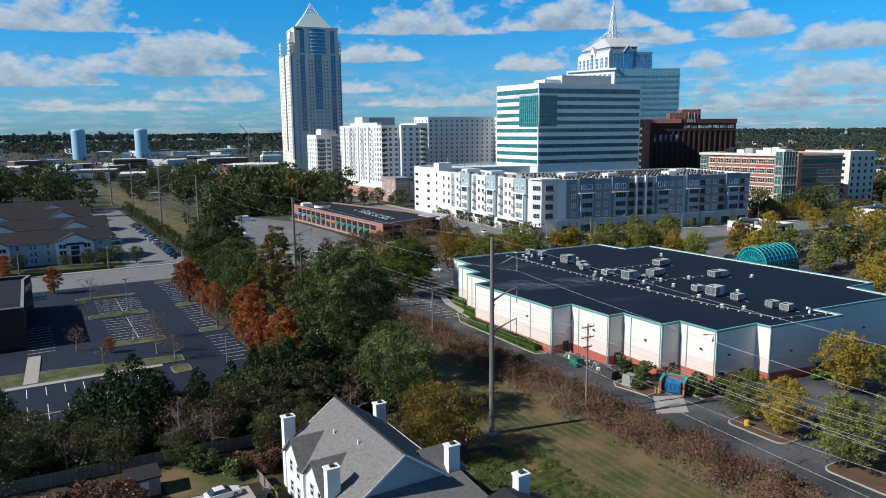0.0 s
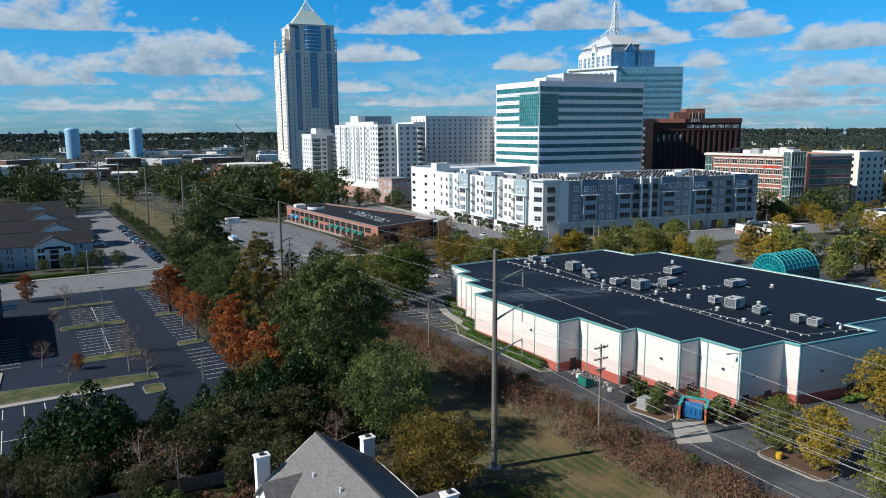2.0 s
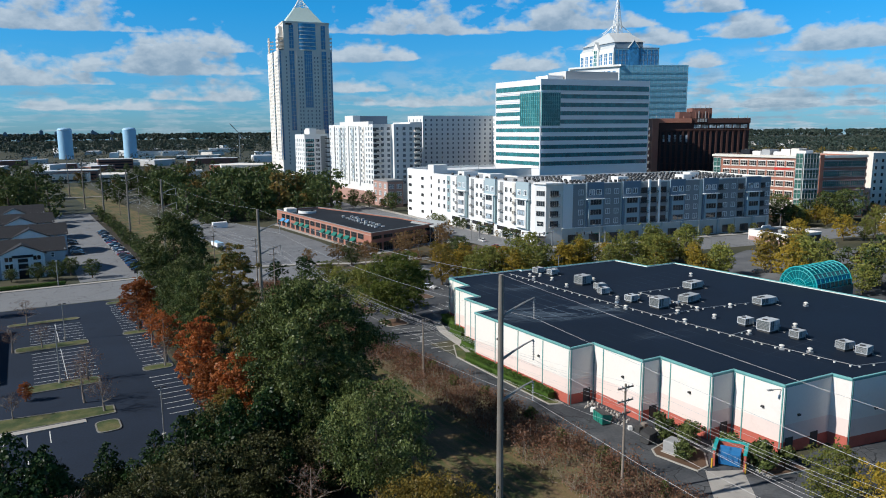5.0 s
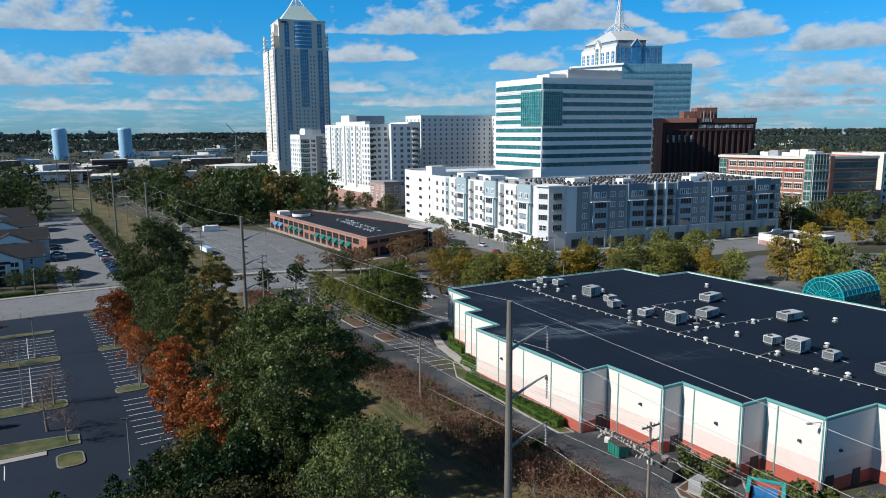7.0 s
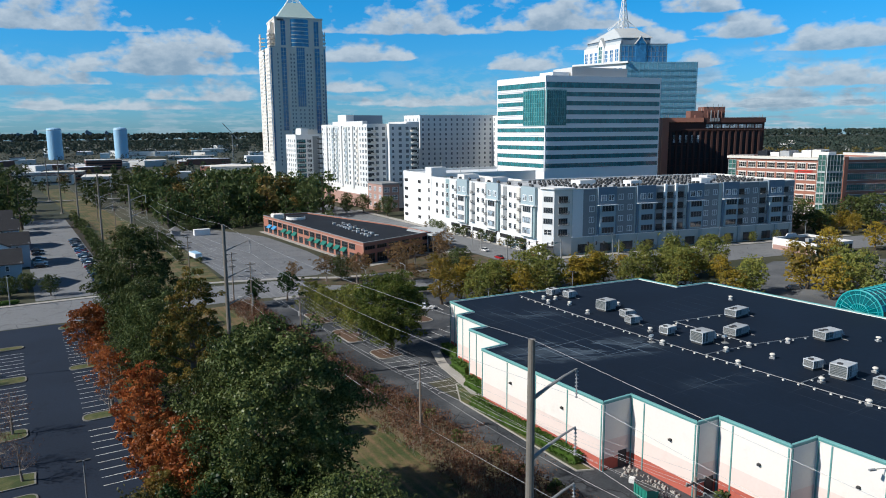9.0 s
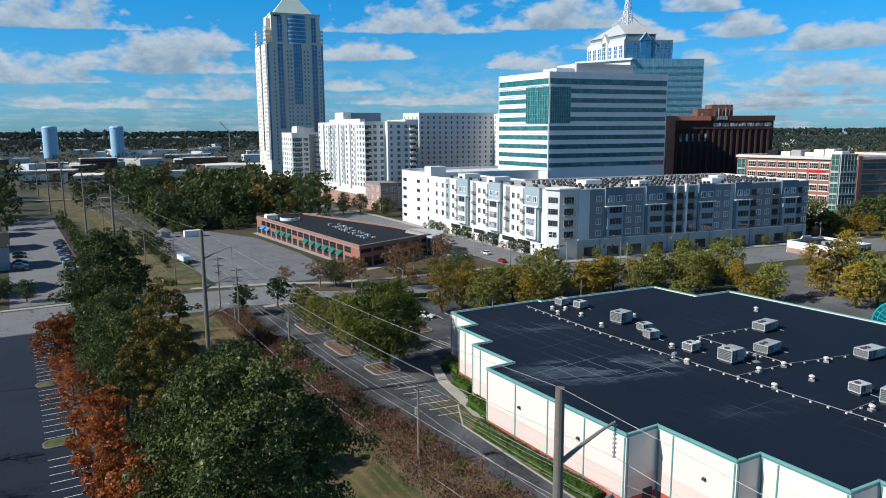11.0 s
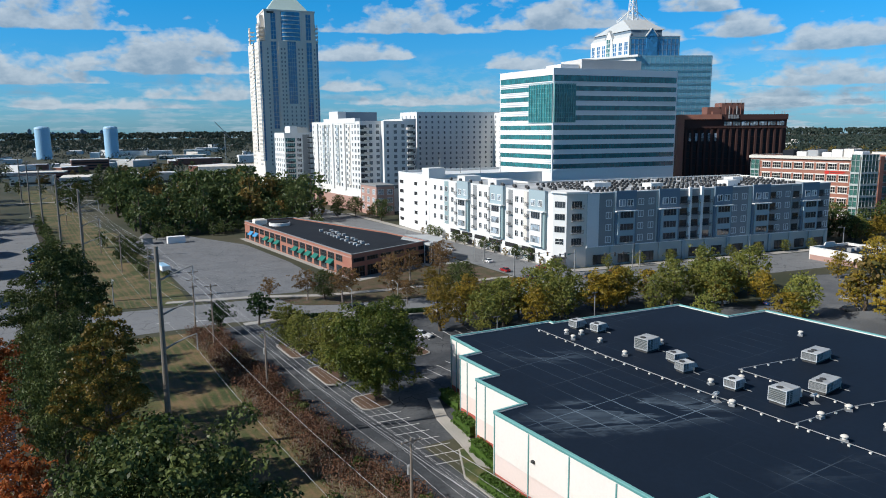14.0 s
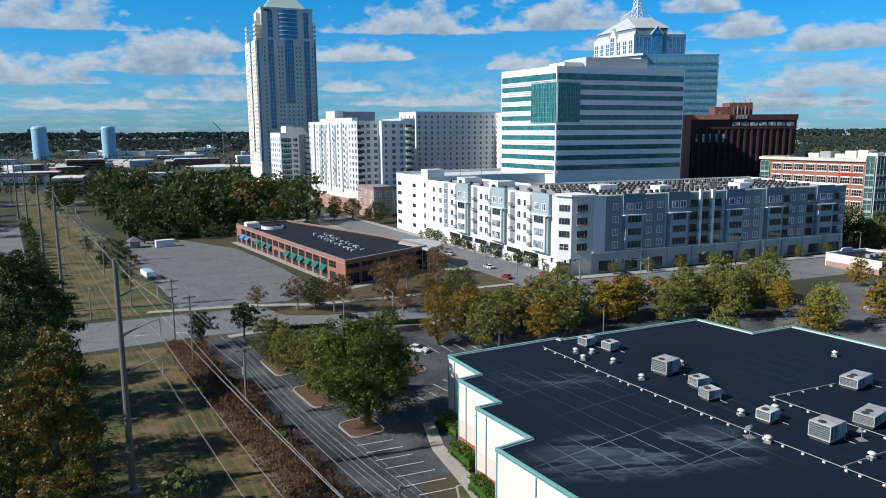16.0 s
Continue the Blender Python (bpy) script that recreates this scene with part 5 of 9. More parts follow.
# rounded corner tower
for side in (0, 1):
    _, _, _, ls = along(APT, side)
    for f in range(4):
        z = G0 + FLOOR * f + 1.9
        piece("window", window_mesh(min(ls - 1.0, 3.0), 2.0, 2, 2) if f == 0 and side == 0 else W2, apt, on_side(APT, side, ls / 2, z))
        if side == 1:
            balcony(apt, on_side(APT, side, ls / 2, z - 1.2), 4.0, 1.2)
part("corner_cornice", Shape().prism([(190.4, 243.8), (192.6, 238.6), (200.4, 236.4), (201.5, 246), (193, 247)], H + 0.25, H + 0.7), M["white"], apt, "white projecting roof cornice")
part("entrance", Shape().prism([(190.6, 243.2), (192.9, 238.4), (194, 240), (192, 244)], 3.4, 3.8).prism([(191.0, 243.2), (193.0, 239), (194, 240), (192, 244)], 0.15, 3.3), M["grille"], apt, "dark glazed entrance canopy")
# end wall
_, _, _, L3 = along(APT, 3)
for f in range(4):
    for k in range(6):
        piece("window", W1, apt, on_side(APT, 3, 4 + k * 8, G0 + FLOOR * f + 2.0))
# rows of small condensers on the roof
cond_me = Shape().box(-0.45, -0.45, 0.1, 0.45, 0.45, 1.05, bevel=0.05).lathe([(0.35, 1.05), (0.33, 1.12)], 8, mi=1).mesh("condenser", [M["grille"], M["hvac"]])
random.seed(3)
for row in range(6):
    a = Vector((200 + row * 2.4, 246 + row * 6.2))
    d = Vector((0.985, -0.172))
    for k in range(48):
        if random.random() < 0.12:
            continue
        p = a + d * (2.1 * k + random.uniform(-0.3, 0.3))
        if p.x > 302 + row:
            continue
        ob = solo("condenser", cond_me, None, "small grey condenser unit on the apartment roof", "air conditioner", "roof condensers", at=(p.x, p.y, H - 0.5, 0, 0, -10))
for k in range(20):
    solo("condenser", cond_me, None, "small grey condenser unit on the apartment roof", "air conditioner", "roof condensers", at=(199 + (k % 2) * 2.2 + 0.02 * k, 252 + k * 3.7, H - 0.5, 0, 0, 2))
# Thin dark sheet laid on the roof, painted as shade in a well
part("well_shade", Shape().prism([(226, 262), (290, 251), (292, 258), (228, 269)], H - 0.48, H - 0.44), M["dark_grey"], apt, "dark light well in the roof")
for x, y, s in ((236, 243, 3), (268, 236, 3.4), (284, 246, 3), (222, 256, 4), (204, 290, 4), (206, 315, 4)):
    part("stair_head", Shape().box(x - s, y - s * 0.7, H - 0.6, x + s, y + s * 0.7, H + 1.6), M["white_stucco"], apt, "white stair head on the roof")

# parking garage beside it
GAR = [(195.8, 331.0), (217, 330.6), (262, 322), (268, 366), (206, 370.5), (198.6, 364.0)]
gar = thing("parking_garage", (0, 0, 0), 0, "white precast parking garage with dark open levels", "garage")
shell(gar, GAR, 25.2, "white_stucco", "white_roof", 1.0, coping="white")
# Near-black slabs on the wall, coloured as the shade within the garage
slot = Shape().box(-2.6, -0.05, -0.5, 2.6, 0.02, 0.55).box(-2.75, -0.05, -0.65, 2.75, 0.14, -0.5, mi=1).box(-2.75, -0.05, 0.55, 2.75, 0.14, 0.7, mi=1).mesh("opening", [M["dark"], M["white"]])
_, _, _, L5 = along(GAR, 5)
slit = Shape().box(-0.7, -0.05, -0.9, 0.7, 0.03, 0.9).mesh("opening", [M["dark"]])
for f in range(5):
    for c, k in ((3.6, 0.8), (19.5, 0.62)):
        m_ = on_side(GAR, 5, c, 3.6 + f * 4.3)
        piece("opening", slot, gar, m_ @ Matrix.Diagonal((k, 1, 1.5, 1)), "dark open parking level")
    piece("opening", slit, gar, on_side(GAR, 5, L5 - 2.2, 4.6 + f * 4.3, 0.3), "narrow stair window")
for k in range(5):
    piece("lamp_post", Shape().tube((0, 0, 24.0), (0, 0, 31.5), 0.12, n=6).box(-0.5, -0.15, 31.4, 0.5, 0.15, 31.6).mesh("lamp_post", [M["steel"]]), gar, pose(214 + 10 * k, 352 - 2.2 * k, 0), "slim roof deck lamp")
part("stair_tower", Shape().prism([(195.5, 330.4), (203.5, 330.2), (204.2, 336.4), (196.05, 337.0)], 0, 28.2), M["white_stucco"], gar, "white stair tower")

# ---------------------------------------------------------------- white office block with ribbon windows
OFF = [(252, 317), (319.5, 306.3), (326, 345), (251.5, 356.5)]
off = thing("office_block", (0, 0, 0), 0, "white precast office block with teal ribbon windows", "office building")
OH = 71.0
shell(off, OFF, OH, "office_white", "white_roof", 1.2, coping="office_white")
FL = 4.35
for side, (skip0, skip1) in ((0, (0.0, 11.5)), (3, (23.0, 39.6))):
    _, _, _, ls = along(OFF, side)
    for f in range(10):
        zc = OH - 4.2 - FL * f
        tall = 2.1 if f else 2.6
        s0, s1 = 0.6, ls - 0.6
        if 1 <= f <= 4:
            if side == 0:
                s0 = skip1 + 0.4
            else:
                s1 = skip0 - 0.4
        w = s1 - s0
        rib = window_mesh(w, tall, max(2, int(w / 1.6)), 1, bar=0.09, depth=0.12, trim="grille", glass="glass_teal")
        piece("ribbon_window", rib, off, on_side(OFF, side, (s0 + s1) / 2, zc, 0.0), "long band of teal glass")
        lip = Shape().box(-w / 2, -0.05, -0.12, w / 2, 0.42, 0.12).mesh("ledge", [M["office_white"]])
        piece("ledge", lip, off, on_side(OFF, side, (s0 + s1) / 2, zc - tall / 2 - 0.35))
        piece("ledge", lip, off, on_side(OFF, side, (s0 + s1) / 2, zc - tall / 2 - 1.2))
    a, b = (0.3, skip1) if side == 0 else (skip0, ls - 0.3)
    cw = window_mesh(b - a, FL * 4 - 0.2, 9, 8, bar=0.13, depth=0.5, trim="pale_teal", glass="glass_teal")
    piece("glass_bay", cw, off, on_side(OFF, side, (a + b) / 2, OH - 4.2 - FL * 2.5, 0.1), "projecting corner bay of teal curtain glass")
part("penthouse", Shape().prism([(272, 321), (305, 316), (308, 333), (274, 338)], OH - 1.5, OH + 5.0), M["grey_stucco"], off, "grey rooftop plant house")
part("penthouse", Shape().prism([(262, 324), (271.5, 322.5), (273, 334), (263.5, 336)], OH - 1.5, OH + 2.6), M["office_white"], off, "white rooftop plant house")

# ---------------------------------------------------------------- pale glass tower with pyramid crown behind
GT = [(383.4, 394.8), (426.3, 371.7), (444.0, 404.5), (409.0, 466.0), (371.0, 434.0)]
gt = thing("glass_tower", (0, 0, 0), 0, "pale blue glass office tower with stepped crown and lattice mast", "skyscraper")
shell(gt, GT, 89.2, "glass_sky", "white_roof", 1.0, walls={4: "white_stucco"})
_, _, _, ls = along(GT, 0)
piece("curtain_wall", window_mesh(ls - 0.6, 80, 16, 20, bar=0.22, depth=0.15, trim="steel_blue", glass="glass_sky"), gt, on_side(GT, 0, ls / 2, 48.6), "gridded pale blue glass wall")
for f in range(20):
    strip = window_mesh(ls * 0.94, 0.7, 16, 1, bar=0.9, depth=0.26, trim="glass_sky", glass="glass_blue", whole=True)
    piece("window_strip", strip, gt, on_side(GT, 0, ls / 2, 83.5 - 4.0 * f), "narrow darker band of opening lights")
_, _, _, ls = along(GT, 4)
piece("roof_slab", Shape().box(1.0, -6, 88.4, ls + 2.0, 1.6, 89.6).mesh("roof_slab", [M["white_stucco"]]), gt, on_side(GT, 4, 0, 0.0), "white overhanging roof slab")
for k in range(9):
    piece("window", window_mesh(2.6, 2.6, 2, 1, bar=0.2, trim="white", glass="glass_blue"), gt, on_side(GT, 4, 4 + k * (ls - 8) / 8, 84.5))
# upper storeys: sunlit west front and blue glass south front
UP = [(382.0, 399.0), (410.0, 384.0), (425.0, 432.0), (388.2, 440.2)]
part("upper_block", Shape().prism(UP, 88.2, 100.6), M["glass_sky"], gt, "stepped upper glass storeys")
_, _, _, lu = along(UP, 0)
piece("window_wall", window_mesh(lu - 0.8, 10.6, 12, 3, bar=0.28, depth=0.2, trim="slate_blue", glass="glass_blue"), gt, on_side(UP, 0, lu / 2, 94.6), "blue glazed upper storeys")
_, _, _, lw = along(UP, 3)
piece("west_front", Shape().box(0, -0.1, 88.4, lw, 0.6, 101.2).mesh("west_front", [M["white_stucco"]]), gt, on_side(UP, 3, 0, 0.0), "white precast upper front")
for k in range(7):
    if k != 3:
        piece("window", window_mesh(lw / 10.5, 8.2, 2, 3, bar=0.3, depth=0.2, trim="white", glass="glass_blue"), gt, on_side(UP, 3, lw * (k + 0.5) / 7, 94.2, 0.6))
piece("arched_window", window_mesh(lw / 9.5, 11.5, 2, 4, bar=0.3, depth=0.3, trim="white", glass="glass_teal"), gt, on_side(UP, 3, lw * 0.5, 95.8, 1.2))
for side, cs, wg, zt, mname in ((3, lw * 0.5, 3.6, 106.6, "white_stucco"), (0, 13.6, 3.4, 105.6, "glass_blue")):
    gab = Shape().box(-wg, -2, 89, wg, 1.2 if side == 3 else 0.9, 101.2).hull([(-wg, -7, 101.2), (wg, -7, 101.2), (wg, 1.2, 101.2), (-wg, 1.2, 101.2)], [(-0.1, -9, zt), (0.1, -9, zt), (0.1, 1.2, zt), (-0.1, 1.2, zt)])
    part("gable", gab, M[mname], gt, "steep gabled dormer").matrix_basis = on_side(UP, side, cs, 0.0)
    for sx in (-1, 1):
        q = Shape().hull([(sx * wg * 1.15 - 0.2, -8, 100.9), (sx * wg * 1.15 + 0.2, -8, 100.9), (sx * wg * 1.15 + 0.2, 1.5, 100.9), (sx * wg * 1.15 - 0.2, 1.5, 100.9)], [(-0.2, -9.4, zt + 0.5), (0.2, -9.4, zt + 0.5), (0.2, 1.5, zt + 0.5), (-0.2, 1.5, zt + 0.5)])
        part("gable_slope", q, M["pale_metal"], gt, "pale green-grey metal roof slope").matrix_basis = on_side(UP, side, cs, 0.0)
rim = shrunk(UP, 1.6)
part("parapet", Shape().prism(shrunk(UP, -0.15), 100.6, 101.3), M["slate_blue"], gt)
part("drum", Shape().prism(shrunk([UP[0], (401.5, 388.6), (414.0, 434.5), UP[3]], 1.2), 101.3, 105.2), M["slate_blue"], gt, "recessed dark glazed storey")
low = shrunk([UP[0], (402.2, 388.2), (414.6, 434.4), UP[3]], 0.6)
TOPC = Vector((393.6, 407.6))
flat4 = [tuple(TOPC + Vector(p)) for p in ((-7.5, 2.0), (4.5, -5.5), (10.0, 3.5), (-2.0, 11.0))]
part("hip_roof", Shape().hull([(x, y, 105.2) for x, y in low], [(x, y, 112.6) for x, y in flat4]), M["pale_metal"], gt, "pale metal hip roof")
part("west_slope", Shape().hull([(x, y, 101.3) for x, y in (UP[0], (386.0, 400.4), (392.0, 437.0), UP[3])], [(x, y, 105.3) for x, y in ((384.4, 400.0), (386.4, 400.6), (392.2, 436.0), (390.0, 437.4))]), M["pale_metal"], gt, "pale metal roof slope")
m = Shape()
ctr = TOPC + Vector((1.2, 2.4))
legs = [(-2.6, -2.6), (2.6, -2.6), (2.6, 2.6), (-2.6, 2.6)]
lev = [112.6, 116.5, 120.5, 124.5, 128.5, 132.5, 136.5]
for i, (z0, z1) in enumerate(zip(lev, lev[1:])):
    k0, k1 = 1 - i / 7.0, 1 - (i + 1) / 7.0
    for q in range(4):
        a, b = legs[q], legs[(q + 1) % 4]
        m.tube((ctr.x + a[0] * k0, ctr.y + a[1] * k0, z0), (ctr.x + a[0] * k1, ctr.y + a[1] * k1, z1), 0.26, n=5)
        m.tube((ctr.x + a[0] * k0, ctr.y + a[1] * k0, z0), (ctr.x + b[0] * k1, ctr.y + b[1] * k1, z1), 0.16, n=4)
        m.tube((ctr.x + b[0] * k0, ctr.y + b[1] * k0, z0), (ctr.x + a[0] * k1, ctr.y + a[1] * k1, z1), 0.16, n=4)
        m.tube((ctr.x + a[0] * k1, ctr.y + a[1] * k1, z1), (ctr.x + b[0] * k1, ctr.y + b[1] * k1, z1), 0.16, n=4)
m.tube((ctr.x, ctr.y, 136), (ctr.x, ctr.y, 147), 0.28, 0.08, n=6)
part("mast", m, M["white"], gt, "white lattice mast")
for a in ((-9.6, 4.8), (8.6, -5.4), (7.5, 6.5), (-4.0, 10.0)):
    part("stay", Shape().tube((ctr.x + a[0], ctr.y + a[1], 112.4), (ctr.x, ctr.y, 120.5), 0.26, n=5), M["white"], gt)

# ---------------------------------------------------------------- dark brown bank tower
BR = [(348.0, 330.0), (398.5, 300.0), (416.0, 329.0), (365.4, 359.2)]
br = thing("bank_block", (0, 0, 0), 0, "dark brown brick office block with deep vertical fins", "office building")
# Lighter brown west wall: its sunlight is put into the colour
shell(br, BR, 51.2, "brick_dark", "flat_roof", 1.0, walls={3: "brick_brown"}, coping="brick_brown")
_, _, _, ls = along(BR, 0)
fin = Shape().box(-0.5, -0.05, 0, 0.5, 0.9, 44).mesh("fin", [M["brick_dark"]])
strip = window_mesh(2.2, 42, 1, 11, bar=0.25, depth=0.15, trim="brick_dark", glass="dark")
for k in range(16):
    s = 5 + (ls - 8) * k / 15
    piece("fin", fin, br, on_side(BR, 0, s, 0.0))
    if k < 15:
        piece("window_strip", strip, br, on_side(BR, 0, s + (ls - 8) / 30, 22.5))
# One brick in two colours: red-brown where sunlit, dark brown where shaded
piece("corner_pier", Shape().box(0, -0.05, 0, 3.6, 1.3, 49.0).mesh("corner_pier", [M["brick"]]), br, on_side(BR, 0, 0.0, 0.0), "brick corner pier with sunlight put into its red-brown colour")
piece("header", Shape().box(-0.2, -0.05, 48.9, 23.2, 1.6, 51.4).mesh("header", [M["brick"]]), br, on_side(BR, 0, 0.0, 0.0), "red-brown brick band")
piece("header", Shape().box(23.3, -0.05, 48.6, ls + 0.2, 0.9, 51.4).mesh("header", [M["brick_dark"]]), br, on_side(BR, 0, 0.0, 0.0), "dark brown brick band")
piece("sill_band", Shape().box(3.7, -0.05, 44.2, ls, 1.1, 45.0).mesh("sill_band", [M["brick_dark"]]), br, on_side(BR, 0, 0.0, 0.0))
for k in range(7):
    piece("window_band", window_mesh(4.2, 2.2, 3, 1, bar=0.1, trim="brick_dark", glass="glass_grey"), br, on_side(BR, 0, 27 + 4.7 * k, 46.6, 0.35))
for k in range(5):
    piece("window", window_mesh(1.5, 4.4, 1, 3, bar=0.1, trim="brick_dark", glass="glass_grey"), br, on_side(BR, 0, 7.2 + 3.4 * k, 39.5, 0.35))
_, _, _, lw = along(BR, 3)
for f in range(11):
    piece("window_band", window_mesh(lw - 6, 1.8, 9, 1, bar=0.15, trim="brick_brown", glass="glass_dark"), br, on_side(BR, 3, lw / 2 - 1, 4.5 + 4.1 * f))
for s0, s1, d0, d1, z1 in ((17.8, 25.4, 5, 13, 55.4), (25.5, 37.6, 5, 15, 57.6), (20.0, 24.0, 3, 5, 53.0)):
    piece("penthouse", Shape().box(s0, -d1, 50.2, s1, -d0, z1).mesh("penthouse", [M["brick_brown"]]), br, on_side(BR, 0, 0.0, 0.0), "brown rooftop plant house")
for k in range(5):
    piece("duct", Shape().tube((27.5 + 2.0 * k, -4.4, 50.2), (27.5 + 2.0 * k, -4.4, 55.2 + 0.5 * (k % 2)), 0.32, n=8).mesh("duct", [M["hvac" if k % 2 else "brick_brown"]]), br, on_side(BR, 0, 0.0, 0.0), "pale rooftop flue")
for sx, z in ((27, 57.6), (30.5, 57.6), (33.5, 57.6), (36, 57.6), (24, 55.4), (1.2, 51.4), (2.6, 51.4), (3.6, 51.4), (52, 51.4), (56, 51.4), (57.5, 51.4)):
    piece("roof_mast", Shape().tube((sx, -4.8 if z > 52 else -0.6, z - 0.4), (sx, -4.8 if z > 52 else -0.6, z + 1.6), 0.14, n=5).mesh("roof_mast", [M["steel"]]), br, on_side(BR, 0, 0.0, 0.0))
piece("sign", Shape().box(-2.9, 0, -1.0, -1.9, 0.3, 1.0).box(-1.5, 0, -1.0, -0.5, 0.3, 1.0).box(-0.1, 0, -1.0, 0.9, 0.3, 1.0).box(1.4, 0, -1.0, 2.6, 0.3, 1.0).mesh("sign", [M["hvac"]]), br, on_side(BR, 0, 29.8, 50.2, 0.92), "row of pale sign bars")

# ---------------------------------------------------------------- red brick office with glazed corner
B2 = [(351.5, 234.0), (388.0, 223.0), (398.0, 272.0), (352.0, 284.5), (345.0, 282.0)]
b2 = thing("brick_office", (0, 0, 0), 0, "five-storey red brick office with glazed corner", "office building")
shell(b2, B2, 31.6, "brick", "white_roof", 0.8, coping="pale_grey")
for side, lo, hi, nwin in ((4, 5.2, 44.4, 8), (0, 12.0, 37.4, 3)):
    w = hi - lo
    share = 0.8 if side == 4 else 0.97
    wm = window_mesh(w / nwin * share, 2.6, 4 if side == 4 else 7, 2, bar=0.11 if side == 4 else 0.1, depth=0.16, trim="pale_grey" if side == 4 else "dark_grey", glass="dark_pane" if side == 4 else "glass_green")
    for f in range(6):
        zc = 27.4 - 5.0 * f
        for k in range(nwin):
            piece("window", wm, b2, on_side(B2, side, lo + w * (k + 0.5) / nwin, zc))
            if side == 4:
                piece("lintel", Shape().box(-w / nwin * 0.41, -0.05, 1.2, w / nwin * 0.41, 0.14, 1.6).box(-w / nwin * 0.41, -0.05, -1.6, w / nwin * 0.41, 0.2, -1.25).mesh("lintel", [M["cream"]]), b2, on_side(B2, side, lo + w * (k + 0.5) / nwin, zc), "cream stone lintel and sill")
        piece("band", Shape().box(lo - 0.5, -0.05, zc - 1.75, hi + 0.3, 0.1, zc - 1.6).box(lo - 0.5, -0.05, zc + 1.6, hi + 0.3, 0.1, zc + 1.75).mesh("band", [M["cream"]]), b2, on_side(B2, side, 0, 0.0))
    piece("cornice", Shape().box(-0.6 if side == 4 else 8.6, -0.05, 30.4, hi + (0.4 if side == 4 else 0.8), 0.8, 31.55).mesh("cornice", [M["pale_grey"]]), b2, on_side(B2, side, 0, 0.0), "pale projecting cornice")
    piece("base_band", Shape().box(lo - 0.5, -0.05, 4.7, hi, 0.07, 9.4).mesh("base_band", [M["cream"]]), b2, on_side(B2, side, 0, 0.0), "cream stone storey band")
piece("pier", Shape().box(9.2, -0.05, 0, 11.4, 0.9, 32.0).mesh("pier", [M["brick"]]), b2, on_side(B2, 0, 0, 0.0), "red brick pier beside the glazed corner")
for side, lo, hi, zt in ((4, 44.8, 48.3, 33.0), (0, 0.1, 9.0, 33.0), (4, 0.2, 4.4, 29.8)):
    w = hi - lo
    piece("glass_bay", window_mesh(w, zt - 0.6, max(2, int(w / 1.6)), 13, bar=0.14, depth=0.5, trim="grey_green", glass="glass_green"), b2, on_side(B2, side, (lo + hi) / 2, zt / 2 + 0.2), "green glass corner bay")
    for f in range(5):
        piece("floor_band", Shape().box(lo, 0.4, 4.6 + 5.0 * f, hi, 0.62, 5.3 + 5.0 * f).mesh("floor_band", [M["grey_green"]]), b2, on_side(B2, side, 0, 0.0))
piece("sign", Shape().box(-4.4, 0, -0.7, -2.6, 0.25, 0.7).box(-2.2, 0, 0.1, 4, 0.2, 0.5).box(-2.2, 0, -0.6, 3.4, 0.2, -0.25).mesh("sign", [surface("red_sign", (0.6, 0.04, 0.03), var=0.05)]), b2, on_side(B2, 4, 38.5, 24.9, 0.1), "red sign bars")
for s0, s1, d0, d1, z1, mname in ((12, 17, 6, 12, 34.0, "flat_roof"), (17.5, 22, 8, 15, 33.4, "white_stucco"), (22.5, 27, 8, 18, 34.2, "hvac"), (28, 32, 10, 17, 33.2, "white_stucco"), (33, 37.5, 8, 20, 34.6, "white_stucco"), (38.5, 42.5, 7, 16, 35.0, "pale_grey"), (43, 46.5, 6, 14, 34.0, "white_stucco")):
    piece("plant_unit", Shape().box(s0, -d1, 30.6, s1, -d0, z1, bevel=0.25).mesh("plant_unit", [M[mname]]), b2, on_side(B2, 4, 0, 0.0), "pale rooftop plant unit")
    for k in range(3):
        piece("plant_fan", Shape().lathe([(0.9, z1), (0.85, z1 + 0.5)], 10, ((s0 + s1) / 2, -d0 - 1.4 - 2.4 * k)).mesh("plant_fan", [M["grille"]]), b2, on_side(B2, 4, 0, 0.0))
B3 = [(418, 236), (438, 232.5), (444, 262), (424, 268)]
b3 = thing("hotel_block", (0, 0, 0), 0, "pale stucco hotel block with small windows", "hotel")
shell(b3, B3, 31.5, "beige_stone", "flat_roof", 0.8, coping="white")
for side in (0, 3):
    _, _, _, ls = along(B3, side)
    for f in range(7):
        for k in range(4):
            piece("window", WF, b3, on_side(B3, side, ls * (k + 0.5) / 4, 4.5 + 3.8 * f))
B4 = [(392, 330), (420, 326), (424, 350), (396, 354)]
b4 = thing("glass_block", (0, 0, 0), 0, "blue-grey glass office block behind the bank", "office building")
shell(b4, B4, 46.5, "glass_sky", "white_roof", 0.8, coping="white")
for f in range(9):
    _, _, _, ls = along(B4, 0)
    piece("ribbon_window", window_mesh(ls - 1, 2.2, 14, 1, trim="pale_grey", glass="glass_blue"), b4, on_side(B4, 0, ls / 2, 44 - 4.2 * f))

# ---------------------------------------------------------------- tall hotel tower with pyramid roof
WE = [(223.4, 645.4), (270.0, 638.0), (276.7, 681), (227.0, 689)]
we = thing("hotel_tower", (0, 0, 0), 0, "tall beige and blue glass hotel tower with pale pyramid roof", "skyscraper")
shell(we, WE, 115.6, "beige_stone", "flat_roof", 0.4)
_, _, _, LS = along(WE, 0)
_, _, _, LW = along(WE, 3)


def inset(s0, s1, t0, t1):
    """An outline on the tower's plan: metres along the street front, metres back from it."""
    a, u, n, _ = along(WE, 0)
    return [tuple(a + u * x - n * y) for x, y in ((s0, t0), (s1, t0), (s1, t1), (s0, t1))]


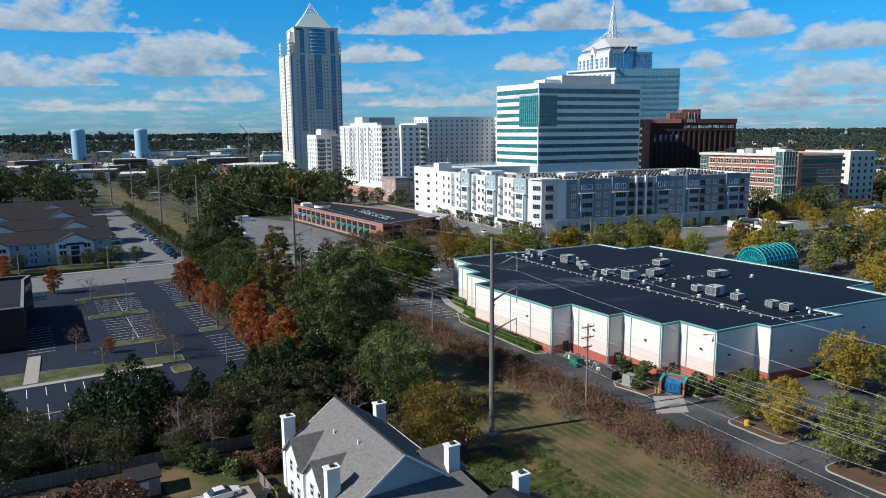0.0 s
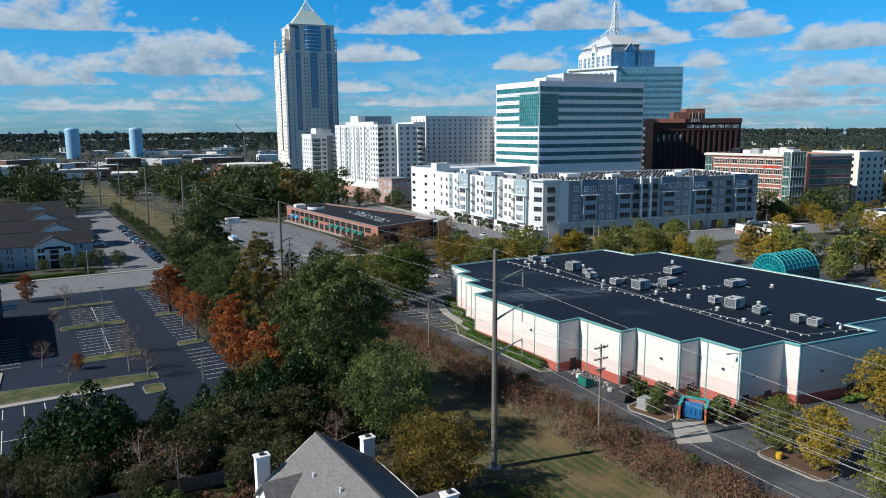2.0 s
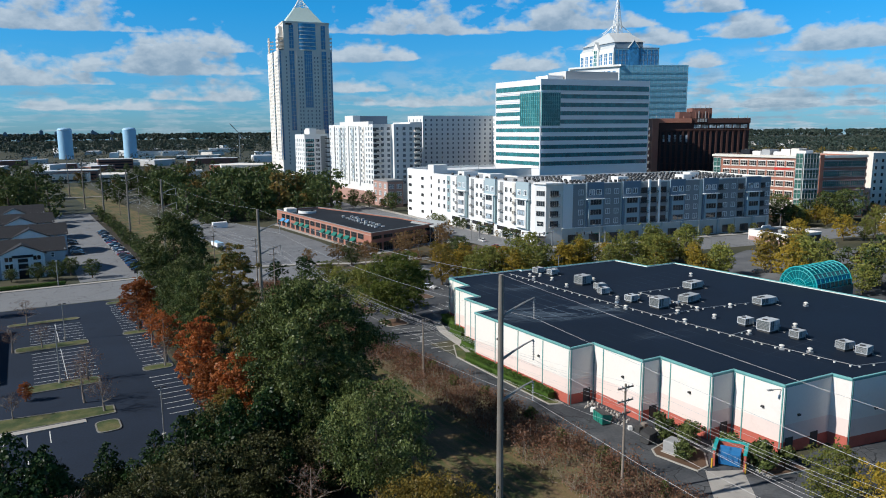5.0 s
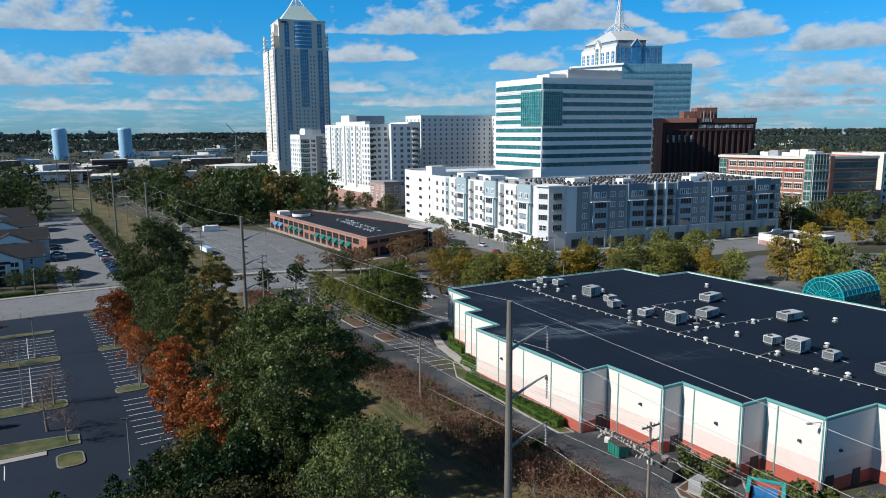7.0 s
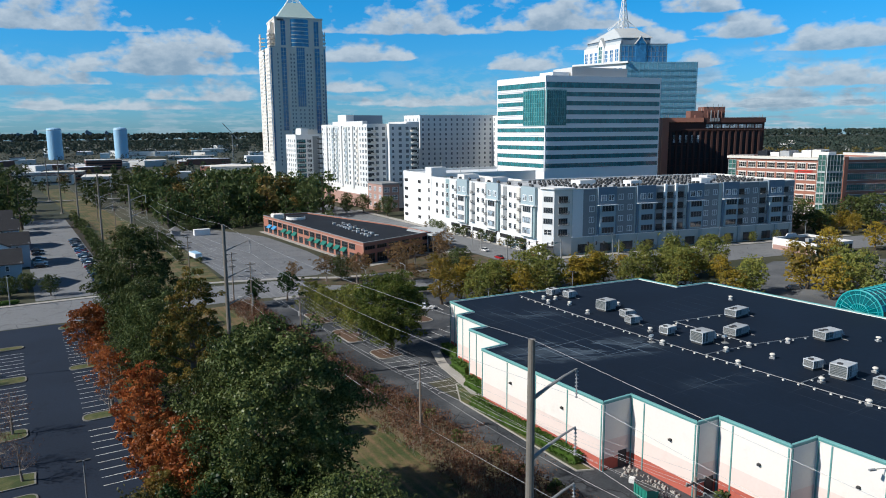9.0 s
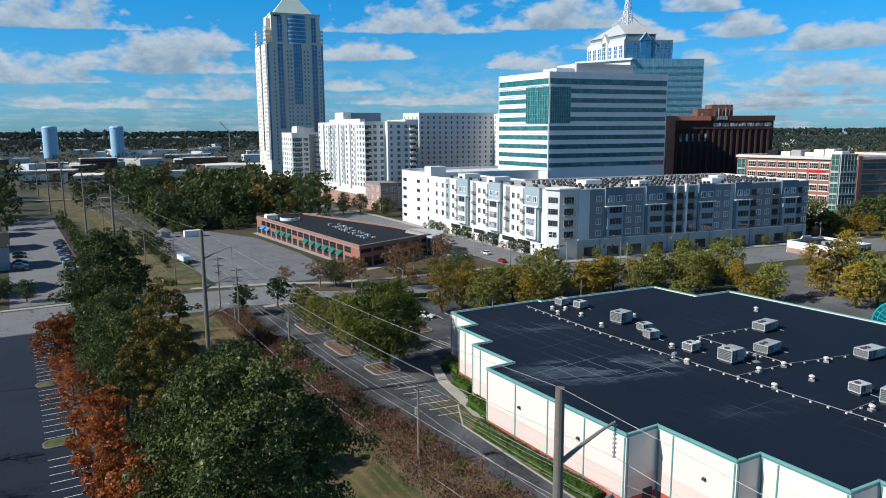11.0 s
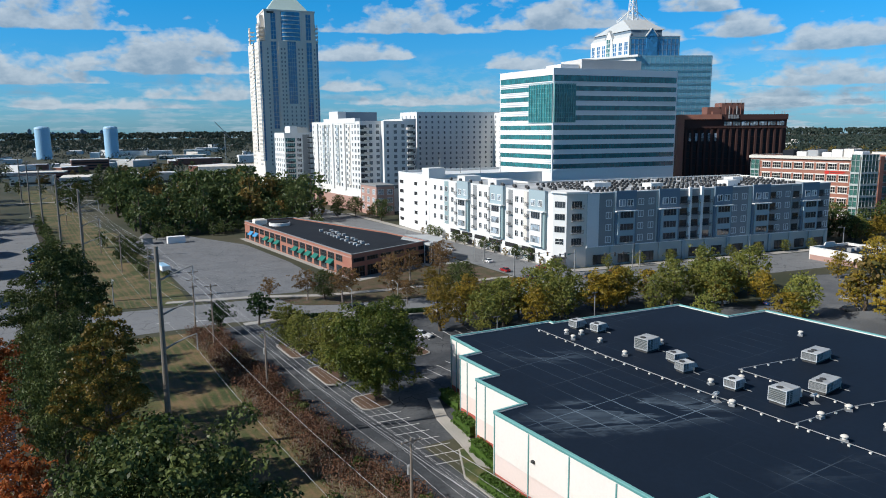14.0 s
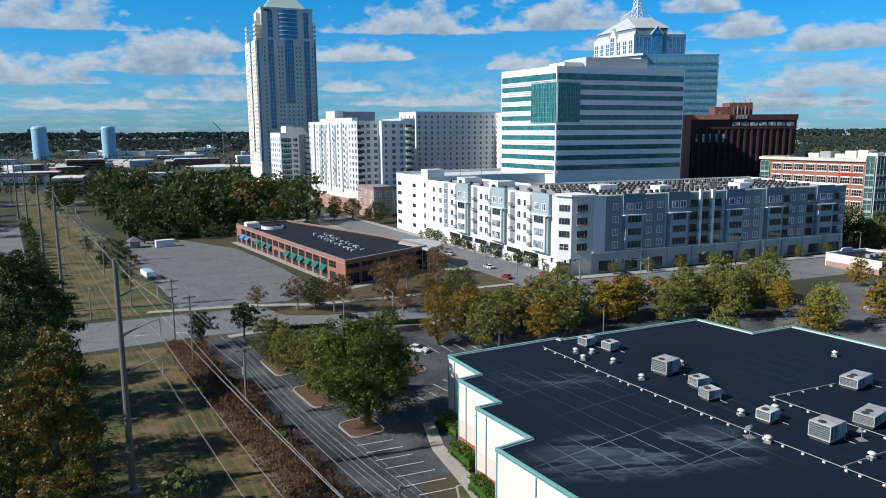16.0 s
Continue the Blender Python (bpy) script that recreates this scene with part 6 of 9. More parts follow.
part("upper_storey", Shape().prism(inset(4.6, 45.0, 0.2, 40.0), 115.2, 139.6), M["beige_stone"], we, "set-back upper storeys")
part("parapet", Shape().prism(inset(4.2, 45.4, -0.2, 40.4), 138.8, 140.2), M["pale_grey"], we)
base_p, tip_p = inset(7.5, 41.5, 5.5, 38.0), inset(18.6, 30.6, 16.0, 28.0)
part("pyramid", Shape().hull([(x, y, 140.2) for x, y in base_p], [(x, y, 154.6) for x, y in tip_p]), M["copper_pale"], we, "pale metal pyramid roof")
wc = outline_centre(tip_p)
lat = Shape()
for lo, hi, k0, k1 in ((154.6, 158.0, 1.0, 0.62), (158.0, 161.5, 0.62, 0.3), (161.5, 165.0, 0.3, 0.06)):
    for i in range(4):
        a, b = Vector(tip_p[i]) - wc, Vector(tip_p[(i + 1) % 4]) - wc
        lat.tube((*(wc + a * k0), lo), (*(wc + a * k1), hi), 0.3, n=5)
        lat.tube((*(wc + a * k0), lo), (*(wc + b * k1), hi), 0.18, n=4).tube((*(wc + b * k0), lo), (*(wc + a * k1), hi), 0.18, n=4)
        lat.tube((*(wc + a * k1), hi), (*(wc + b * k1), hi), 0.2, n=4)
lat.tube((wc.x, wc.y, 154.6), (wc.x, wc.y, 173), 0.35, 0.1, n=6)
part("finial", lat, M["white"], we, "open white lattice finial")
FLW = 3.3
# street front: projecting middle, tall bays of blue glass, columns of small windows
piece("middle_bay", Shape().box(14.8, -0.1, 8, 36.2, 1.4, 116.0).mesh("middle_bay", [M["beige_stone"]]), we, on_side(WE, 0, 0, 0.0), "projecting beige middle bay")


def glass_bay(side, s0, w, z0, z1, out, cols, glass="glass_blue", trim="grey_stucco"):
    rows = max(2, int((z1 - z0) / FLW))
    piece("window_bay", window_mesh(w, z1 - z0, cols, rows, bar=0.24, depth=0.3, trim=trim, glass=glass), we, on_side(WE, side, s0, (z0 + z1) / 2, out), "tall bay of blue windows")


glass_bay(0, 25.3, 7.2, 66.0, 115.6, 1.4, 4)
glass_bay(0, 11.2, 4.6, 46.0, 115.4, 0.0, 2)
glass_bay(0, 39.8, 4.6, 43.0, 115.4, 0.0, 2)
glass_bay(0, 1.0, 1.7, 20.0, 115.0, 0.0, 1)
glass_bay(0, LS - 0.9, 1.6, 20.0, 115.0, 0.0, 1)
glass_bay(0, 11.4, 4.2, 117.0, 137.5, -0.2, 2)
glass_bay(0, 39.6, 4.2, 117.0, 137.5, -0.2, 2)
glass_bay(3, LW - 1.6, 2.6, 20.0, 115.0, 0.0, 1)
small = window_mesh(1.3, 1.9, 1, 1, bar=0.12, trim="beige_stone", glass="glass_soft", whole=True)
for f in range(29):
    z = 17.0 + FLW * f
    for s0 in (6.2, 44.2):
        piece("window", small, we, on_side(WE, 0, s0, z))
    for s0 in (17.0, 19.6, 31.0, 33.8):
        piece("window", small, we, on_side(WE, 0, s0, z, 1.4))
    if z < 64:
        for s0 in (23.6, 27.0):
            piece("window", small, we, on_side(WE, 0, s0, z, 1.4))
    for s0 in (4.0, 9.0, 14.0, 30.0, 34.0, 38.0):
        piece("window", small, we, on_side(WE, 3, s0, z))
# curved glazed terraces over the middle bay
for f in range(7):
    z = 116.2 + 3.2 * f
    arc = [(25.3 + 7.6 * math.cos(radians(a)), 2.6 * math.sin(radians(a)) - 0.2) for a in range(180, -1, -15)]
    body = Shape().prism([(x, y * 0.8) for x, y in arc][::-1], z, z + 3.2)
    piece("terrace_glass", body.mesh("terrace_glass", [M["glass_blue"]]), we, on_side(WE, 0, 0, 0.0), "curved blue glass storey")
    piece("terrace_slab", Shape().prism(arc[::-1], z - 0.25, z + 0.25).mesh("terrace_slab", [M["pale_grey"]]), we, on_side(WE, 0, 0, 0.0), "pale curved floor slab")
piece("crown_window", window_mesh(12.0, 5.6, 7, 2, bar=0.2, depth=0.5, trim="glass_blue", glass="glass_blue"), we, on_side(WE, 0, 25.3, 136.0, 0.0), "wide blue window below the roof")
piece("sign", Shape().box(-2.8, 0, -0.7, 2.8, 0.3, 0.7).mesh("sign", [M["grille"]]), we, on_side(WE, 0, 9.4, 137.8, 0.0), "dark sign bar below the parapet")
# balconies of the west front and the open slabs round the cut corners
wb_me = Shape().box(-2.6, 0, -0.1, 2.6, 1.6, 0.2).box(-2.6, 1.5, 0.2, 2.6, 1.6, 1.1).mesh("balcony", [M["white_stucco"]])
bdoor = Shape().box(-2.2, -0.05, 0.2, 2.2, 0.06, 2.5).mesh("glass_door", [M["glass_dark"]])
for f in range(27):
    for s0 in (22.0,):
        piece("balcony", wb_me, we, on_side(WE, 3, s0, 28 + f * FLW))
        piece("glass_door", bdoor, we, on_side(WE, 3, s0, 28 + f * FLW))
for side, s0, s1 in ((3, LW - 9.0, LW + 0.3), (0, LS - 4.2, LS + 0.3), (3, 4.0, 9.0)):
    for f in range(4):
        z = 116.0 + 3.3 * f
        piece("terrace_slab", Shape().box(s0, -4.2, z, s1, 0.3, z + 0.4).box(s0, 0.15, z + 0.4, s1, 0.3, z + 1.3).mesh("terrace_slab", [M["beige_stone"]]), we, on_side(WE, side, 0, 0.0), "open corner terrace")
    for s_ in (s0 + 0.4, (s0 + s1) / 2, s1 - 0.6):
        piece("terrace_post", Shape().box(s_ - 0.25, -0.5, 115.5, s_ + 0.25, 0.0, 129.6).mesh("terrace_post", [M["beige_stone"]]), we, on_side(WE, side, 0, 0.0))
piece("corner_tower", Shape().box(LW - 9.0, -9.0, 115.4, LW - 3.6, -1.5, 136.0).mesh("corner_tower", [M["beige_stone"]]), we, on_side(WE, 3, 0, 0.0), "stepped beige corner storeys")

# ---------------------------------------------------------------- white residential towers


def residential(name, poly, h, label, wall, nwin, z0=8.0, fl=3.25, sides=(0, 3), trim="white", balc=(), roof="white_roof", wm=None, podium=None):
    t = thing(name, (0, 0, 0), 0, label, "apartment tower", "white towers")
    shell(t, poly, h, wall, roof, 0.8, coping="white")
    wm = wm or WL
    floors = int((h - z0 - 0.8) / fl)
    for side, cnt in zip(sides, nwin):
        _, _, _, ls = along(poly, side)
        for f in range(floors):
            for k in range(cnt):
                s = ls * (k + 0.5) / cnt
                if (side, k) in balc:
                    piece("balcony", wb2_me, t, on_side(poly, side, s, z0 + fl * f))
                    piece("window", W2, t, on_side(poly, side, s, z0 + fl * f + 1.2))
                else:
                    piece("window", wm if (k % 3) else WS, t, on_side(poly, side, s, z0 + fl * f + 1.6))
    return t


WS = window_mesh(1.4, 1.8, 1, 1, trim="white", whole=True, glass="glass_soft")
WL = window_mesh(2.0, 2.0, 1, 1, bar=0.06, trim="white", whole=True, glass="glass_soft")
wb2_me = Shape().box(-2.0, 0, -0.1, 2.0, 1.4, 0.1).box(-2.0, 1.32, 0.1, 2.0, 1.4, 1.0, mi=1).mesh("balcony", [M["white_stucco"], M["grille"]])
RT = [(206.5, 423), (218.3, 421.1), (217.5, 416.2), (234.8, 413.4), (243, 468), (251, 488), (206.8, 494)]
rt = residential("residential_tower", RT, 49.2, "white stucco residential tower above a pink brick base", "white_stucco", (3, 4, 18), 12.0, 3.3, (0, 2, 6), balc={(0, 0), (2, 3)})
_, _, _, ls = along(RT, 6)
for c, w, mname in ((0.27, 3.4, "grey_green"), (0.36, 3.0, "grey_green"), (0.57, 3.4, "grey_green"), (0.80, 2.6, "beige_stone")):
    piece("bay", Shape().box(-w / 2, -0.05, 14, w / 2, 0.35, 47.5).mesh("bay", [M[mname]]), rt, on_side(RT, 6, ls * c, 0.0), "tall window bay")
    for f in range(10):
        piece("window", window_mesh(w - 0.5, 2.3, 2, 1, bar=0.12, trim="white", glass="glass_grey") if c < 0.7 else WS, rt, on_side(RT, 6, ls * c, 15.6 + 3.3 * f, 0.35))
for c in (0.12, 0.46, 0.70):
    piece("bay", Shape().box(-1.6, -0.05, 11, 1.6, 0.7, 48.4).mesh("bay", [M["white_stucco"]]), rt, on_side(RT, 6, ls * c, 0.0))
piece("raised_parapet", Shape().box(ls * 0.28, -3, 48.2, ls * 0.92, 0.2, 51.0).mesh("raised_parapet", [M["white_stucco"]]), rt, on_side(RT, 6, 0, 0.0), "raised white parapet block")
round_me = Shape().prism([(2.4 * math.cos(radians(a)), 1.7 * math.sin(radians(a))) for a in range(0, 181, 20)], -0.15, 0.12).prism([(2.4 * math.cos(radians(a)), 1.7 * math.sin(radians(a))) for a in range(0, 181, 20)] + [(2.3 * math.cos(radians(a)), 1.6 * math.sin(radians(a))) for a in range(180, -1, -20)], 0.12, 1.1).mesh("balcony", [M["pale_grey"]])
for f in range(10):
    piece("balcony", round_me, rt, on_side(RT, 0, 3.2, 15.0 + 3.3 * f), "rounded balcony")
    piece("balcony", round_me, rt, on_side(RT, 2, 15.0, 15.0 + 3.3 * f), "rounded balcony")
POD = [(205.4, 402), (215.0, 400.4), (217.2, 416.6), (206.4, 423.4)]
part("podium", Shape().prism(POD, 0, 16.0), M["pink_brick"], rt, "pink brick base storeys with pale bands")
part("podium_band", Shape().prism(shrunk(POD, -0.35), 15.3, 16.1), M["dark_grey"], rt)
for side in (0, 3):
    _, _, _, ls = along(POD, side)
    for f in range(3):
        for k in range(2 if side == 0 else 3):
            piece("window", window_mesh(3.2, 2.8, 3, 2, bar=0.14, trim="white", glass="glass_grey"), rt, on_side(POD, side, ls * (k + 0.5) / (2 if side == 0 else 3), 3.6 + 4.4 * f))
part("base_storey", Shape().prism([(205.6, 422.4), (206.0, 494.6), (207, 494.6), (206.7, 422.6)][::-1], 0.02, 7.6), M["pink_brick"], rt, "pink brick base storeys")
part("plant_house", Shape().box(212.8, 455, 48, 232.6, 470, 54.9), M["slate_blue"], rt, "blue-grey rooftop plant house")
part("plant_house", Shape().box(207.6, 455, 48, 212.7, 468, 55.1), M["white_stucco"], rt, "white rooftop plant house")
RB = [(267.6, 468.8), (326.1, 459.5), (331, 490), (268.5, 493)]
residential("residential_block", RB, 55.5, "pale grey residential block with a grid of square windows", "white_stucco", (14, 4), 8.0, 3.3, (0, 3), wm=WS)
RC = [(318, 446), (333, 443.5), (338, 474), (326, 476)]
residential("residential_block", RC, 55.0, "white end wing of the residential block", "white_stucco", (4, 4), 8.0, 3.3, (0, 3))
RD = [(235.2, 428), (243.4, 426.8), (248, 465), (243.4, 468)]
residential("residential_block", RD, 50.5, "white stepped wing between the towers", "white_stucco", (3, 5), 8.0, 3.3, (0, 3))
ST = [(190.0, 498.0), (206.2, 495.4), (210.0, 520.0), (192.0, 523.0)]
st = residential("residential_tower", ST, 43.0, "white corner tower with glazed balconies", "white_stucco", (1, 5), 15.0, 3.2, (0, 3))
for f in range(8):
    z = 16.4 + 3.2 * f
    piece("glass_bay", window_mesh(6.2, 2.5, 5, 1, bar=0.1, depth=0.6, trim="white", glass="glass_teal"), st, on_side(ST, 0, 3.4, z, 0.2), "glazed corner balcony")
    piece("balcony", wb2_me, st, on_side(ST, 0, 3.4, z - 1.4, 0.5))
    piece("window", W1, st, on_side(ST, 0, 9.4, z))
# Dark grey panel on the front, painted as the shade of a slot
piece("dark_recess", Shape().box(11.2, -0.05, 14, 15.6, 0.12, 42.0).mesh("dark_recess", [M["dark_grey"]]), st, on_side(ST, 0, 0, 0.0), "dark glazed recess")
for f in range(9):
    piece("balcony", wb2_me, st, on_side(ST, 0, 16.0, 14.0 + 3.2 * f, 0.2))
part("penthouse", Shape().prism([(196, 501), (206, 499.4), (208.5, 518), (198, 520)], 42, 46.4), M["pale_grey"], st, "set-back glazed penthouse")
part("penthouse", Shape().prism([(194.4, 499.8), (199.0, 499.0), (200.5, 512), (196, 513)], 42, 47.2), M["white_stucco"], st, "white stair head")
part("podium", Shape().prism([(188.0, 495.0), (207.6, 492.0), (209.0, 500.0), (188.6, 526.0)], 0, 8.0), M["white_stucco"], st, "white base storeys")
part("podium", Shape().prism([(189.0, 496.6), (206.8, 493.8), (208.4, 500.0), (189.4, 524.0)], 8.0, 13.6), M["glass_teal"], st, "glazed first storey")
part("podium_roof", Shape().prism([(188.2, 495.4), (207.4, 492.6), (209.0, 500.0), (188.8, 525.6)], 13.6, 14.4), M["white"], st)

# ---------------------------------------------------------------- brick retail building across the avenue
BB = [(128.6, 262.4), (162, 273.5), (160, 300), (146, 362), (124.8, 362.5)]
bb = thing("retail_building", (0, 0, 0), 0, "single-storey red brick retail building with green awnings", "shop building")
shell(bb, BB, 7.4, "brick", "flat_roof", 0.5, coping="dark_grey")
_, _, _, lb = along(BB, 4)
for k in range(17):
    s = lb * (k + 0.5) / 17
    if 0 < k < 16:
        piece("window", window_mesh(4.7, 2.0, 4, 2, bar=0.12, trim="grille", glass="dark_pane"), bb, on_side(BB, 4, s, 5.15))
    piece("shop_window", window_mesh(4.0, 2.6, 3, 1, bar=0.12, trim="grille"), bb, on_side(BB, 4, s, 1.6))
    if k in (1, 2) or 4 <= k <= 6 or 9 <= k <= 14:
        aw = Shape().hull([(-1.9, 0, 2.9), (1.9, 0, 2.9), (1.9, 1.5, 2.75), (-1.9, 1.5, 2.75)][::-1], [(-1.9, 0, 4.1), (1.9, 0, 4.1), (1.9, 0.05, 4.0), (-1.9, 0.05, 4.0)][::-1])
        piece("awning", aw.mesh("awning", [M["awning_blue" if k < 3 else "awning"]]), bb, on_side(BB, 4, s, 0.0), "green canvas awning")
piece("band", Shape().box(0, -0.05, 6.3, lb, 0.15, 6.6).mesh("band", [M["pink_brick"]]), bb, on_side(BB, 4, 0, 0.0))
_, _, _, lb0 = along(BB, 0)
for k in range(6):
    piece("shop_window", window_mesh(4.7, 3.6, 4, 2, bar=0.12, trim="grille", glass="dark_pane"), bb, on_side(BB, 0, lb0 * (k + 0.5) / 6, 1.6))
    piece("window", window_mesh(4.7, 1.3, 4, 1, bar=0.12, trim="grille", glass="dark_pane"), bb, on_side(BB, 0, lb0 * (k + 0.5) / 6, 5.5))
for k in range(22):
    t_ = thing("rooftop_unit", (138.5 + 0.28 * (k % 11) + (3.4 if k > 10 else 0) + 0.3 * math.sin(3.1 * k), 279 + 3.9 * (k % 11) + 0.7 * math.sin(5.3 * k), 6.5), -5, "small pale rooftop unit on the brick building", "air conditioner", "retail roof units")
    part("casing", Shape().box(-0.6, -0.5, 0.2, 0.6, 0.5, 1.0 + 0.25 * math.sin(2.7 * k), bevel=0.06), M["hvac_white"], t_)
    part("curb", Shape().box(-0.55, -0.45, 0, 0.55, 0.45, 0.2), M["steel"], t_)
t_ = thing("roof_tank", (134, 345, 6.5), 0, "white ring-shaped roof housing on the brick building", "roof housing")
part("drum", Shape().lathe([(4.2, 0), (4.2, 1.5), (4.0, 1.55)], 24), M["white"], t_)
part("cap", Shape().lathe([(3.8, 1.55), (3.6, 1.9), (0.1, 2.2)], 24), M["flat_roof"], t_)
t_ = thing("roof_housing", (128, 352, 6.5), 0, "beige ducted roof housing", "roof housing")
part("casing", Shape().box(-2.5, -2, 0, 2.5, 2, 2.6, bevel=0.4), M["beige_stone"], t_)
pv = [(160.5, 270.5), (166.5, 273.5), (170.2, 279.5), (169.0, 287), (163, 291), (158, 284)]
part("pavilion_wall", Shape().prism(pv, 0, 6.4), M["glass_dark"], bb, "dark glazed corner pavilion")
part("pavilion_roof", Shape().prism([tuple(outline_centre(pv) + (Vector(p) - outline_centre(pv)) * 1.12) for p in pv], 6.4, 7.1), M["pale_metal"], bb, "projecting pale metal roof edge")
for i in range(6):
    _, _, _, lp = along(pv, i)
    for k in range(3):
        piece("mullion", Shape().box(-0.12, 0, 0, 0.12, 0.15, 6.4).mesh("mullion", [M["white"]]), bb, on_side(pv, i, lp * (k + 0.5) / 3, 0.0))
# small shops beyond the junction
for x, y, w, d, hh, turn, lab in ((282, 196, 19, 19, 4.2, -7, "small cream service shop with white parapet and dark roof"), (372, 186, 34, 18, 6, -10, "low white shop building"), (430, 190, 50, 24, 8, -10, "low white shop building")):
    t_ = thing("shop_building", (x, y, 0), turn, lab, "shop building", "small shops")
    shell(t_, [(-w / 2, -d / 2), (w / 2, -d / 2), (w / 2, d / 2), (-w / 2, d / 2)], hh, "cream", "flat_roof", 0.7, coping="white")
    part("base_band", Shape().box(-w / 2 - 0.08, -d / 2 + 0.3, 0, -w / 2, d / 2 - 0.3, 1.7), M["pink_brick"], t_, "pink brick lower wall")
    for k in range(5):
        piece("shop_window", window_mesh(w / 6, 2.6, 3, 1, bar=0.12, trim="grille"), t_, on_side([(-w / 2, -d / 2), (w / 2, -d / 2), (w / 2, d / 2), (-w / 2, d / 2)], 0, w * (k + 0.5) / 5, 2.0))
    part("gablet", Shape().hull([(-3, d / 2 - 0.5, hh), (3, d / 2 - 0.5, hh), (3, d / 2 - 0.1, hh), (-3, d / 2 - 0.1, hh)], [(-2.2, d / 2 - 0.5, hh + 1.1), (2.2, d / 2 - 0.5, hh + 1.1), (2.2, d / 2 - 0.1, hh + 1.1), (-2.2, d / 2 - 0.1, hh + 1.1)]), M["white"], t_, "white raised parapet")
    for k in range(3):
        part("roof_unit", Shape().box(-3 + 2.6 * k, -1, hh - 0.8, -1.4 + 2.6 * k, 0.6, hh + 0.5, bevel=0.08), M["hvac"], t_, "grey rooftop fan unit")

# ---------------------------------------------------------------- trees


def leaf_cloud(rng, blobs, count, size, ruffle=0.75, inner=0.42):
    """Leaves of one crown: small rhombs on and in the clumps, turned roughly outwards. blobs: rows of x, y, z, r."""
    blobs = np.asarray(blobs, float)
    w = blobs[:, 3] ** 2
    pick = rng.choice(len(blobs), count, p=w / w.sum())
    d = rng.normal(size=(count, 3))
    d /= np.linalg.norm(d, axis=1, keepdims=True)
    low = d[:, 2] < -0.35
    d[low, 2] *= -0.5
    d /= np.linalg.norm(d, axis=1, keepdims=True)
    r = blobs[pick, 3] * (inner + (1.2 - inner) * rng.random(count) ** 0.8)
    c = blobs[pick, :3] + d * r[:, None] * np.array([1, 1, 0.85])
    nrm = d + ruffle * rng.normal(size=(count, 3))
    nrm /= np.linalg.norm(nrm, axis=1, keepdims=True)
    up = rng.normal(size=(count, 3))
    a = np.cross(nrm, up)
    a /= np.linalg.norm(a, axis=1, keepdims=True)
    b = np.cross(nrm, a)
    s = size * (0.6 + 0.8 * rng.random(count))[:, None]
    v = np.stack([c - a * s, c - b * s * 0.62 + nrm * s * 0.12, c + a * s, c + b * s * 0.62 + nrm * s * 0.12], 1).reshape(-1, 3)
    v[:, 2] = np.maximum(v[:, 2], 0.05)
    me = bpy.data.meshes.new("crown")
    k = np.arange(count * 4, dtype=np.int32)
    me.vertices.add(count * 4)
    me.vertices.foreach_set("co", v.astype(np.float32).ravel())
    me.loops.add(count * 4)
    me.loops.foreach_set("vertex_index", k)
    me.polygons.add(count)
    me.polygons.foreach_set("loop_start", k[::4].copy())
    me.update(calc_edges=True)
    return me


def limbs(rng, h, fork, reach, r0, n, mat="bark", twigs=0):
    """A tapered trunk that leans a little, with rising limbs."""
    s = Shape()
    p, q = Vector((0, 0, -0.2)), Vector((rng.normal() * 0.02 * h, rng.normal() * 0.02 * h, fork))
    s.tube(p, q, r0 * 1.25, r0 * 0.8, 8)
    top = Vector((q.x * 1.6, q.y * 1.6, h * 0.88))
    s.tube(q, top, r0 * 0.8, r0 * 0.15, 7)
    for k in range(n):
        f = (k + 0.5) / n
        a = q.lerp(top, f * 0.8)
        an = k * 2.4 + rng.random()
        ln = reach * (1.05 - 0.6 * f)
        b = a + Vector((math.cos(an) * ln, math.sin(an) * ln, ln * (0.45 + 0.4 * f)))
        mid = a.lerp(b, 0.5) + Vector((0, 0, -0.05 * ln))
        s.tube(a, mid, r0 * 0.42 * (1.1 - f), r0 * 0.25 * (1.1 - f), 5).tube(mid, b, r0 * 0.25 * (1.1 - f), r0 * 0.06, 5)
        for j in range(twigs):
            st = a.lerp(b, 0.35 + 0.6 * rng.random())
            e = st + Vector((rng.normal() * 0.3 * ln, rng.normal() * 0.3 * ln, abs(rng.normal()) * 0.35 * ln))
            s.tube(st, e, r0 * 0.1, r0 * 0.03, 4)
            for _ in range(2):
                e2 = st.lerp(e, 0.6) + Vector((rng.normal() * 0.18 * ln, rng.normal() * 0.18 * ln, abs(rng.normal()) * 0.2 * ln))
                s.tube(st.lerp(e, 0.5), e2, r0 * 0.05, r0 * 0.02, 4)
    return s.mesh("trunk", [M[mat]])


TREES = {}


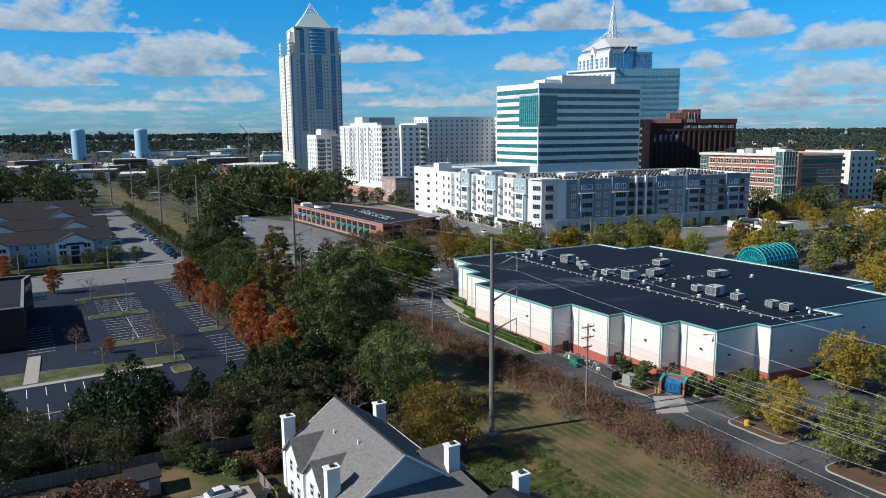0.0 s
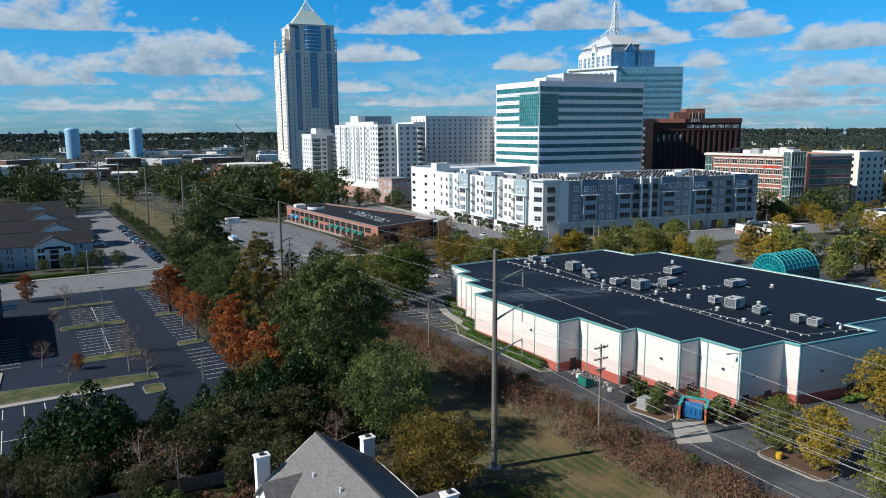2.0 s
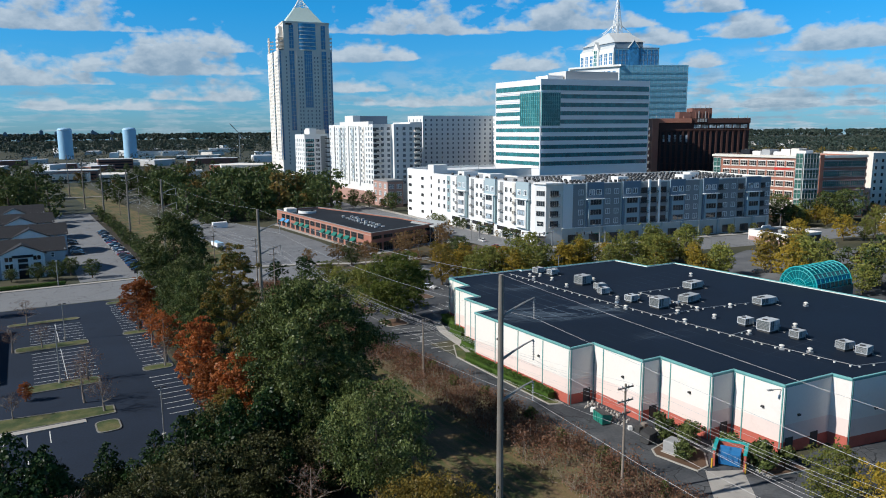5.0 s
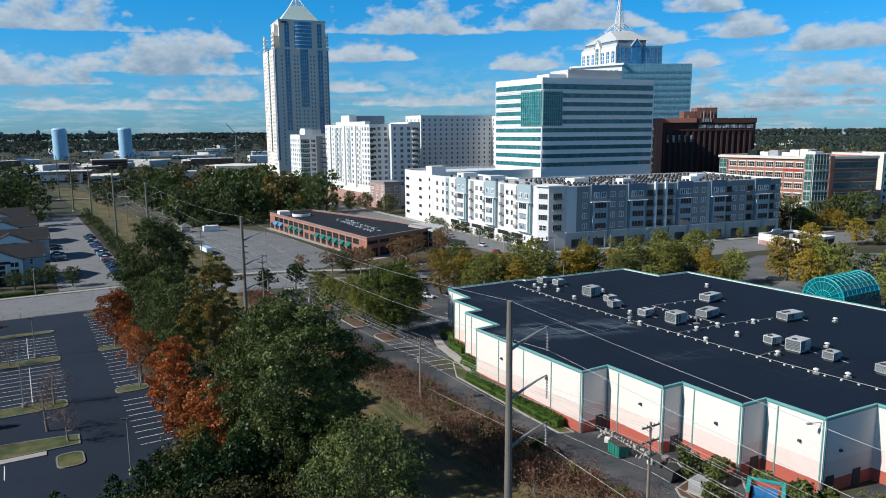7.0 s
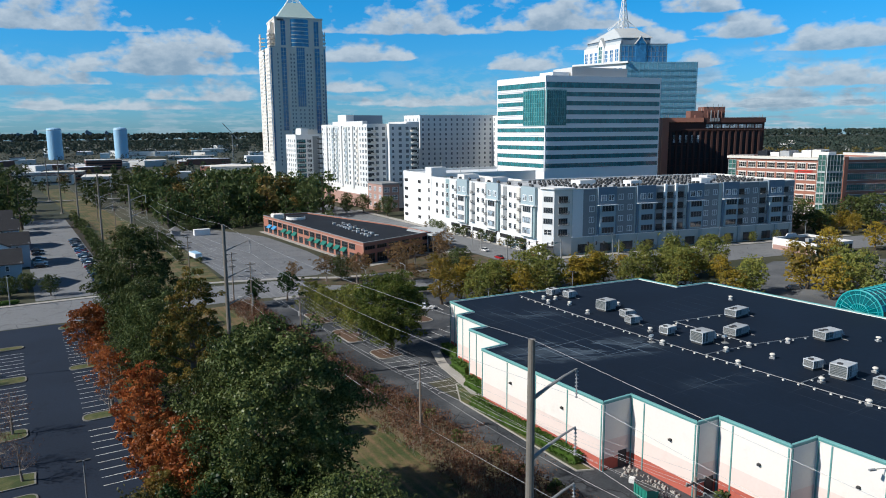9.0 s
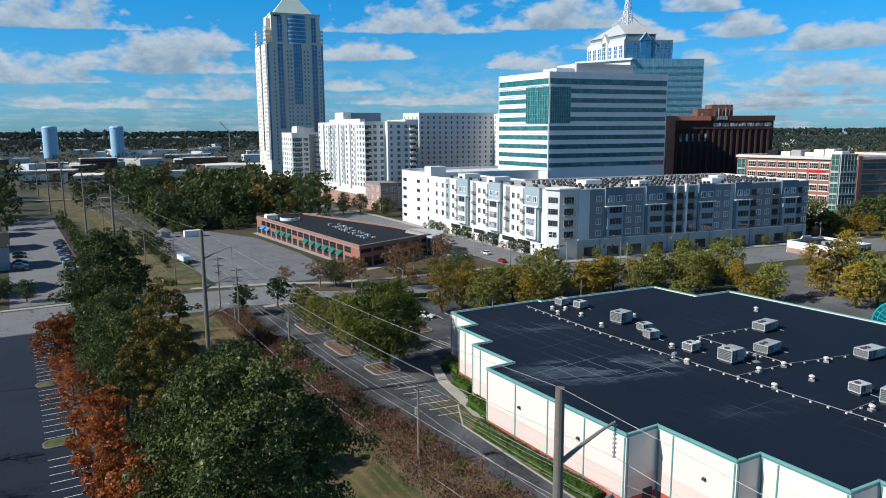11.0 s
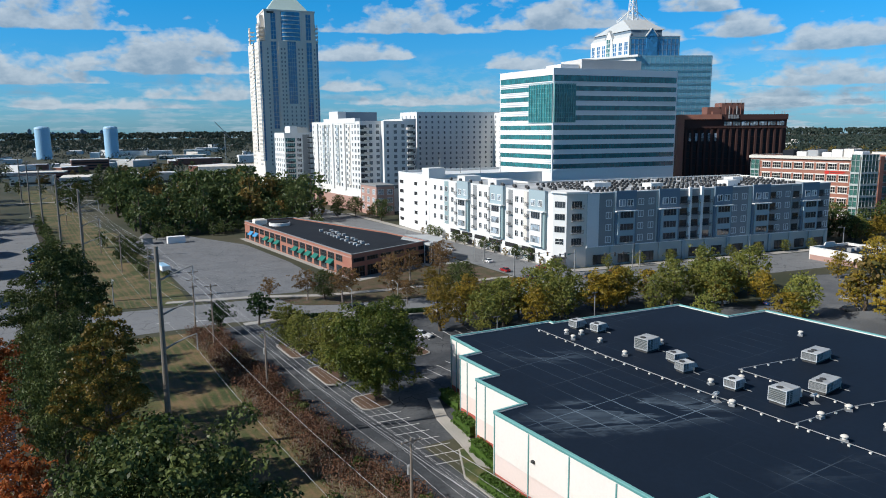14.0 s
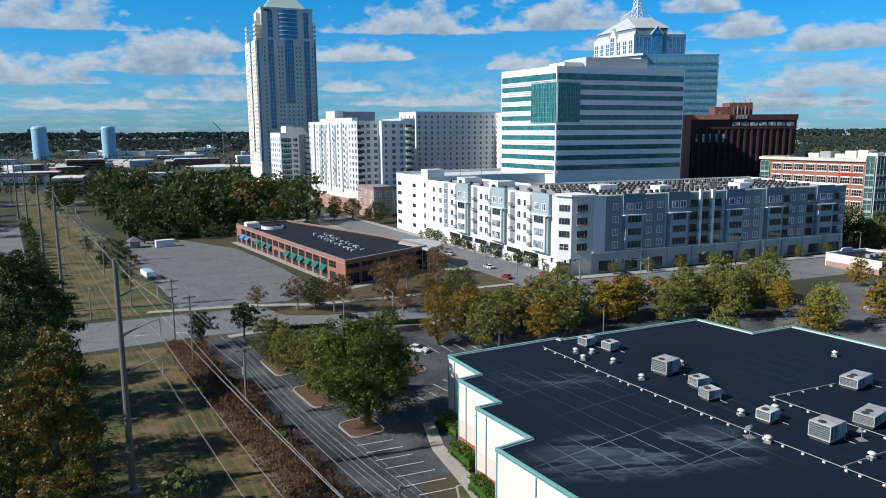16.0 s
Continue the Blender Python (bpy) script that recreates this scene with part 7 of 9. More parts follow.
def tree_kind(key, seed, h, r, leaf, count, size, shape="round", trunk=None, mat="bark", twigs=0):
    """Builds the two meshes of one kind of tree, to be shared by its trees."""
    rng = np.random.default_rng(seed)
    blobs = []
    if shape == "cone":
        for k in range(170):
            f = rng.random() ** 0.75
            z = h * (0.05 + 0.93 * f)
            rr = 1.12 * r * (1 - f) ** 0.62 * (0.86 + 0.16 * math.sin(z * 4.5 + 6.28 * rng.random() * 0.3))
            a = rng.random() * 6.28
            q = rng.uniform(0.62, 0.95)
            blobs.append((rr * q * math.cos(a), rr * q * math.sin(a), z - 0.25 * rr * q, max(0.32, rr * 0.26)))
        for k in range(7):
            blobs.append((0, 0, h * (0.1 + 0.11 * k), max(0.5, r * 0.55 * (1 - 0.11 * k))))
    else:
        low = {"round": 0.12, "oval": 0.08, "street": 0.3, "bush": 0.02, "wood": 0.03}[shape]
        mid, half = h * (1 + low) / 2, h * (1 - low) / 2
        if shape in ("bush", "wood"):
            for k in range(16 if shape == "bush" else 30):
                d = rng.normal(size=3)
                d /= np.linalg.norm(d)
                q = 0.5 + 0.5 * rng.random()
                blobs.append((d[0] * r * q * 0.8, d[1] * r * q * 0.8, mid + d[2] * half * (0.55 + 0.33 * q), r * (0.22 + 0.16 * rng.random())))
        else:
            # boughs spread over an uneven envelope, each one a spray of small tufts with gaps between
            nb, nt = {"round": (58, 9), "oval": (36, 8), "street": (18, 7)}[shape]
            for k in range(nb):
                dz = 1 - 2 * (k + 0.5) / nb
                an = 2.39996 * k + rng.normal() * 0.35
                fl = math.sqrt(1 - dz * dz)
                belly = 1.0 - (0.42 if shape == "oval" else 0.15) * max(0.0, dz) - 0.2 * max(0.0, -dz)
                q = 0.62 + 0.32 * rng.random()
                br = r * rng.uniform(0.2, 0.33)
                c = (fl * math.cos(an) * r * q * belly, fl * math.sin(an) * r * q * belly, mid + dz * half * (0.78 + 0.16 * rng.random()))
                for j in range(nt):
                    o = rng.normal(size=3) * br * 0.58
                    blobs.append((c[0] + o[0], c[1] + o[1], c[2] + 0.7 * o[2], br * rng.uniform(0.28, 0.5)))
            for k in range(5):
                blobs.append((rng.normal() * r * 0.12, rng.normal() * r * 0.12, mid + half * (k - 2) * 0.3, r * 0.3))
        blobs.append((0, 0, h * 0.55, r * 0.45))
    crown = leaf_cloud(rng, blobs, count, size, 0.5, 0.66) if shape in ("round", "oval", "street", "cone") else leaf_cloud(rng, blobs, count, size)
    crown.materials.append(M[leaf])
    tr = limbs(rng, h, trunk or h * 0.28, r * 0.8, 0.028 * h if shape != "bush" else 0.02 * h, 9 if shape in ("round", "oval") else (2 if shape == "wood" else 6), mat, twigs)
    TREES[key] = (crown, tr)


LABEL = {}


def plant(key, x, y, k=1.0, turn=0.0, z=0.0, flat=1.0, label="", name="tree", group="trees"):
    t = thing(name, (x, y, z), turn, label or LABEL.get(key, "leafy broad tree with dull green leaves"), "shrub" if name in ("shrub", "hedge") else "tree", group)
    t.scale = (k * flat, k * flat, k)
    crown, tr = TREES[key]
    part("crown", crown, None, t)
    part("trunk", tr, None, t)
    return t


for s_ in range(3):
    tree_kind("oak%d" % s_, 10 + s_, 20, 9.2, "leaf_oak", 6500, 0.31)
    tree_kind("oakn%d" % s_, 14 + s_, 20, 9.2, "leaf_oak", 24000, 0.185)
    tree_kind("lime%d" % s_, 20 + s_, 11, 4.4, "leaf_lime", 3400, 0.215, "oval")
    tree_kind("gold%d" % s_, 30 + s_, 9, 3.6, "leaf_gold", 3200, 0.19, "oval")
    tree_kind("yellow%d" % s_, 40 + s_, 16, 5.2, "leaf_yellow", 6500, 0.2, "oval")
    tree_kind("red%d" % s_, 50 + s_, 13, 4.3, "leaf_red", 6500, 0.195, "oval")
    tree_kind("dark%d" % s_, 60 + s_, 11, 4.4, "leaf_dark", 5600, 0.19, "cone")
    tree_kind("brown%d" % s_, 70 + s_, 3.0, 2.0, "leaf_brown", 900, 0.17, "bush", 0.4, "bark_pale", 5)
    tree_kind("bush%d" % s_, 80 + s_, 3.2, 2.0, "leaf_oak", 1100, 0.2, "bush", 0.4)
    tree_kind("far%d" % s_, 90 + s_, 14, 5.4, "leaf_wood", 400, 0.62, "wood")
    tree_kind("farg%d" % s_, 95 + s_, 13, 4.8, "leaf_amber", 380, 0.62, "wood")
    tree_kind("limef%d" % s_, 23 + s_, 11, 4.8, "leaf_lime", 2100, 0.275, "oval")
    tree_kind("goldf%d" % s_, 33 + s_, 10, 4.4, "leaf_gold", 2000, 0.26, "oval")
    tree_kind("oakf%d" % s_, 17 + s_, 20, 9.2, "leaf_oak", 2200, 0.54)
    tree_kind("bare%d" % s_, 100 + s_, 7, 3.2, "leaf_brown", 520, 0.1, "street", 1.6, "bark_pale", 11)
    tree_kind("tan%d" % s_, 120 + s_, 7, 3.4, "leaf_rust", 1500, 0.16, "street", 1.6, "bark_pale", 4)
tree_kind("redthin", 57, 12, 4.0, "leaf_red", 2600, 0.17, "street", 3.2, "bark_pale", 6)
for s_ in range(2):
    tree_kind("scrub%d" % s_, 130 + s_, 9, 4.4, "leaf_scrub", 5200, 0.15, "round", 1.2, "bark_pale", 3)
tree_kind("bronze", 44, 11.5, 7.0, "leaf_bronze", 20000, 0.15)
tree_kind("big_oak", 5, 26.5, 9.0, "leaf_oak", 60000, 0.165)
tree_kind("tall_oak", 8, 27, 8.2, "leaf_oak", 42000, 0.18)
tree_kind("turning", 9, 25, 5.4, "leaf_turning", 30000, 0.15, "oval")
tree_kind("round_oak", 6, 16.4, 7.5, "leaf_olive", 40000, 0.165)
tree_kind("pine", 7, 8, 3.4, "leaf_dark", 2600, 0.2, "street", 2.4)
LABEL.update({"oak%d" % i: "tall broad oak with dull green leaves" for i in range(3)})
LABEL.update({"scrub%d" % i: "untidy scrub tree with olive brown leaves" for i in range(2)})
LABEL.update({"lime%d" % i: "street tree with yellow-green leaves" for i in range(3)})
for s_ in range(2):
    tree_kind("limen%d" % s_, 26 + s_, 11, 4.9, "leaf_lime", 7000, 0.17, "oval")
    tree_kind("golden%d" % s_, 36 + s_, 9, 4.2, "leaf_gold", 6000, 0.15, "oval")
LABEL.update({"limen%d" % i: "feathery car park tree with yellow-green leaves" for i in range(2)})
LABEL.update({"golden%d" % i: "feathery car park tree with golden leaves" for i in range(2)})
LABEL.update({"limef%d" % i: "car park tree with yellow-green leaves" for i in range(3)})
LABEL.update({"goldf%d" % i: "car park tree with golden autumn leaves" for i in range(3)})
LABEL.update({"gold%d" % i: "small tree with golden autumn leaves" for i in range(3)})
LABEL.update({"yellow%d" % i: "upright tree with olive and yellow leaves" for i in range(3)})
LABEL.update({"red%d" % i: "maple with russet red autumn leaves" for i in range(3)})
LABEL.update({"dark%d" % i: "dense dark green evergreen conifer tree" for i in range(3)})
LABEL.update({"bare%d" % i: "nearly bare tree with pale twigs" for i in range(3)})
LABEL.update({"far%d" % i: "green woodland tree in the middle distance" for i in range(3)})
LABEL.update({"farg%d" % i: "yellowing woodland tree in the middle distance" for i in range(3)})



def thicket(name, rows, label, category):
    """Many plants that nobody could count, joined: rows of kind, x, y, scale, turn, spread."""
    vs, fs, ms, mats, base = [], [], [], [], 0
    for key, x, y, k, turn, wide in rows:
        c, s = math.cos(turn), math.sin(turn)
        for me in TREES[key]:
            nv, npoly = len(me.vertices), len(me.polygons)
            co = np.empty(nv * 3, np.float32)
            me.vertices.foreach_get("co", co)
            co = co.reshape(-1, 3) * np.array([k * wide, k * wide, k])
            vs.append(np.stack([co[:, 0] * c - co[:, 1] * s + x, co[:, 0] * s + co[:, 1] * c + y, co[:, 2]], 1))
            m = me.materials[0]
            if m not in mats:
                mats.append(m)
            fs += [tuple(base + i for i in p.vertices) for p in me.polygons]
            ms += [mats.index(m)] * npoly
            base += nv
    me = bpy.data.meshes.new(name)
    me.from_pydata(np.concatenate(vs), [], fs)
    for m in mats:
        me.materials.append(m)
    me.polygons.foreach_set("material_index", ms)
    return solo(name, me, None, label, category, kind="stuff")


random.seed(11)
AVENUE_TREES = [("yellow0", 121.8, 199.3, 0.66), ("yellow1", 132, 203, 0.62), ("lime0", 136.2, 195, 0.95), ("lime0", 147, 197, 0.95), ("lime1", 156, 201, 1.0), ("gold1", 163, 194, 1.0), ("gold0", 170, 193, 1.05), ("lime2", 183, 187, 1.05),
    ("gold2", 141, 189, 0.95), ("lime0", 128, 192, 0.8), ("lime2", 150, 191, 0.8), ("lime1", 176, 186, 0.8), ("lime0", 190, 180, 0.9), ("lime2", 199, 190, 1.05), ("lime1", 210, 184, 1.1), ("gold2", 204, 176, 0.9)]
BROWN_TREES = [(98.5, 248.5, 0.9), (107, 243, 1.2), (114, 235.8, 1.3), (126.5, 231.2, 1.25), (133, 246, 1.4), (142, 250, 1.3), (152, 250, 1.2), (128, 226, 0.9), (120, 245, 1.0), (160, 262, 1.3), (170.5, 290, 0.9)]
# corridor beside the power lines
plant("big_oak", 49.4, 112.5, 1.0, 20, label="huge broad oak with dull green leaves")
plant("oakn2", 47.0, 123.0, 1.08, 150, flat=0.62)
plant("oakn0", 46.4, 108.8, 0.72, 75, flat=0.8)
plant("tall_oak", 47.4, 201, 0.99, 40, label="tall dark green oak with dense leaves")
plant("turning", 50.0, 157.5, 0.98, 10, label="tall tree turning from green to amber")
plant("turning", 50.6, 141.0, 0.64, 100, flat=1.3, label="tree turning from green to amber")
plant("red0", 40.0, 143.4, 1.12, 0, flat=0.9)
plant("red1", 41.8, 124.5, 1.04, 60, flat=1.15)
plant("turning", 37.4, 116.5, 0.44, 10, flat=1.45, label="bushy tree turning from olive to orange")
plant("red2", 37.8, 196.4, 0.98, 0)
plant("red1", 39.4, 134.0, 0.74, 250)
plant("redthin", 38.4, 167.0, 0.9, 100, label="thin-crowned maple with russet leaves")
plant("redthin", 38.0, 181.0, 0.75, 10, label="thin-crowned maple with russet leaves")
plant("oakn1", 50.6, 95.5, 0.77, 0, flat=0.92)
plant("oakn1", 46.2, 180.0, 0.95, 200, flat=0.75)
plant("oakn2", 45.4, 168.0, 0.9, 290, flat=0.7)
plant("oakn0", 46.0, 216.0, 0.8, 120, flat=0.8)
plant("bronze", 48.6, 80.2, 0.88, 30, label="bushy tree with golden brown leaves")


def grove(*rows):
    """Plants trees near their given places, each a little turned and scaled."""
    for key, x, y, k in rows:
        plant(key, x + random.uniform(-.5, .5), y + random.uniform(-.5, .5), k * random.uniform(0.93, 1.07), random.uniform(0, 360))


grove(("red1", 41, 212, 0.62), ("scrub0", 36.0, 114.5, 1.15), ("dark0", 43.5, 106, 1.08), ("dark1", 38, 112, 1.00))
grove(("dark2", 33, 110, 0.95), ("dark0", 28, 112, 0.82), ("dark1", 22.5, 110, 0.93), ("dark2", 10, 109.5, 1.09), ("dark0", 5.5, 112, 0.78), ("dark1", -5, 112, 0.93), ("dark2", 48, 103, 1.04), ("dark1", 15.5, 113, 0.83),
                     ("scrub1", 0.5, 105, 0.84), ("scrub0", -9, 104, 1.00), ("scrub0", 20, 104.5, 0.84), ("scrub1", 31, 104, 1.00), ("scrub0", 38.5, 103, 1.10), ("scrub1", 26, 103, 0.95), ("scrub0", 35.0, 98.5, 0.75), ("scrub0", -16, 108, 1.20), ("dark1", 32.5, 116, 0.82), ("dark0", 36.5, 118, 0.69), ("scrub1", 12, 104.5, 0.80), ("scrub0", 6, 103, 0.80), ("scrub0", -3, 101.8, 0.80), ("scrub1", 25, 101.5, 0.72))
for x, y, k in ((18, 103, 1.0), (12, 102, 0.9), (24, 99.6, 0.8), (3, 101.8, 0.8), (25, 146, 0.9), (22.5, 152, 1.1), (24, 164, 1.0), (8, 163, 0.8), (12, 150, 0.7), (12, 191, 0.9), (17.5, 191.5, 0.8), (37.8, 165, 0.8), (37, 194, 0.9), (15, 214.5, 0.9), (42, 96, 1.1)):
    plant("bare%d" % random.randrange(3), x, y, k, random.uniform(0, 360))
for x, y, k in BROWN_TREES:
    plant("tan%d" % random.randrange(3), x, y, k, random.uniform(0, 360), label="thin-leaved brown street tree")
for key, x, y, k in (("oak1", 111, 240.5, 0.42), ("yellow1", 137, 229, 0.52), ("oak2", 146, 228.5, 0.45), ("oak0", 118, 214, 0.3), ("yellow2", 133, 216, 0.6), ("oak1", 143, 222, 0.36), ("oakf2", 197, 410, 0.5), ("farg1", 199, 396, 0.5), ("oakf0", 198.5, 383, 0.55), ("oakf1", 186, 408, 0.4), ("farg0", 184, 425, 0.5), ("oakf2", 200, 440, 0.42), ("farg2", 200, 462, 0.5)):
    plant(key, x, y, k, random.uniform(0, 360))
plant("red2", 14, 158, 0.28, 0, label="small red-leaved ornamental tree")
plant("red1", 6.5, 242 - 14, 0.62, 0)
plant("red0", -6, 262, 0.6, 0)
for x, y, k in ((71.0, 369, 0.5), (72.7, 331, 0.52), (73.4, 338, 0.4), (76.0, 322, 0.3), (76.6, 315, 0.26), (77.0, 308, 0.26)):
    plant("far%d" % random.randrange(3), x, y, k, random.uniform(0, 360), name="shrub", label="large dark shrub at the lot's edge", group="lot shrubs")
# round tree and lane islands
plant("round_oak", 91.5, 169.2, 1.0, 0, label="broad dense tree with dull green leaves")
plant("pine", 79.6, 224.0, 0.95, 40, label="small dark pine with open crown")
plant("pine", 88.6, 225.6, 1.0, 130, label="small dark pine with open crown")
for x, y, k in ((88.4, 205.4, 0.88), (89.4, 200.4, 0.8), (89.6, 188.6, 1.02), (90.6, 182.6, 1.08)):
    plant("limen%d" % random.randrange(2), x, y, k, random.uniform(0, 360))
# along the avenue behind the store
for k in range(15):
    plant(("limef%d" if k % 3 else "goldf%d") % (k % 3), 127 + 6.2 * k + random.uniform(-2, 2), 201.5 - 0.85 * k * 1.1 + random.uniform(-4, 3), random.uniform(0.75, 1.0), 60 * k)
for key, x, y, k in AVENUE_TREES:
    plant(key, x, y, k * random.uniform(1.08, 1.25), random.uniform(0, 360))
random.seed(52)
for k in range(78):
    x, y = random.uniform(168, 380), random.uniform(84, 192)
    if y > 206 - (x - 190) * 0.17 or (x < 178 and y < 150):
        continue
    plant(random.choice(("limef0", "goldf2", "limef2", "goldf0", "limef1", "goldf1", "farg1")), x, y, random.uniform(0.8, 1.2), random.uniform(0, 360))
for k in range(36):
    x = random.uniform(316, 480)
    y = random.uniform(214, 240) - (x - 316) * 0.17
    plant(random.choice(("limef0", "goldf2", "limef2", "oakf1", "farg1", "far2")), x, y, random.uniform(0.4, 0.62) if k % 6 == 3 else random.uniform(0.6, 0.95), random.uniform(0, 360), label="street tree in autumn leaf before the offices")
# car park trees beside the service lane
for key, x, y, k in (("limen0", 96.2, 65.4, 0.78), ("golden0", 96.0, 58.9, 1.0), ("limen1", 93.4, 47.8, 0.95), ("golden1", 121.5, 64.0, 1.2), ("limen1", 126.5, 59.0, 0.9), ("limen0", 102.5, 45.0, 0.9), ("golden1", 98, 38, 1.1), ("limen0", 112, 40, 0.9), ("limen1", 134, 52, 0.95)):
    plant(key, x, y, k, random.uniform(0, 360))
# street trees before the apartments
for k in range(13):
    plant("farg%d" % (k % 3) if k % 3 == 0 else "oakf%d" % (k % 3), 190.2 + 0.035 * (k * 7) , 248 + k * 7.0, 0.24, 40 * k, label="small dark street tree in the pavement", group="street trees")
for k in range(8):
    plant("limef%d" % (k % 3), 205 + 12.5 * k, 232.6 - 2.15 * k, 0.42, 50 * k, label="small street tree in the pavement", group="street trees")
# the wild edge north of the house
for key, x, y, k in (("dark1", 11.5, 107.5, 0.93), ("dark0", 7.5, 110.5, 0.89), ("dark2", 15, 109.8, 0.85), ("dark1", 30, 108.5, 0.74), ("dark0", 35.5, 108, 0.81), ("dark2", 41, 100.5, 0.74), ("dark2", 24.5, 107, 0.74), ("scrub0", -2, 107, 0.90), ("scrub0", 22, 100, 0.84), ("scrub1", 31, 99.5, 0.8), ("scrub1", 9, 99.5, 0.68), ("scrub0", 16.5, 96.5, 0.60), ("scrub0", 34, 93.5, 0.68), ("scrub1", 28.5, 95.5, 0.60)):
    plant(key, x, y, k, 77 * x)
for key, x, y, k in (("dark0", 30, 106.6, 1.1), ("dark1", 35.5, 106, 1.2), ("dark2", 40, 107, 1.2), ("dark1", 45.5, 108.5, 1.25), ("dark0", 12.6, 106.2, 1.3), ("dark2", 15.6, 104.8, 1.1), ("dark1", 49, 107, 1.2)):
    plant(key, x, y, k, 50 * x)
plant("scrub0", 38.5, 103.5, 1.0, 200)
plant("dark1", 42.0, 109.5, 1.15, 200)
plant("scrub1", 45.5, 102, 0.9, 100)
plant("bare1", 17.1, 98.2, 1.35, 30)
plant("bare2", 21.0, 96.4, 1.1, 130)
# woodland behind the lot
random.seed(5)


def stand(n, kinds, x0, x1, y0, y1, k0, k1, skip=None):
    out = []
    while len(out) < n:
        x, y = random.uniform(x0, x1), random.uniform(y0, y1)
        if skip and skip(x, y):
            n -= 1
            continue
        out.append((random.choice(kinds), x, y, random.uniform(k0, k1), random.uniform(0, 6.28), 1.0))
    return out


GREEN, MIXED = ("far0", "far1", "far2"), ("far0", "far1", "far2", "far0", "far1", "far2", "far0", "far1", "far2", "farg0", "farg1")
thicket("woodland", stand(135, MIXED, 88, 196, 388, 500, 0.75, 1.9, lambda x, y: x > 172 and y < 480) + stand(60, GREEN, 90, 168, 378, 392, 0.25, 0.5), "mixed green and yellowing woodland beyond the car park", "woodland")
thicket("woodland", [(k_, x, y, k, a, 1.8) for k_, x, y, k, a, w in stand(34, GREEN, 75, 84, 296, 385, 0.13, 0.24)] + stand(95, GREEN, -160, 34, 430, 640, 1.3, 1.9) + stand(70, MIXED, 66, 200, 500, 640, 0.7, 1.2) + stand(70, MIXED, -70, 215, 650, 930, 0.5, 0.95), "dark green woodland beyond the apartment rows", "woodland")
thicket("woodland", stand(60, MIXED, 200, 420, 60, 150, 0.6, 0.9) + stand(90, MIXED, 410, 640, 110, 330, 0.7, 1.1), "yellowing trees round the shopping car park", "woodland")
for k in range(26):
    plant(random.choice(("far0", "far1", "far2")), 52.4 + random.uniform(0, 1.4), 268 + k * 7.2, random.uniform(0.36, 0.5), random.uniform(0, 360), name="shrub", label="rounded dark hedge shrub", group="hedge shrubs")

# brown overgrown hedge between grass and lane
random.seed(21)


def carpet(name, area, n, r0, r1, leaves, size, leaf, label, category, twigs=0, seed=1, lump=0.0, edge_at=None):
    """A low tangled mass of leaves over an area of the ground, with bare twigs standing out of it."""
    rng = np.random.default_rng(seed)
    x0, x1, y0, y1 = area
    blobs = []
    for k in range(n):
        y = rng.uniform(y0, y1)
        xe = x1 if not edge_at else float(np.interp(y, *edge_at))
        x = rng.uniform(x0, xe)
        wave = math.sin(x * 0.9 + 1.3 * math.sin(y * 0.31)) * math.sin(y * 0.55 + x * 0.4) + 0.6 * math.sin(y * 1.3 - x * 1.1)
        edge = min(1.0, 0.35 + min(x - x0, xe - x) / 2.0)
        r = rng.uniform(r0, r1) * (1.0 + lump * wave) * (edge if lump else 1.0)
        blobs.append((x, y, r * (0.45 + 0.35 * bool(lump)), r))
    me = leaf_cloud(rng, blobs, leaves, size)
    me.materials.append(M[leaf])
    t = solo(name, me, None, label, category, kind="stuff")
    if twigs:
        s = Shape()
        for k in range(twigs):
            b = blobs[k % len(blobs)]
            p = Vector((b[0] + rng.normal() * 0.5, b[1] + rng.normal() * 0.5, 0.05))
            q = p + Vector((rng.normal() * 0.5, rng.normal() * 0.5, b[3] * rng.uniform(1.0, 1.9)))
            s.tube(p, q, 0.03, 0.008, 3)
        part("stems", s, M["bark_pale"], t, kind="stuff")
    return t


carpet("overgrown_hedge", (72.4, 85.0, 18, 227), 1700, 0.75, 1.75, 78000, 0.135, "leaf_brown", "tangled strip of brown leafless and dry shrubs", "shrubs", 3800, 3, 0.5, ((50, 90, 126, 150, 170), (83.2, 84.0, 82.6, 80.4, 79.6)))
for k in range(26):
    plant("bush%d" % random.randrange(3), float(np.interp(40 + 7 * k, (50, 90, 126, 150, 170), (82.2, 83.0, 81.6, 79.4, 78.6))) + random.uniform(-2.2, 0.5), 40 + 7 * k + random.random() * 4, random.uniform(0.5, 0.8), random.uniform(0, 360), name="shrub", label="low green shrub by the lane", group="green shrubs")
carpet("weeds", (46, 61, 46, 77), 500, 0.3, 0.75, 28000, 0.1, "leaf_weed", "tall green weeds beside the house", "weeds", 0, 4)
carpet("undergrowth", (-24, 57, 99.5, 118.5), 420, 0.8, 2.0, 22000, 0.21, "leaf_oak", "dark green undergrowth below the trees", "undergrowth", 300, 5)
carpet("undergrowth", (41.5, 56.5, 118, 230), 380, 0.8, 2.0, 18000, 0.21, "leaf_oak", "dark green undergrowth below the trees", "undergrowth", 300, 6)
carpet("grass_tufts", (57.5, 72, -10, 228), 2600, 0.06, 0.14, 18000, 0.05, "leaf_weed", "uneven tufts of grass below the power lines", "grass", 0, 8)
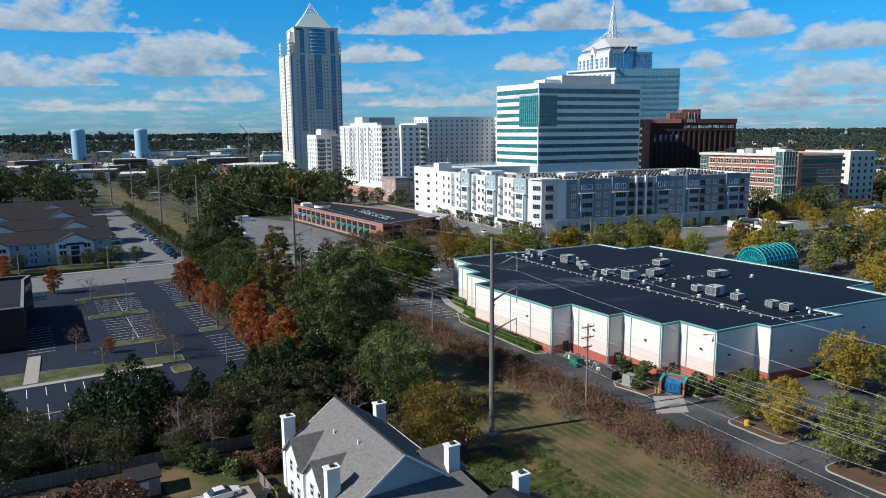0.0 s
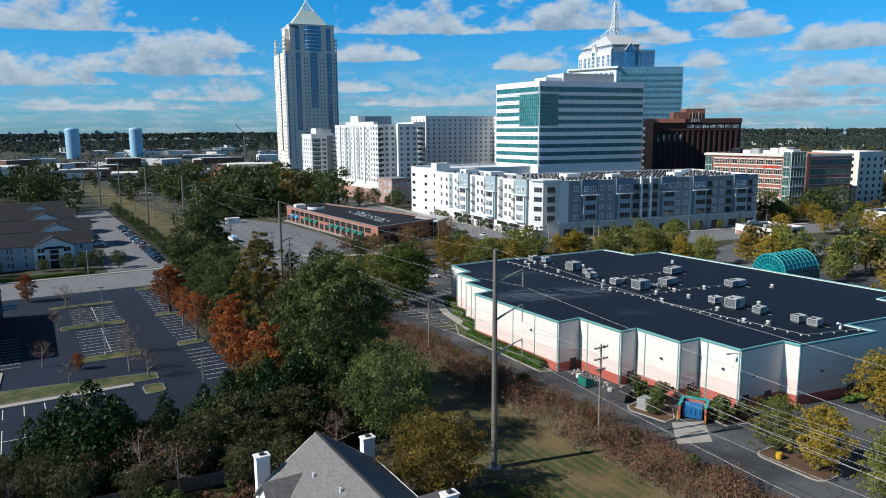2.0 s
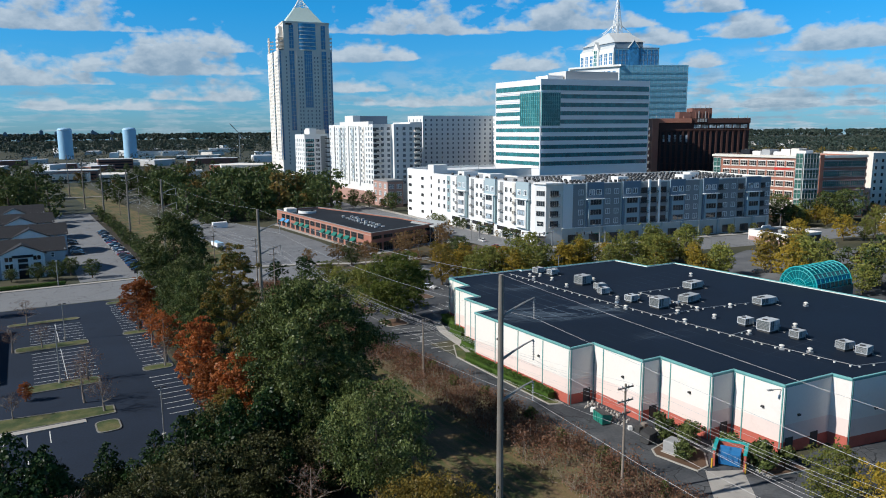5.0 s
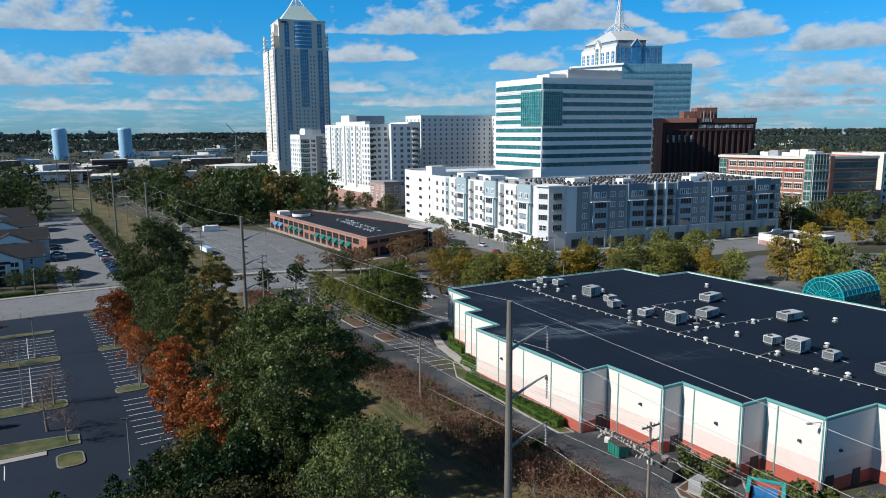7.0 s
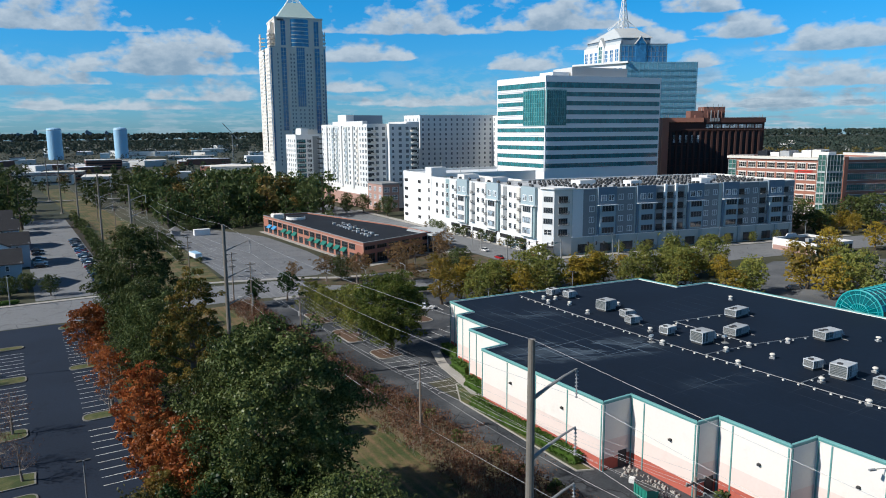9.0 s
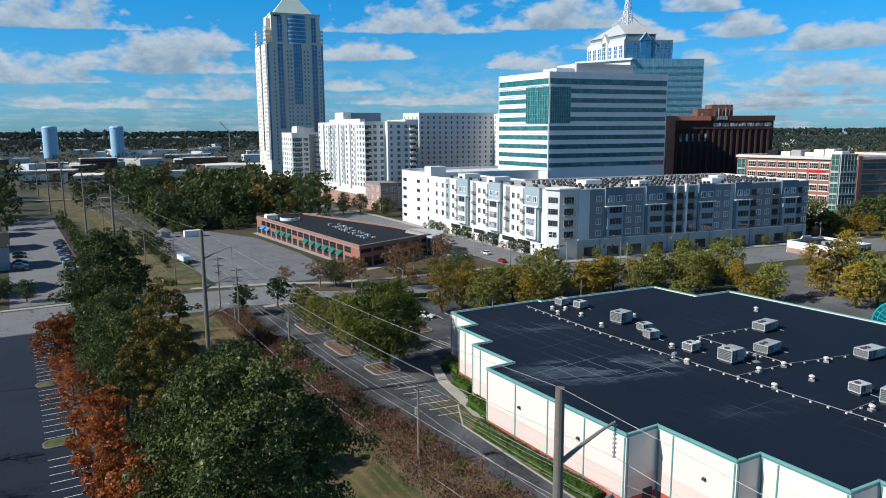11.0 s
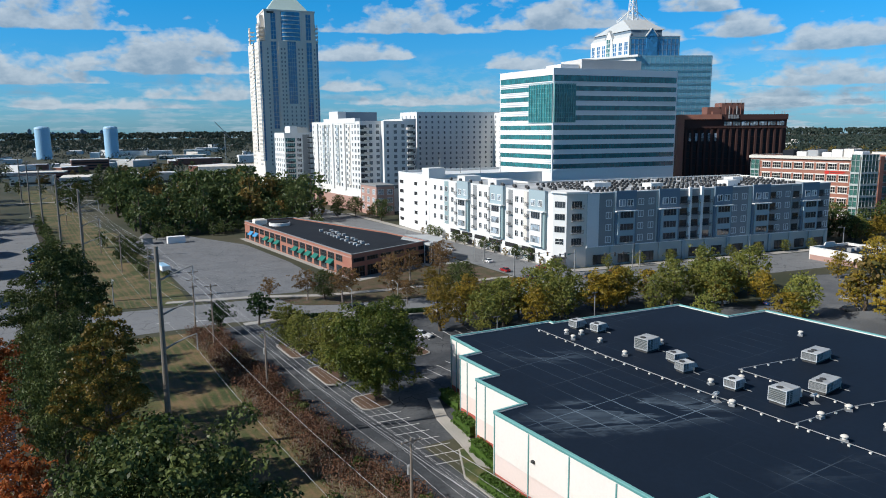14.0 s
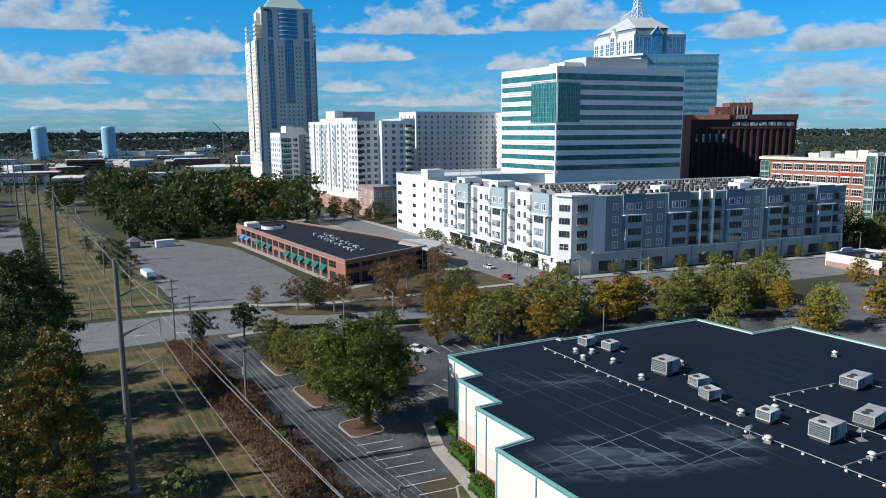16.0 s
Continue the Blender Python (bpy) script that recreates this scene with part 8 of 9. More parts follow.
for x, y, k in ((94.8, 90.2, 1.0), (96.6, 87.0, 0.9), (98.4, 76.6, 1.0), (100.4, 78.0, 0.8), (102.4, 75.5, 0.7), (92.2, 84.4, 0.75), (99.0, 82.5, 0.8)):
    plant("bush%d" % random.randrange(3), x, y, k * 1.2, random.uniform(0, 360), name="shrub", label="trimmed dark shrub beside the store", group="store shrubs")


def hedge(a, b, w, h, label, leaf="leaf_hedge"):
    """A clipped hedge: leaves over a box-shaped body."""
    a, b = Vector(a), Vector(b)
    ln = (b - a).length
    t = thing("hedge", (*a, 0.1), math.degrees(math.atan2(b.y - a.y, b.x - a.x)), label, "hedge", "clipped hedges")
    rng = np.random.default_rng(int(ln * 100))
    blobs = [(x, y, z, 0.42) for x in np.arange(0.3, ln, 0.5) for y in (-w / 2 + 0.3, 0, w / 2 - 0.3) for z in (0.35, h - 0.4)]
    me = leaf_cloud(rng, blobs, int(ln * w * 150), 0.17, 0.5)
    me.materials.append(M[leaf])
    part("foliage", me, None, t)
    part("core", Shape().box(0.15, -w / 2 + 0.25, 0, ln - 0.15, w / 2 - 0.25, h - 0.35), M[leaf], t)


hedge((90.4, 110.8), (90.0, 136.2), 1.8, 1.7, "long clipped green hedge along the store wall")
hedge((93.8, 138.0), (94.6, 145.0), 1.8, 2.0, "clipped green hedge at the store corner")
hedge((97.0, 148.6), (97.6, 154.5), 1.8, 2.0, "clipped green hedge at the store corner")
hedge((100.6, 157.5), (101.2, 164.0), 1.8, 2.0, "clipped green hedge at the store corner")
hedge((93, 229.0), (108, 222.6), 1.1, 1.2, "low dark clipped hedge along the avenue", "leaf_dark")
hedge((112, 221.4), (128, 214.8), 1.1, 1.2, "low dark clipped hedge along the avenue", "leaf_dark")
hedge((136, 212.6), (186, 205.2), 1.1, 1.2, "low dark clipped hedge along the avenue", "leaf_dark")
hedge((122, 70.6), (130, 69.2), 1.2, 1.0, "low clipped hedge by the store's side wall")

# ---------------------------------------------------------------- power lines


def steel_pole(x, y, h, arms=True):
    t = thing("power_pole", (x, y, 0), 0, "tall weathered steel power pole with upswept arms", "power pole", "steel poles")
    part("shaft", Shape().lathe([(0.44, 0), (0.27, h)], 12), M["pole_steel"], t)
    part("footing", Shape().lathe([(0.95, -0.1), (0.95, 0.35), (0.7, 0.4)], 14), M["concrete"], t)
    for z in (h - 4.6, h - 9.4, h - 14.2):
        p = [Vector((0.3 + 4.2 * s, 0, z + 2.0 * s - 0.5 * s * s)) for s in (0, 0.35, 0.7, 1.0)]
        arm = Shape()
        for a, b, r in zip(p, p[1:], (0.16, 0.13, 0.1)):
            arm.tube(a, b, r, r - 0.03, 6)
        part("arm", arm, M["steel"], t, "upswept steel arm")
        ins = Shape()
        e = p[-1]
        for k in range(8):
            ins.lathe([(0.04, e.z - 0.3 * (k + 1)), (0.15, e.z - 0.3 * (k + 1) + 0.08), (0.05, e.z - 0.3 * (k + 1) + 0.16), (0.04, e.z - 0.3 * k)], 8, (e.x, e.y))
        part("insulator", ins, M["hvac"], t, "pale string of disc insulators", kind="stuff")
    return t


STEEL = [(60, -60, 30), (59.2, 82.2, 30.2), (58.0, 166.5, 29.6), (57.0, 272, 30), (55.8, 347, 30), (53.2, 420, 30), (50.5, 500, 30), (48, 590, 30)]
for s_ in STEEL:
    steel_pole(*s_)


def wood_pole(x, y, h, arms, turn=0):
    t = thing("utility_pole", (x, y, 0), turn, "weathered wooden utility pole with crossarms", "utility pole", "wooden poles")
    part("shaft", Shape().lathe([(0.2, 0), (0.13, h)], 10), M["wood"], t)
    for z, w in arms:
        part("crossarm", Shape().box(-w / 2, -0.08, z - 0.08, w / 2, 0.06, z + 0.08).tube((-w * 0.3, 0.05, z - 0.08), (0, 0.05, z - 0.7), 0.03, n=4).tube((w * 0.3, 0.05, z - 0.08), (0, 0.05, z - 0.7), 0.03, n=4), M["wood"], t)
        for sx in (-0.46, -0.2, 0.2, 0.46):
            part("insulator", Shape().lathe([(0.03, z + 0.08), (0.07, z + 0.14), (0.07, z + 0.26), (0.03, z + 0.3)], 8, (sx * w, 0)), M["hvac"], t)
    part("transformer", Shape().lathe([(0.28, h - 4.4), (0.28, h - 3.4), (0.1, h - 3.3)], 10, (0, 0.45)), M["hvac"], t) if h < 12 else None
    return t


WOOD = [(78.4, 30, 14.6), (77.2, 81.2, 14.8), (76.9, 131.0, 11.6), (76.6, 181.6, 11.6), (75.0, 211.5, 14.2), (74.9, 228.0, 14.3), (72, 268, 14), (70.5, 312, 14), (69, 356, 14), (67, 402, 14), (64, 450, 14)]
for x, y, h in WOOD:
    wood_pole(x, y, h, ((h - 0.5, 2.6), (h - 2.2, 2.6), (h - 3.8, 1.8)) if h > 12 else ((h - 0.4, 2.4),))


def span(pts, r=0.022, sag=0.02, label="thin overhead power cable", n=8):
    """A cable hung from point to point."""
    line = [Vector(pts[0])]
    for a, b in zip(pts, pts[1:]):
        a, b = Vector(a), Vector(b)
        ln = (b - a).length
        line += [a.lerp(b, k / n) - Vector((0, 0, sag * ln * 4 * (k / n) * (1 - k / n))) for k in range(1, n + 1)]
    t = Shape()
    for p in line:
        t.v += [(p.x - r, p.y, p.z), (p.x, p.y, p.z - r), (p.x + r, p.y, p.z), (p.x, p.y, p.z + r)]
    for i in range(len(line) - 1):
        t.f += [(4 * i + j, 4 * i + (j + 1) % 4, 4 * i + 4 + (j + 1) % 4, 4 * i + 4 + j) for j in range(4)]
    t.f += [(3, 2, 1, 0), tuple(4 * len(line) - 4 + j for j in range(4))]
    t.m = [0] * len(t.f)
    return solo("cable", t, M["wire"], label, "cable", "overhead cables")


for dz in (5.4, 10.2, 15.0):
    span([(x + 4.5, y, h - dz) for x, y, h in STEEL], 0.018, 0.018)
span([(x, y, h) for x, y, h in STEEL], 0.015, 0.014)
for dz, sx in ((0.2, -1.2), (0.2, -0.5), (0.2, 1.2), (1.9, -1.2), (1.9, 1.2), (3.5, 0.8)):
    span([(x + sx, y, h - dz if h > 12 else h - 0.1 - dz * 0.4) for x, y, h in WOOD], 0.014, 0.016)
for dz in (5.6,):
    span([(x + 0.15, y, h - dz if h > 12 else h - dz + 2) for x, y, h in WOOD], 0.02, 0.018, "black overhead communication cable hung between poles")

# ---------------------------------------------------------------- the white house


def shingle_roof(name, parent, a, b, c, d, mat, label="", course=0.24, thick=0.12):
    """A sloping roof plane from eave a-b up to ridge d-c, laid in overlapping shingle courses."""
    a, b, c, d = (Vector(p) for p in (a, b, c, d))
    n = max(2, int(((d - a).length) / course))
    nrm = (b - a).cross(d - a).normalized()
    if nrm.z < 0:
        nrm = -nrm
    s = Shape()
    prof = [(0.0, -thick)]
    for k in range(n):
        prof += [(k / n, 0.018), ((k + 1) / n, 0.0)]
    prof.append((1.0, -thick))
    m = len(prof)
    s.v = [tuple(a.lerp(d, f) + nrm * o) for f, o in prof] + [tuple(b.lerp(c, f) + nrm * o) for f, o in prof]
    s.f = [(i, m + i, m + (i + 1) % m, (i + 1) % m) for i in range(m)] + [tuple(range(m)), tuple(range(2 * m - 1, m - 1, -1))]
    s.m = [0] * len(s.f)
    return part(name, s, M[mat], parent, label)


def chimney(parent, x, y, h, w=0.75, d=1.1):
    c = part("chimney", Shape().box(x - w, y - d / 2, 0, x + w, y + d / 2, h), M["siding"], parent, "white boarded chimney")
    part("cap", Shape().box(x - w - 0.1, y - d / 2 - 0.1, h + 0.003, x + w + 0.1, y + d / 2 + 0.1, h + 0.22), M["white"], c)
    part("flue", Shape().box(x - 0.25, y - 0.25, h + 0.22, x + 0.25, y + 0.25, h + 0.5), M["grille"], c, "dark metal flue")
    return c


house = thing("house", (0, 0, 0), 0, "white-sided house with grey-brown shingle roof and tall chimneys", "house")
X0, X1, Y0, Y1, XR, ZE, ZR = 27.6, 41.0, 63.0, 82.0, 34.3, 6.1, 11.0
for q in ([(X0, Y0), (X0 + .3, Y0), (X0 + .3, Y1), (X0, Y1)], [(X1 - .3, Y0), (X1, Y0), (X1, Y1), (X1 - .3, Y1)]):
    part("wall", Shape().prism(q, 0, ZE), M["siding"], house)
for y in (Y0, Y1 - 0.3):
    part("gable_wall", Shape().hull([(X0 + .3, y, 0), (X1 - .3, y, 0), (X1 - .3, y + .3, 0), (X0 + .3, y + .3, 0)], [(X0 + .3, y, ZE), (X1 - .3, y, ZE), (X1 - .3, y + .3, ZE), (X0 + .3, y + .3, ZE)]), M["siding_blue"], house)
    part("gable_wall", Shape().hull([(X0 + .3, y, ZE), (X1 - .3, y, ZE), (X1 - .3, y + .3, ZE), (X0 + .3, y + .3, ZE)], [(XR - .2, y, ZR - .3), (XR + .2, y, ZR - .3), (XR + .2, y + .3, ZR - .3), (XR - .2, y + .3, ZR - .3)]), M["siding_blue"], house, "blue-grey boarded gable")
shingle_roof("roof_plane", house, (X0 - 0.6, Y0 - 0.5, ZE - 0.35), (X0 - 0.6, Y1 + 0.5, ZE - 0.35), (XR, Y1 + 0.5, ZR), (XR, Y0 - 0.5, ZR), "shingle", "grey-brown shingle slope")
shingle_roof("roof_plane", house, (X1 + 0.6, Y1 + 0.5, ZE - 0.35), (X1 + 0.6, Y0 - 0.5, ZE - 0.35), (XR, Y0 - 0.5, ZR), (XR, Y1 + 0.5, ZR), "shingle", "grey-brown shingle slope")
part("ridge_cap", Shape().hull([(XR - .22, Y0 - .5, ZR - .06), (XR + .22, Y0 - .5, ZR - .06), (XR + .22, Y1 + .5, ZR - .06), (XR - .22, Y1 + .5, ZR - .06)], [(XR - .05, Y0 - .5, ZR + .1), (XR + .05, Y0 - .5, ZR + .1), (XR + .05, Y1 + .5, ZR + .1), (XR - .05, Y1 + .5, ZR + .1)]), M["shingle_dark"], house)
for sx, xe in ((-1, X0 - 0.62), (1, X1 + 0.62)):
    for y in (Y0 - 0.55, Y1 + 0.5):
        part("bargeboard", Shape().hull([(xe, y, ZE - .6), (XR, y, ZR - .3), (XR, y + .06, ZR - .3), (xe, y + .06, ZE - .6)][::sx], [(xe, y, ZE - .3), (XR, y, ZR + .02), (XR, y + .06, ZR + .02), (xe, y + .06, ZE - .3)][::sx]), M["white"], house, "white bargeboard")
    part("gutter", Shape().box(min(xe, xe + sx * .12), Y0 - .5, ZE - .5, max(xe, xe + sx * .12), Y1 + .5, ZE - .34), M["white"], house, "white gutter")
for yc, zz in ((78.2, 8.4), (71.0, 8.4)):
    g = part("cross_gable", Shape().hull([(26.9, yc - 3.1, 0), (31, yc - 3.1, 0), (31, yc + 3.1, 0), (26.9, yc + 3.1, 0)], [(26.9, yc - 3.1, 5.9), (31, yc - 3.1, 5.9), (31, yc + 3.1, 5.9), (26.9, yc + 3.1, 5.9)]).hull([(26.9, yc - 3.1, 5.9), (31, yc - 3.1, 5.9), (31, yc + 3.1, 5.9), (26.9, yc + 3.1, 5.9)], [(26.9, yc - .1, zz), (31, yc - .1, zz), (31, yc + .1, zz), (26.9, yc + .1, zz)]), M["siding"], house, "white boarded cross gable")
    shingle_roof("gable_slope", g, (26.4, yc - 3.5, 5.6), (31.5, yc - 3.5, 5.6), (31.5, yc, zz + .25), (26.4, yc, zz + .25), "shingle")
    shingle_roof("gable_slope", g, (31.5, yc + 3.5, 5.6), (26.4, yc + 3.5, 5.6), (26.4, yc, zz + .25), (31.5, yc, zz + .25), "shingle")
    for dy in (-1.5, 0.9):
        for z in (4.6, 1.9):
            wv = piece("window", window_mesh(1.0, 1.6, 1, 2), g, Matrix(((0, -1, 0, 26.9), (-1, 0, 0, yc + dy), (0, 0, 1, z), (0, 0, 0, 1))))
chimney(house, 27.9, 83.0, 9.3)
chimney(house, 27.4, 66.8, 9.3)
chimney(house, 41.2, 64.2, 9.6)
chimney(house, 41.0, 83.2, 8.3)
# lower hipped roof before the south gable, and the east dormer
shingle_roof("porch_roof", house, (29.5, 57.5, 4.4), (43.4, 57.0, 4.4), (41.6, 62.9, 7.0), (29.4, 62.9, 7.0), "shingle", "lower shingle roof below the gable")
part("porch_wall", Shape().box(30.2, 58.0, 0, 42.4, 62.9, 4.3), M["siding"], house)
shingle_roof("gable_slope", house, (43.0, 69.5, 6.4), (38.5, 69.5, 6.4), (38.0, 66.6, 8.9), (41.8, 66.6, 8.9), "shingle")
shingle_roof("gable_slope", house, (38.5, 63.8, 6.4), (43.0, 63.8, 6.4), (41.8, 66.6, 8.9), (38.0, 66.6, 8.9), "shingle")
part("cross_gable", Shape().box(38, 64.2, 0, 42.2, 69.1, 6.3), M["siding"], house)
shingle_roof("porch_roof", house, (24.0, 63.0, 3.2), (24.0, 70.0, 3.2), (27.4, 70.0, 4.6), (27.4, 63.0, 4.6), "shingle", "low shingle porch roof")
part("porch_wall", Shape().box(24.5, 63.4, 0, 27.3, 69.6, 3.1), M["siding"], house)
for x, y in ((31.4, 76), (32.2, 70.5)):
    part("roof_vent", Shape().lathe([(0.12, ZE + (x - X0) * 0.73), (0.12, ZE + (x - X0) * 0.73 + 0.55)], 8, (x, y)), M["white"], house, "small white vent pipe")
# the neighbouring house, only its roof and chimney in view
nb = thing("house", (0, 0, 0), 0, "neighbouring house with grey shingle roof and white chimney", "house")
part("wall", Shape().box(36, 44, 0, 48, 56, 5), M["siding"], nb)
shingle_roof("roof_plane", nb, (35.2, 43.2, 4.8), (35.2, 57.0, 4.8), (42, 55, 8.4), (42, 45, 8.4), "shingle_dark")
shingle_roof("roof_plane", nb, (48.8, 57.0, 4.8), (48.8, 43.2, 4.8), (42, 45, 8.4), (42, 55, 8.4), "shingle_dark")
shingle_roof("roof_plane", nb, (35.2, 57.0, 4.8), (48.8, 57.0, 4.8), (42.02, 55, 8.4), (41.98, 55, 8.4), "shingle_dark")
chimney(nb, 44.6, 55.4, 8.9)

# ---------------------------------------------------------------- yard


def board_fence(a, b, h=1.9):
    a, b = Vector(a), Vector(b)
    ln = (b - a).length
    t = thing("fence", (*a, 0), math.degrees(math.atan2(b.y - a.y, b.x - a.x)), "weathered grey wooden board fence", "fence", "yard fences")
    board = Shape().box(0, -0.012, 0.05, 0.28, 0.012, h, bevel=0.008).mesh("board", [M["fence"]])
    for k in range(int(ln / 0.3)):
        piece("board", board, t, pose(0.3 * k, 0, 0))
    for z in (0.4, h - 0.35):
        part("rail", Shape().box(0, 0.014, z, ln, 0.07, z + 0.09), M["fence"], t)
    for k in range(int(ln / 2.4) + 1):
        part("post", Shape().box(2.4 * k - 0.05, 0.07, 0, 2.4 * k + 0.05, 0.17, h + 0.05), M["fence"], t)


board_fence((-14, 99.6), (4.9, 98.7))
board_fence((4.9, 98.7), (19.4, 97.8))
board_fence((19.4, 97.8), (33, 96.4))
board_fence((24.8, 78.5), (24.5, 86.5), 1.7)
slab("pavement", [(-30, 74), (23, 74), (23, 85.6), (14, 86.4), (-30, 86.4)], 0.07, M["concrete"], "pale concrete driveway before the houses", "driveway")
slab("lawn", [(13.8, 86.6), (24.2, 85.8), (30, 95.8), (12.8, 97)], 0.07, M["lawn"], "small back-yard lawn behind the house", "lawn")
t = thing("shed", (11.0, 91.0, 0.05), 0, "grey wooden garden shed with flat roof", "shed")
part("wall", Shape().box(-1.9, -1.6, 0, 1.9, 1.6, 2.3), M["fence"], t)
part("roof", Shape().hull([(-2.1, -1.8, 2.3), (2.1, -1.8, 2.3), (2.1, 1.8, 2.3), (-2.1, 1.8, 2.3)], [(-2.1, -1.8, 2.5), (2.1, -1.8, 2.5), (2.1, 1.8, 2.8), (-2.1, 1.8, 2.8)]), M["shingle_dark"], t)
part("door", Shape().box(-0.5, -1.65, 0.1, 0.5, -1.6, 2.0), M["siding"], t)
for x, y, key, k in ((22, 89, "bush0", 0.9), (26, 88, "brown0", 0.9), (28, 90, "brown1", 1.0), (31, 88.5, "brown2", 1.1), (20, 92, "bush1", 1.0), (18, 93.5, "bush2", 1.1), (15.8, 80, "bush1", 0.7), (24, 90.5, "brown1", 0.9), (27, 93, "bush0", 0.7), (3.3, 90.5, "brown0", 1.1), (5.5, 88.6, "brown1", 1.3), (8.0, 88.0, "brown2", 1.2), (9.6, 87.2, "brown1", 1.1), (1.0, 88.6, "brown2", 1.2), (-3, 89, "bush0", 1.0), (25, 80, "bush2", 0.6)):
    plant(key, x, y, k, x * 40, name="shrub", label="garden shrub in the yard", group="garden shrubs")

# ---------------------------------------------------------------- cars


def section(x, w0, z0, w1, z1):
    return [(x, -w0, z0), (x, w0, z0), (x, w1, z1), (x, -w1, z1)]


def car(paint, label, tall=0.0):
    """A saloon (or a taller car): lofted body, glasshouse, roof, wheels with rims, lamps."""
    t = thing("car", (0, 0, 0), 0, label, "car", "parked cars")
    s = Shape()
    prof = [(-2.25, 0.76, 0.35, 0.70, 0.72 + tall * .6), (-2.1, 0.86, 0.25, 0.80, 0.86 + tall * .6), (-1.2, 0.90, 0.2, 0.86, 0.93 + tall * .3), (0.6, 0.90, 0.2, 0.86, 0.92 + tall * .2), (1.3, 0.89, 0.2, 0.83, 0.84 + tall * .2), (2.1, 0.82, 0.25, 0.72, 0.70 + tall * .2), (2.28, 0.7, 0.35, 0.62, 0.58 + tall * .2)]
    s.loft([section(*p) for p in prof])
    part("body", s, M["car_" + paint], t)
    r = 1.42 + tall
    g = Shape()
    cab = [(-1.75 - tall * .4, 0.76, 0.86 + tall * .4, 0.70, 0.9 + tall * .4), (-1.1 - tall * .5, 0.80, 0.88, 0.62, r - 0.06), (0.15, 0.80, 0.88, 0.62, r - 0.05), (1.05, 0.78, 0.84, 0.70, 0.9)]
    g.loft([section(*p) for p in cab])
    part("glasshouse", g, M["glass_dark"], t, "dark tinted windows")
    part("roof_panel", Shape().hull([(-1.15 - tall * .5, -0.6, r - 0.055), (0.2, -0.6, r - 0.045), (0.2, 0.6, r - 0.045), (-1.15 - tall * .5, 0.6, r - 0.055)], [(-1.05 - tall * .5, -0.5, r), (0.1, -0.5, r), (0.1, 0.5, r), (-1.05 - tall * .5, 0.5, r)]), M["car_" + paint], t)
    for sx in (-1.38, 1.4):
        for sy in (-1, 1):
            w = part("wheel", Shape().tube((sx, sy * 0.68, 0.32), (sx, sy * 0.9, 0.32), 0.32, n=14), M["rubber"], t)
            part("rim", Shape().tube((sx, sy * 0.9, 0.32), (sx, sy * 0.915, 0.32), 0.2, n=10), M["steel"], w)
    for sy in (-0.5, 0.5):
        part("headlight", Shape().box(2.15, sy - 0.16, 0.5, 2.31, sy + 0.16, 0.62), M["white"], t)
        part("tail_light", Shape().box(-2.3, sy - 0.18, 0.62, -2.15, sy + 0.18, 0.76), M["redbase"], t)
    return t


CARS = {}


def park(paint, x, y, turn, tall=0.0, k=1.0):
    key = (paint, tall)
    m = pose(x, y, 0.03, 0, 0, turn)
    if key not in CARS:
        CARS[key] = car(paint, {"white": "white saloon car with dark windows", "black": "black car with dark windows", "silver": "silver car with dark windows", "red": "red car with dark windows", "blue": "dark blue car with dark windows", "grey": "grey car with dark windows"}[paint], tall)
        CARS[key].matrix_basis = m
    else:
        copy_thing(CARS[key], m)


park("white", 19.4, 84.3, 5)
park("black", 23.6, 80.5, 60)
park("white", 116.0, 197.5, -55)
park("red", 184.8, 215.5, -10)
park("red", 171.4, 231.0, 170, 0.25)
park("black", 209, 218.5, -10)
park("black", 219, 212.5, 170, 0.25)
park("white", 231, 214.5, -10)
park("silver", 160, 222.5, 170)
park("grey", 189.8, 224.2, -8, 0.25)
park("black", 205.5, 228.0, -8, 0.25)
park("black", 114.5, 228.6, -16)
park("white", 194.8, 181.6, -20, 0.25)
park("blue", 205.0, 173.6, -20)
park("grey", 215.4, 160.0, -20)
park("silver", 226, 166, 70, 0.25)
park("black", 233, 158, 70)
kerbed("traffic_island", rounded(202.6, 186.6, 208.6, 191.4, 2.0), "mulch", "mulched island with pale kerb beyond the store")
park("red", 186.5, 243.5, 80)
park("black", 203, 226.4, -10, 0.25)
park("red", 198, 223.2, -10)
park("silver", 181, 290, 92)
park("red", 174, 246, 85)
park("white", 178.5, 262, 85)
t = thing("barrel", (94.2, 63.6, 0.15), 0, "yellow plastic barrel on the kerbed island", "barrel")
part("body", Shape().lathe([(0.36, 0), (0.42, 0.2), (0.44, 0.5), (0.42, 0.8), (0.36, 0.95), (0.05, 0.96)], 14), M["yellow"], t)
park("black", 103.5, 52, 100)
park("silver", 110, 47, 100, 0.25)
park("black", 130, 60, 0)
random.seed(31)
paints = ["black", "silver", "blue", "grey", "black", "white", "black", "grey", "red"]
for k in range(26):
    park(random.choice(paints), 48.2 - 0.02 * k, 274 + 4.2 * k, random.uniform(-4, 4) + 180 * random.randrange(2), random.choice((0.0, 0.25)))
for k in range(5):
    park(random.choice(paints), 33.5, 318 + 9 * k + random.uniform(-2, 2), random.uniform(-4, 4), random.choice((0.0, 0.25)))
for k in range(20):
    x, y = random.uniform(200, 330), random.uniform(80, 170)
    park(random.choice(paints), round(x / 3) * 3, round(y / 14) * 14, 80 + random.uniform(-4, 4), random.choice((0.0, 0.25)))
park("white", 82.0, 334.5, 100, 0.25)
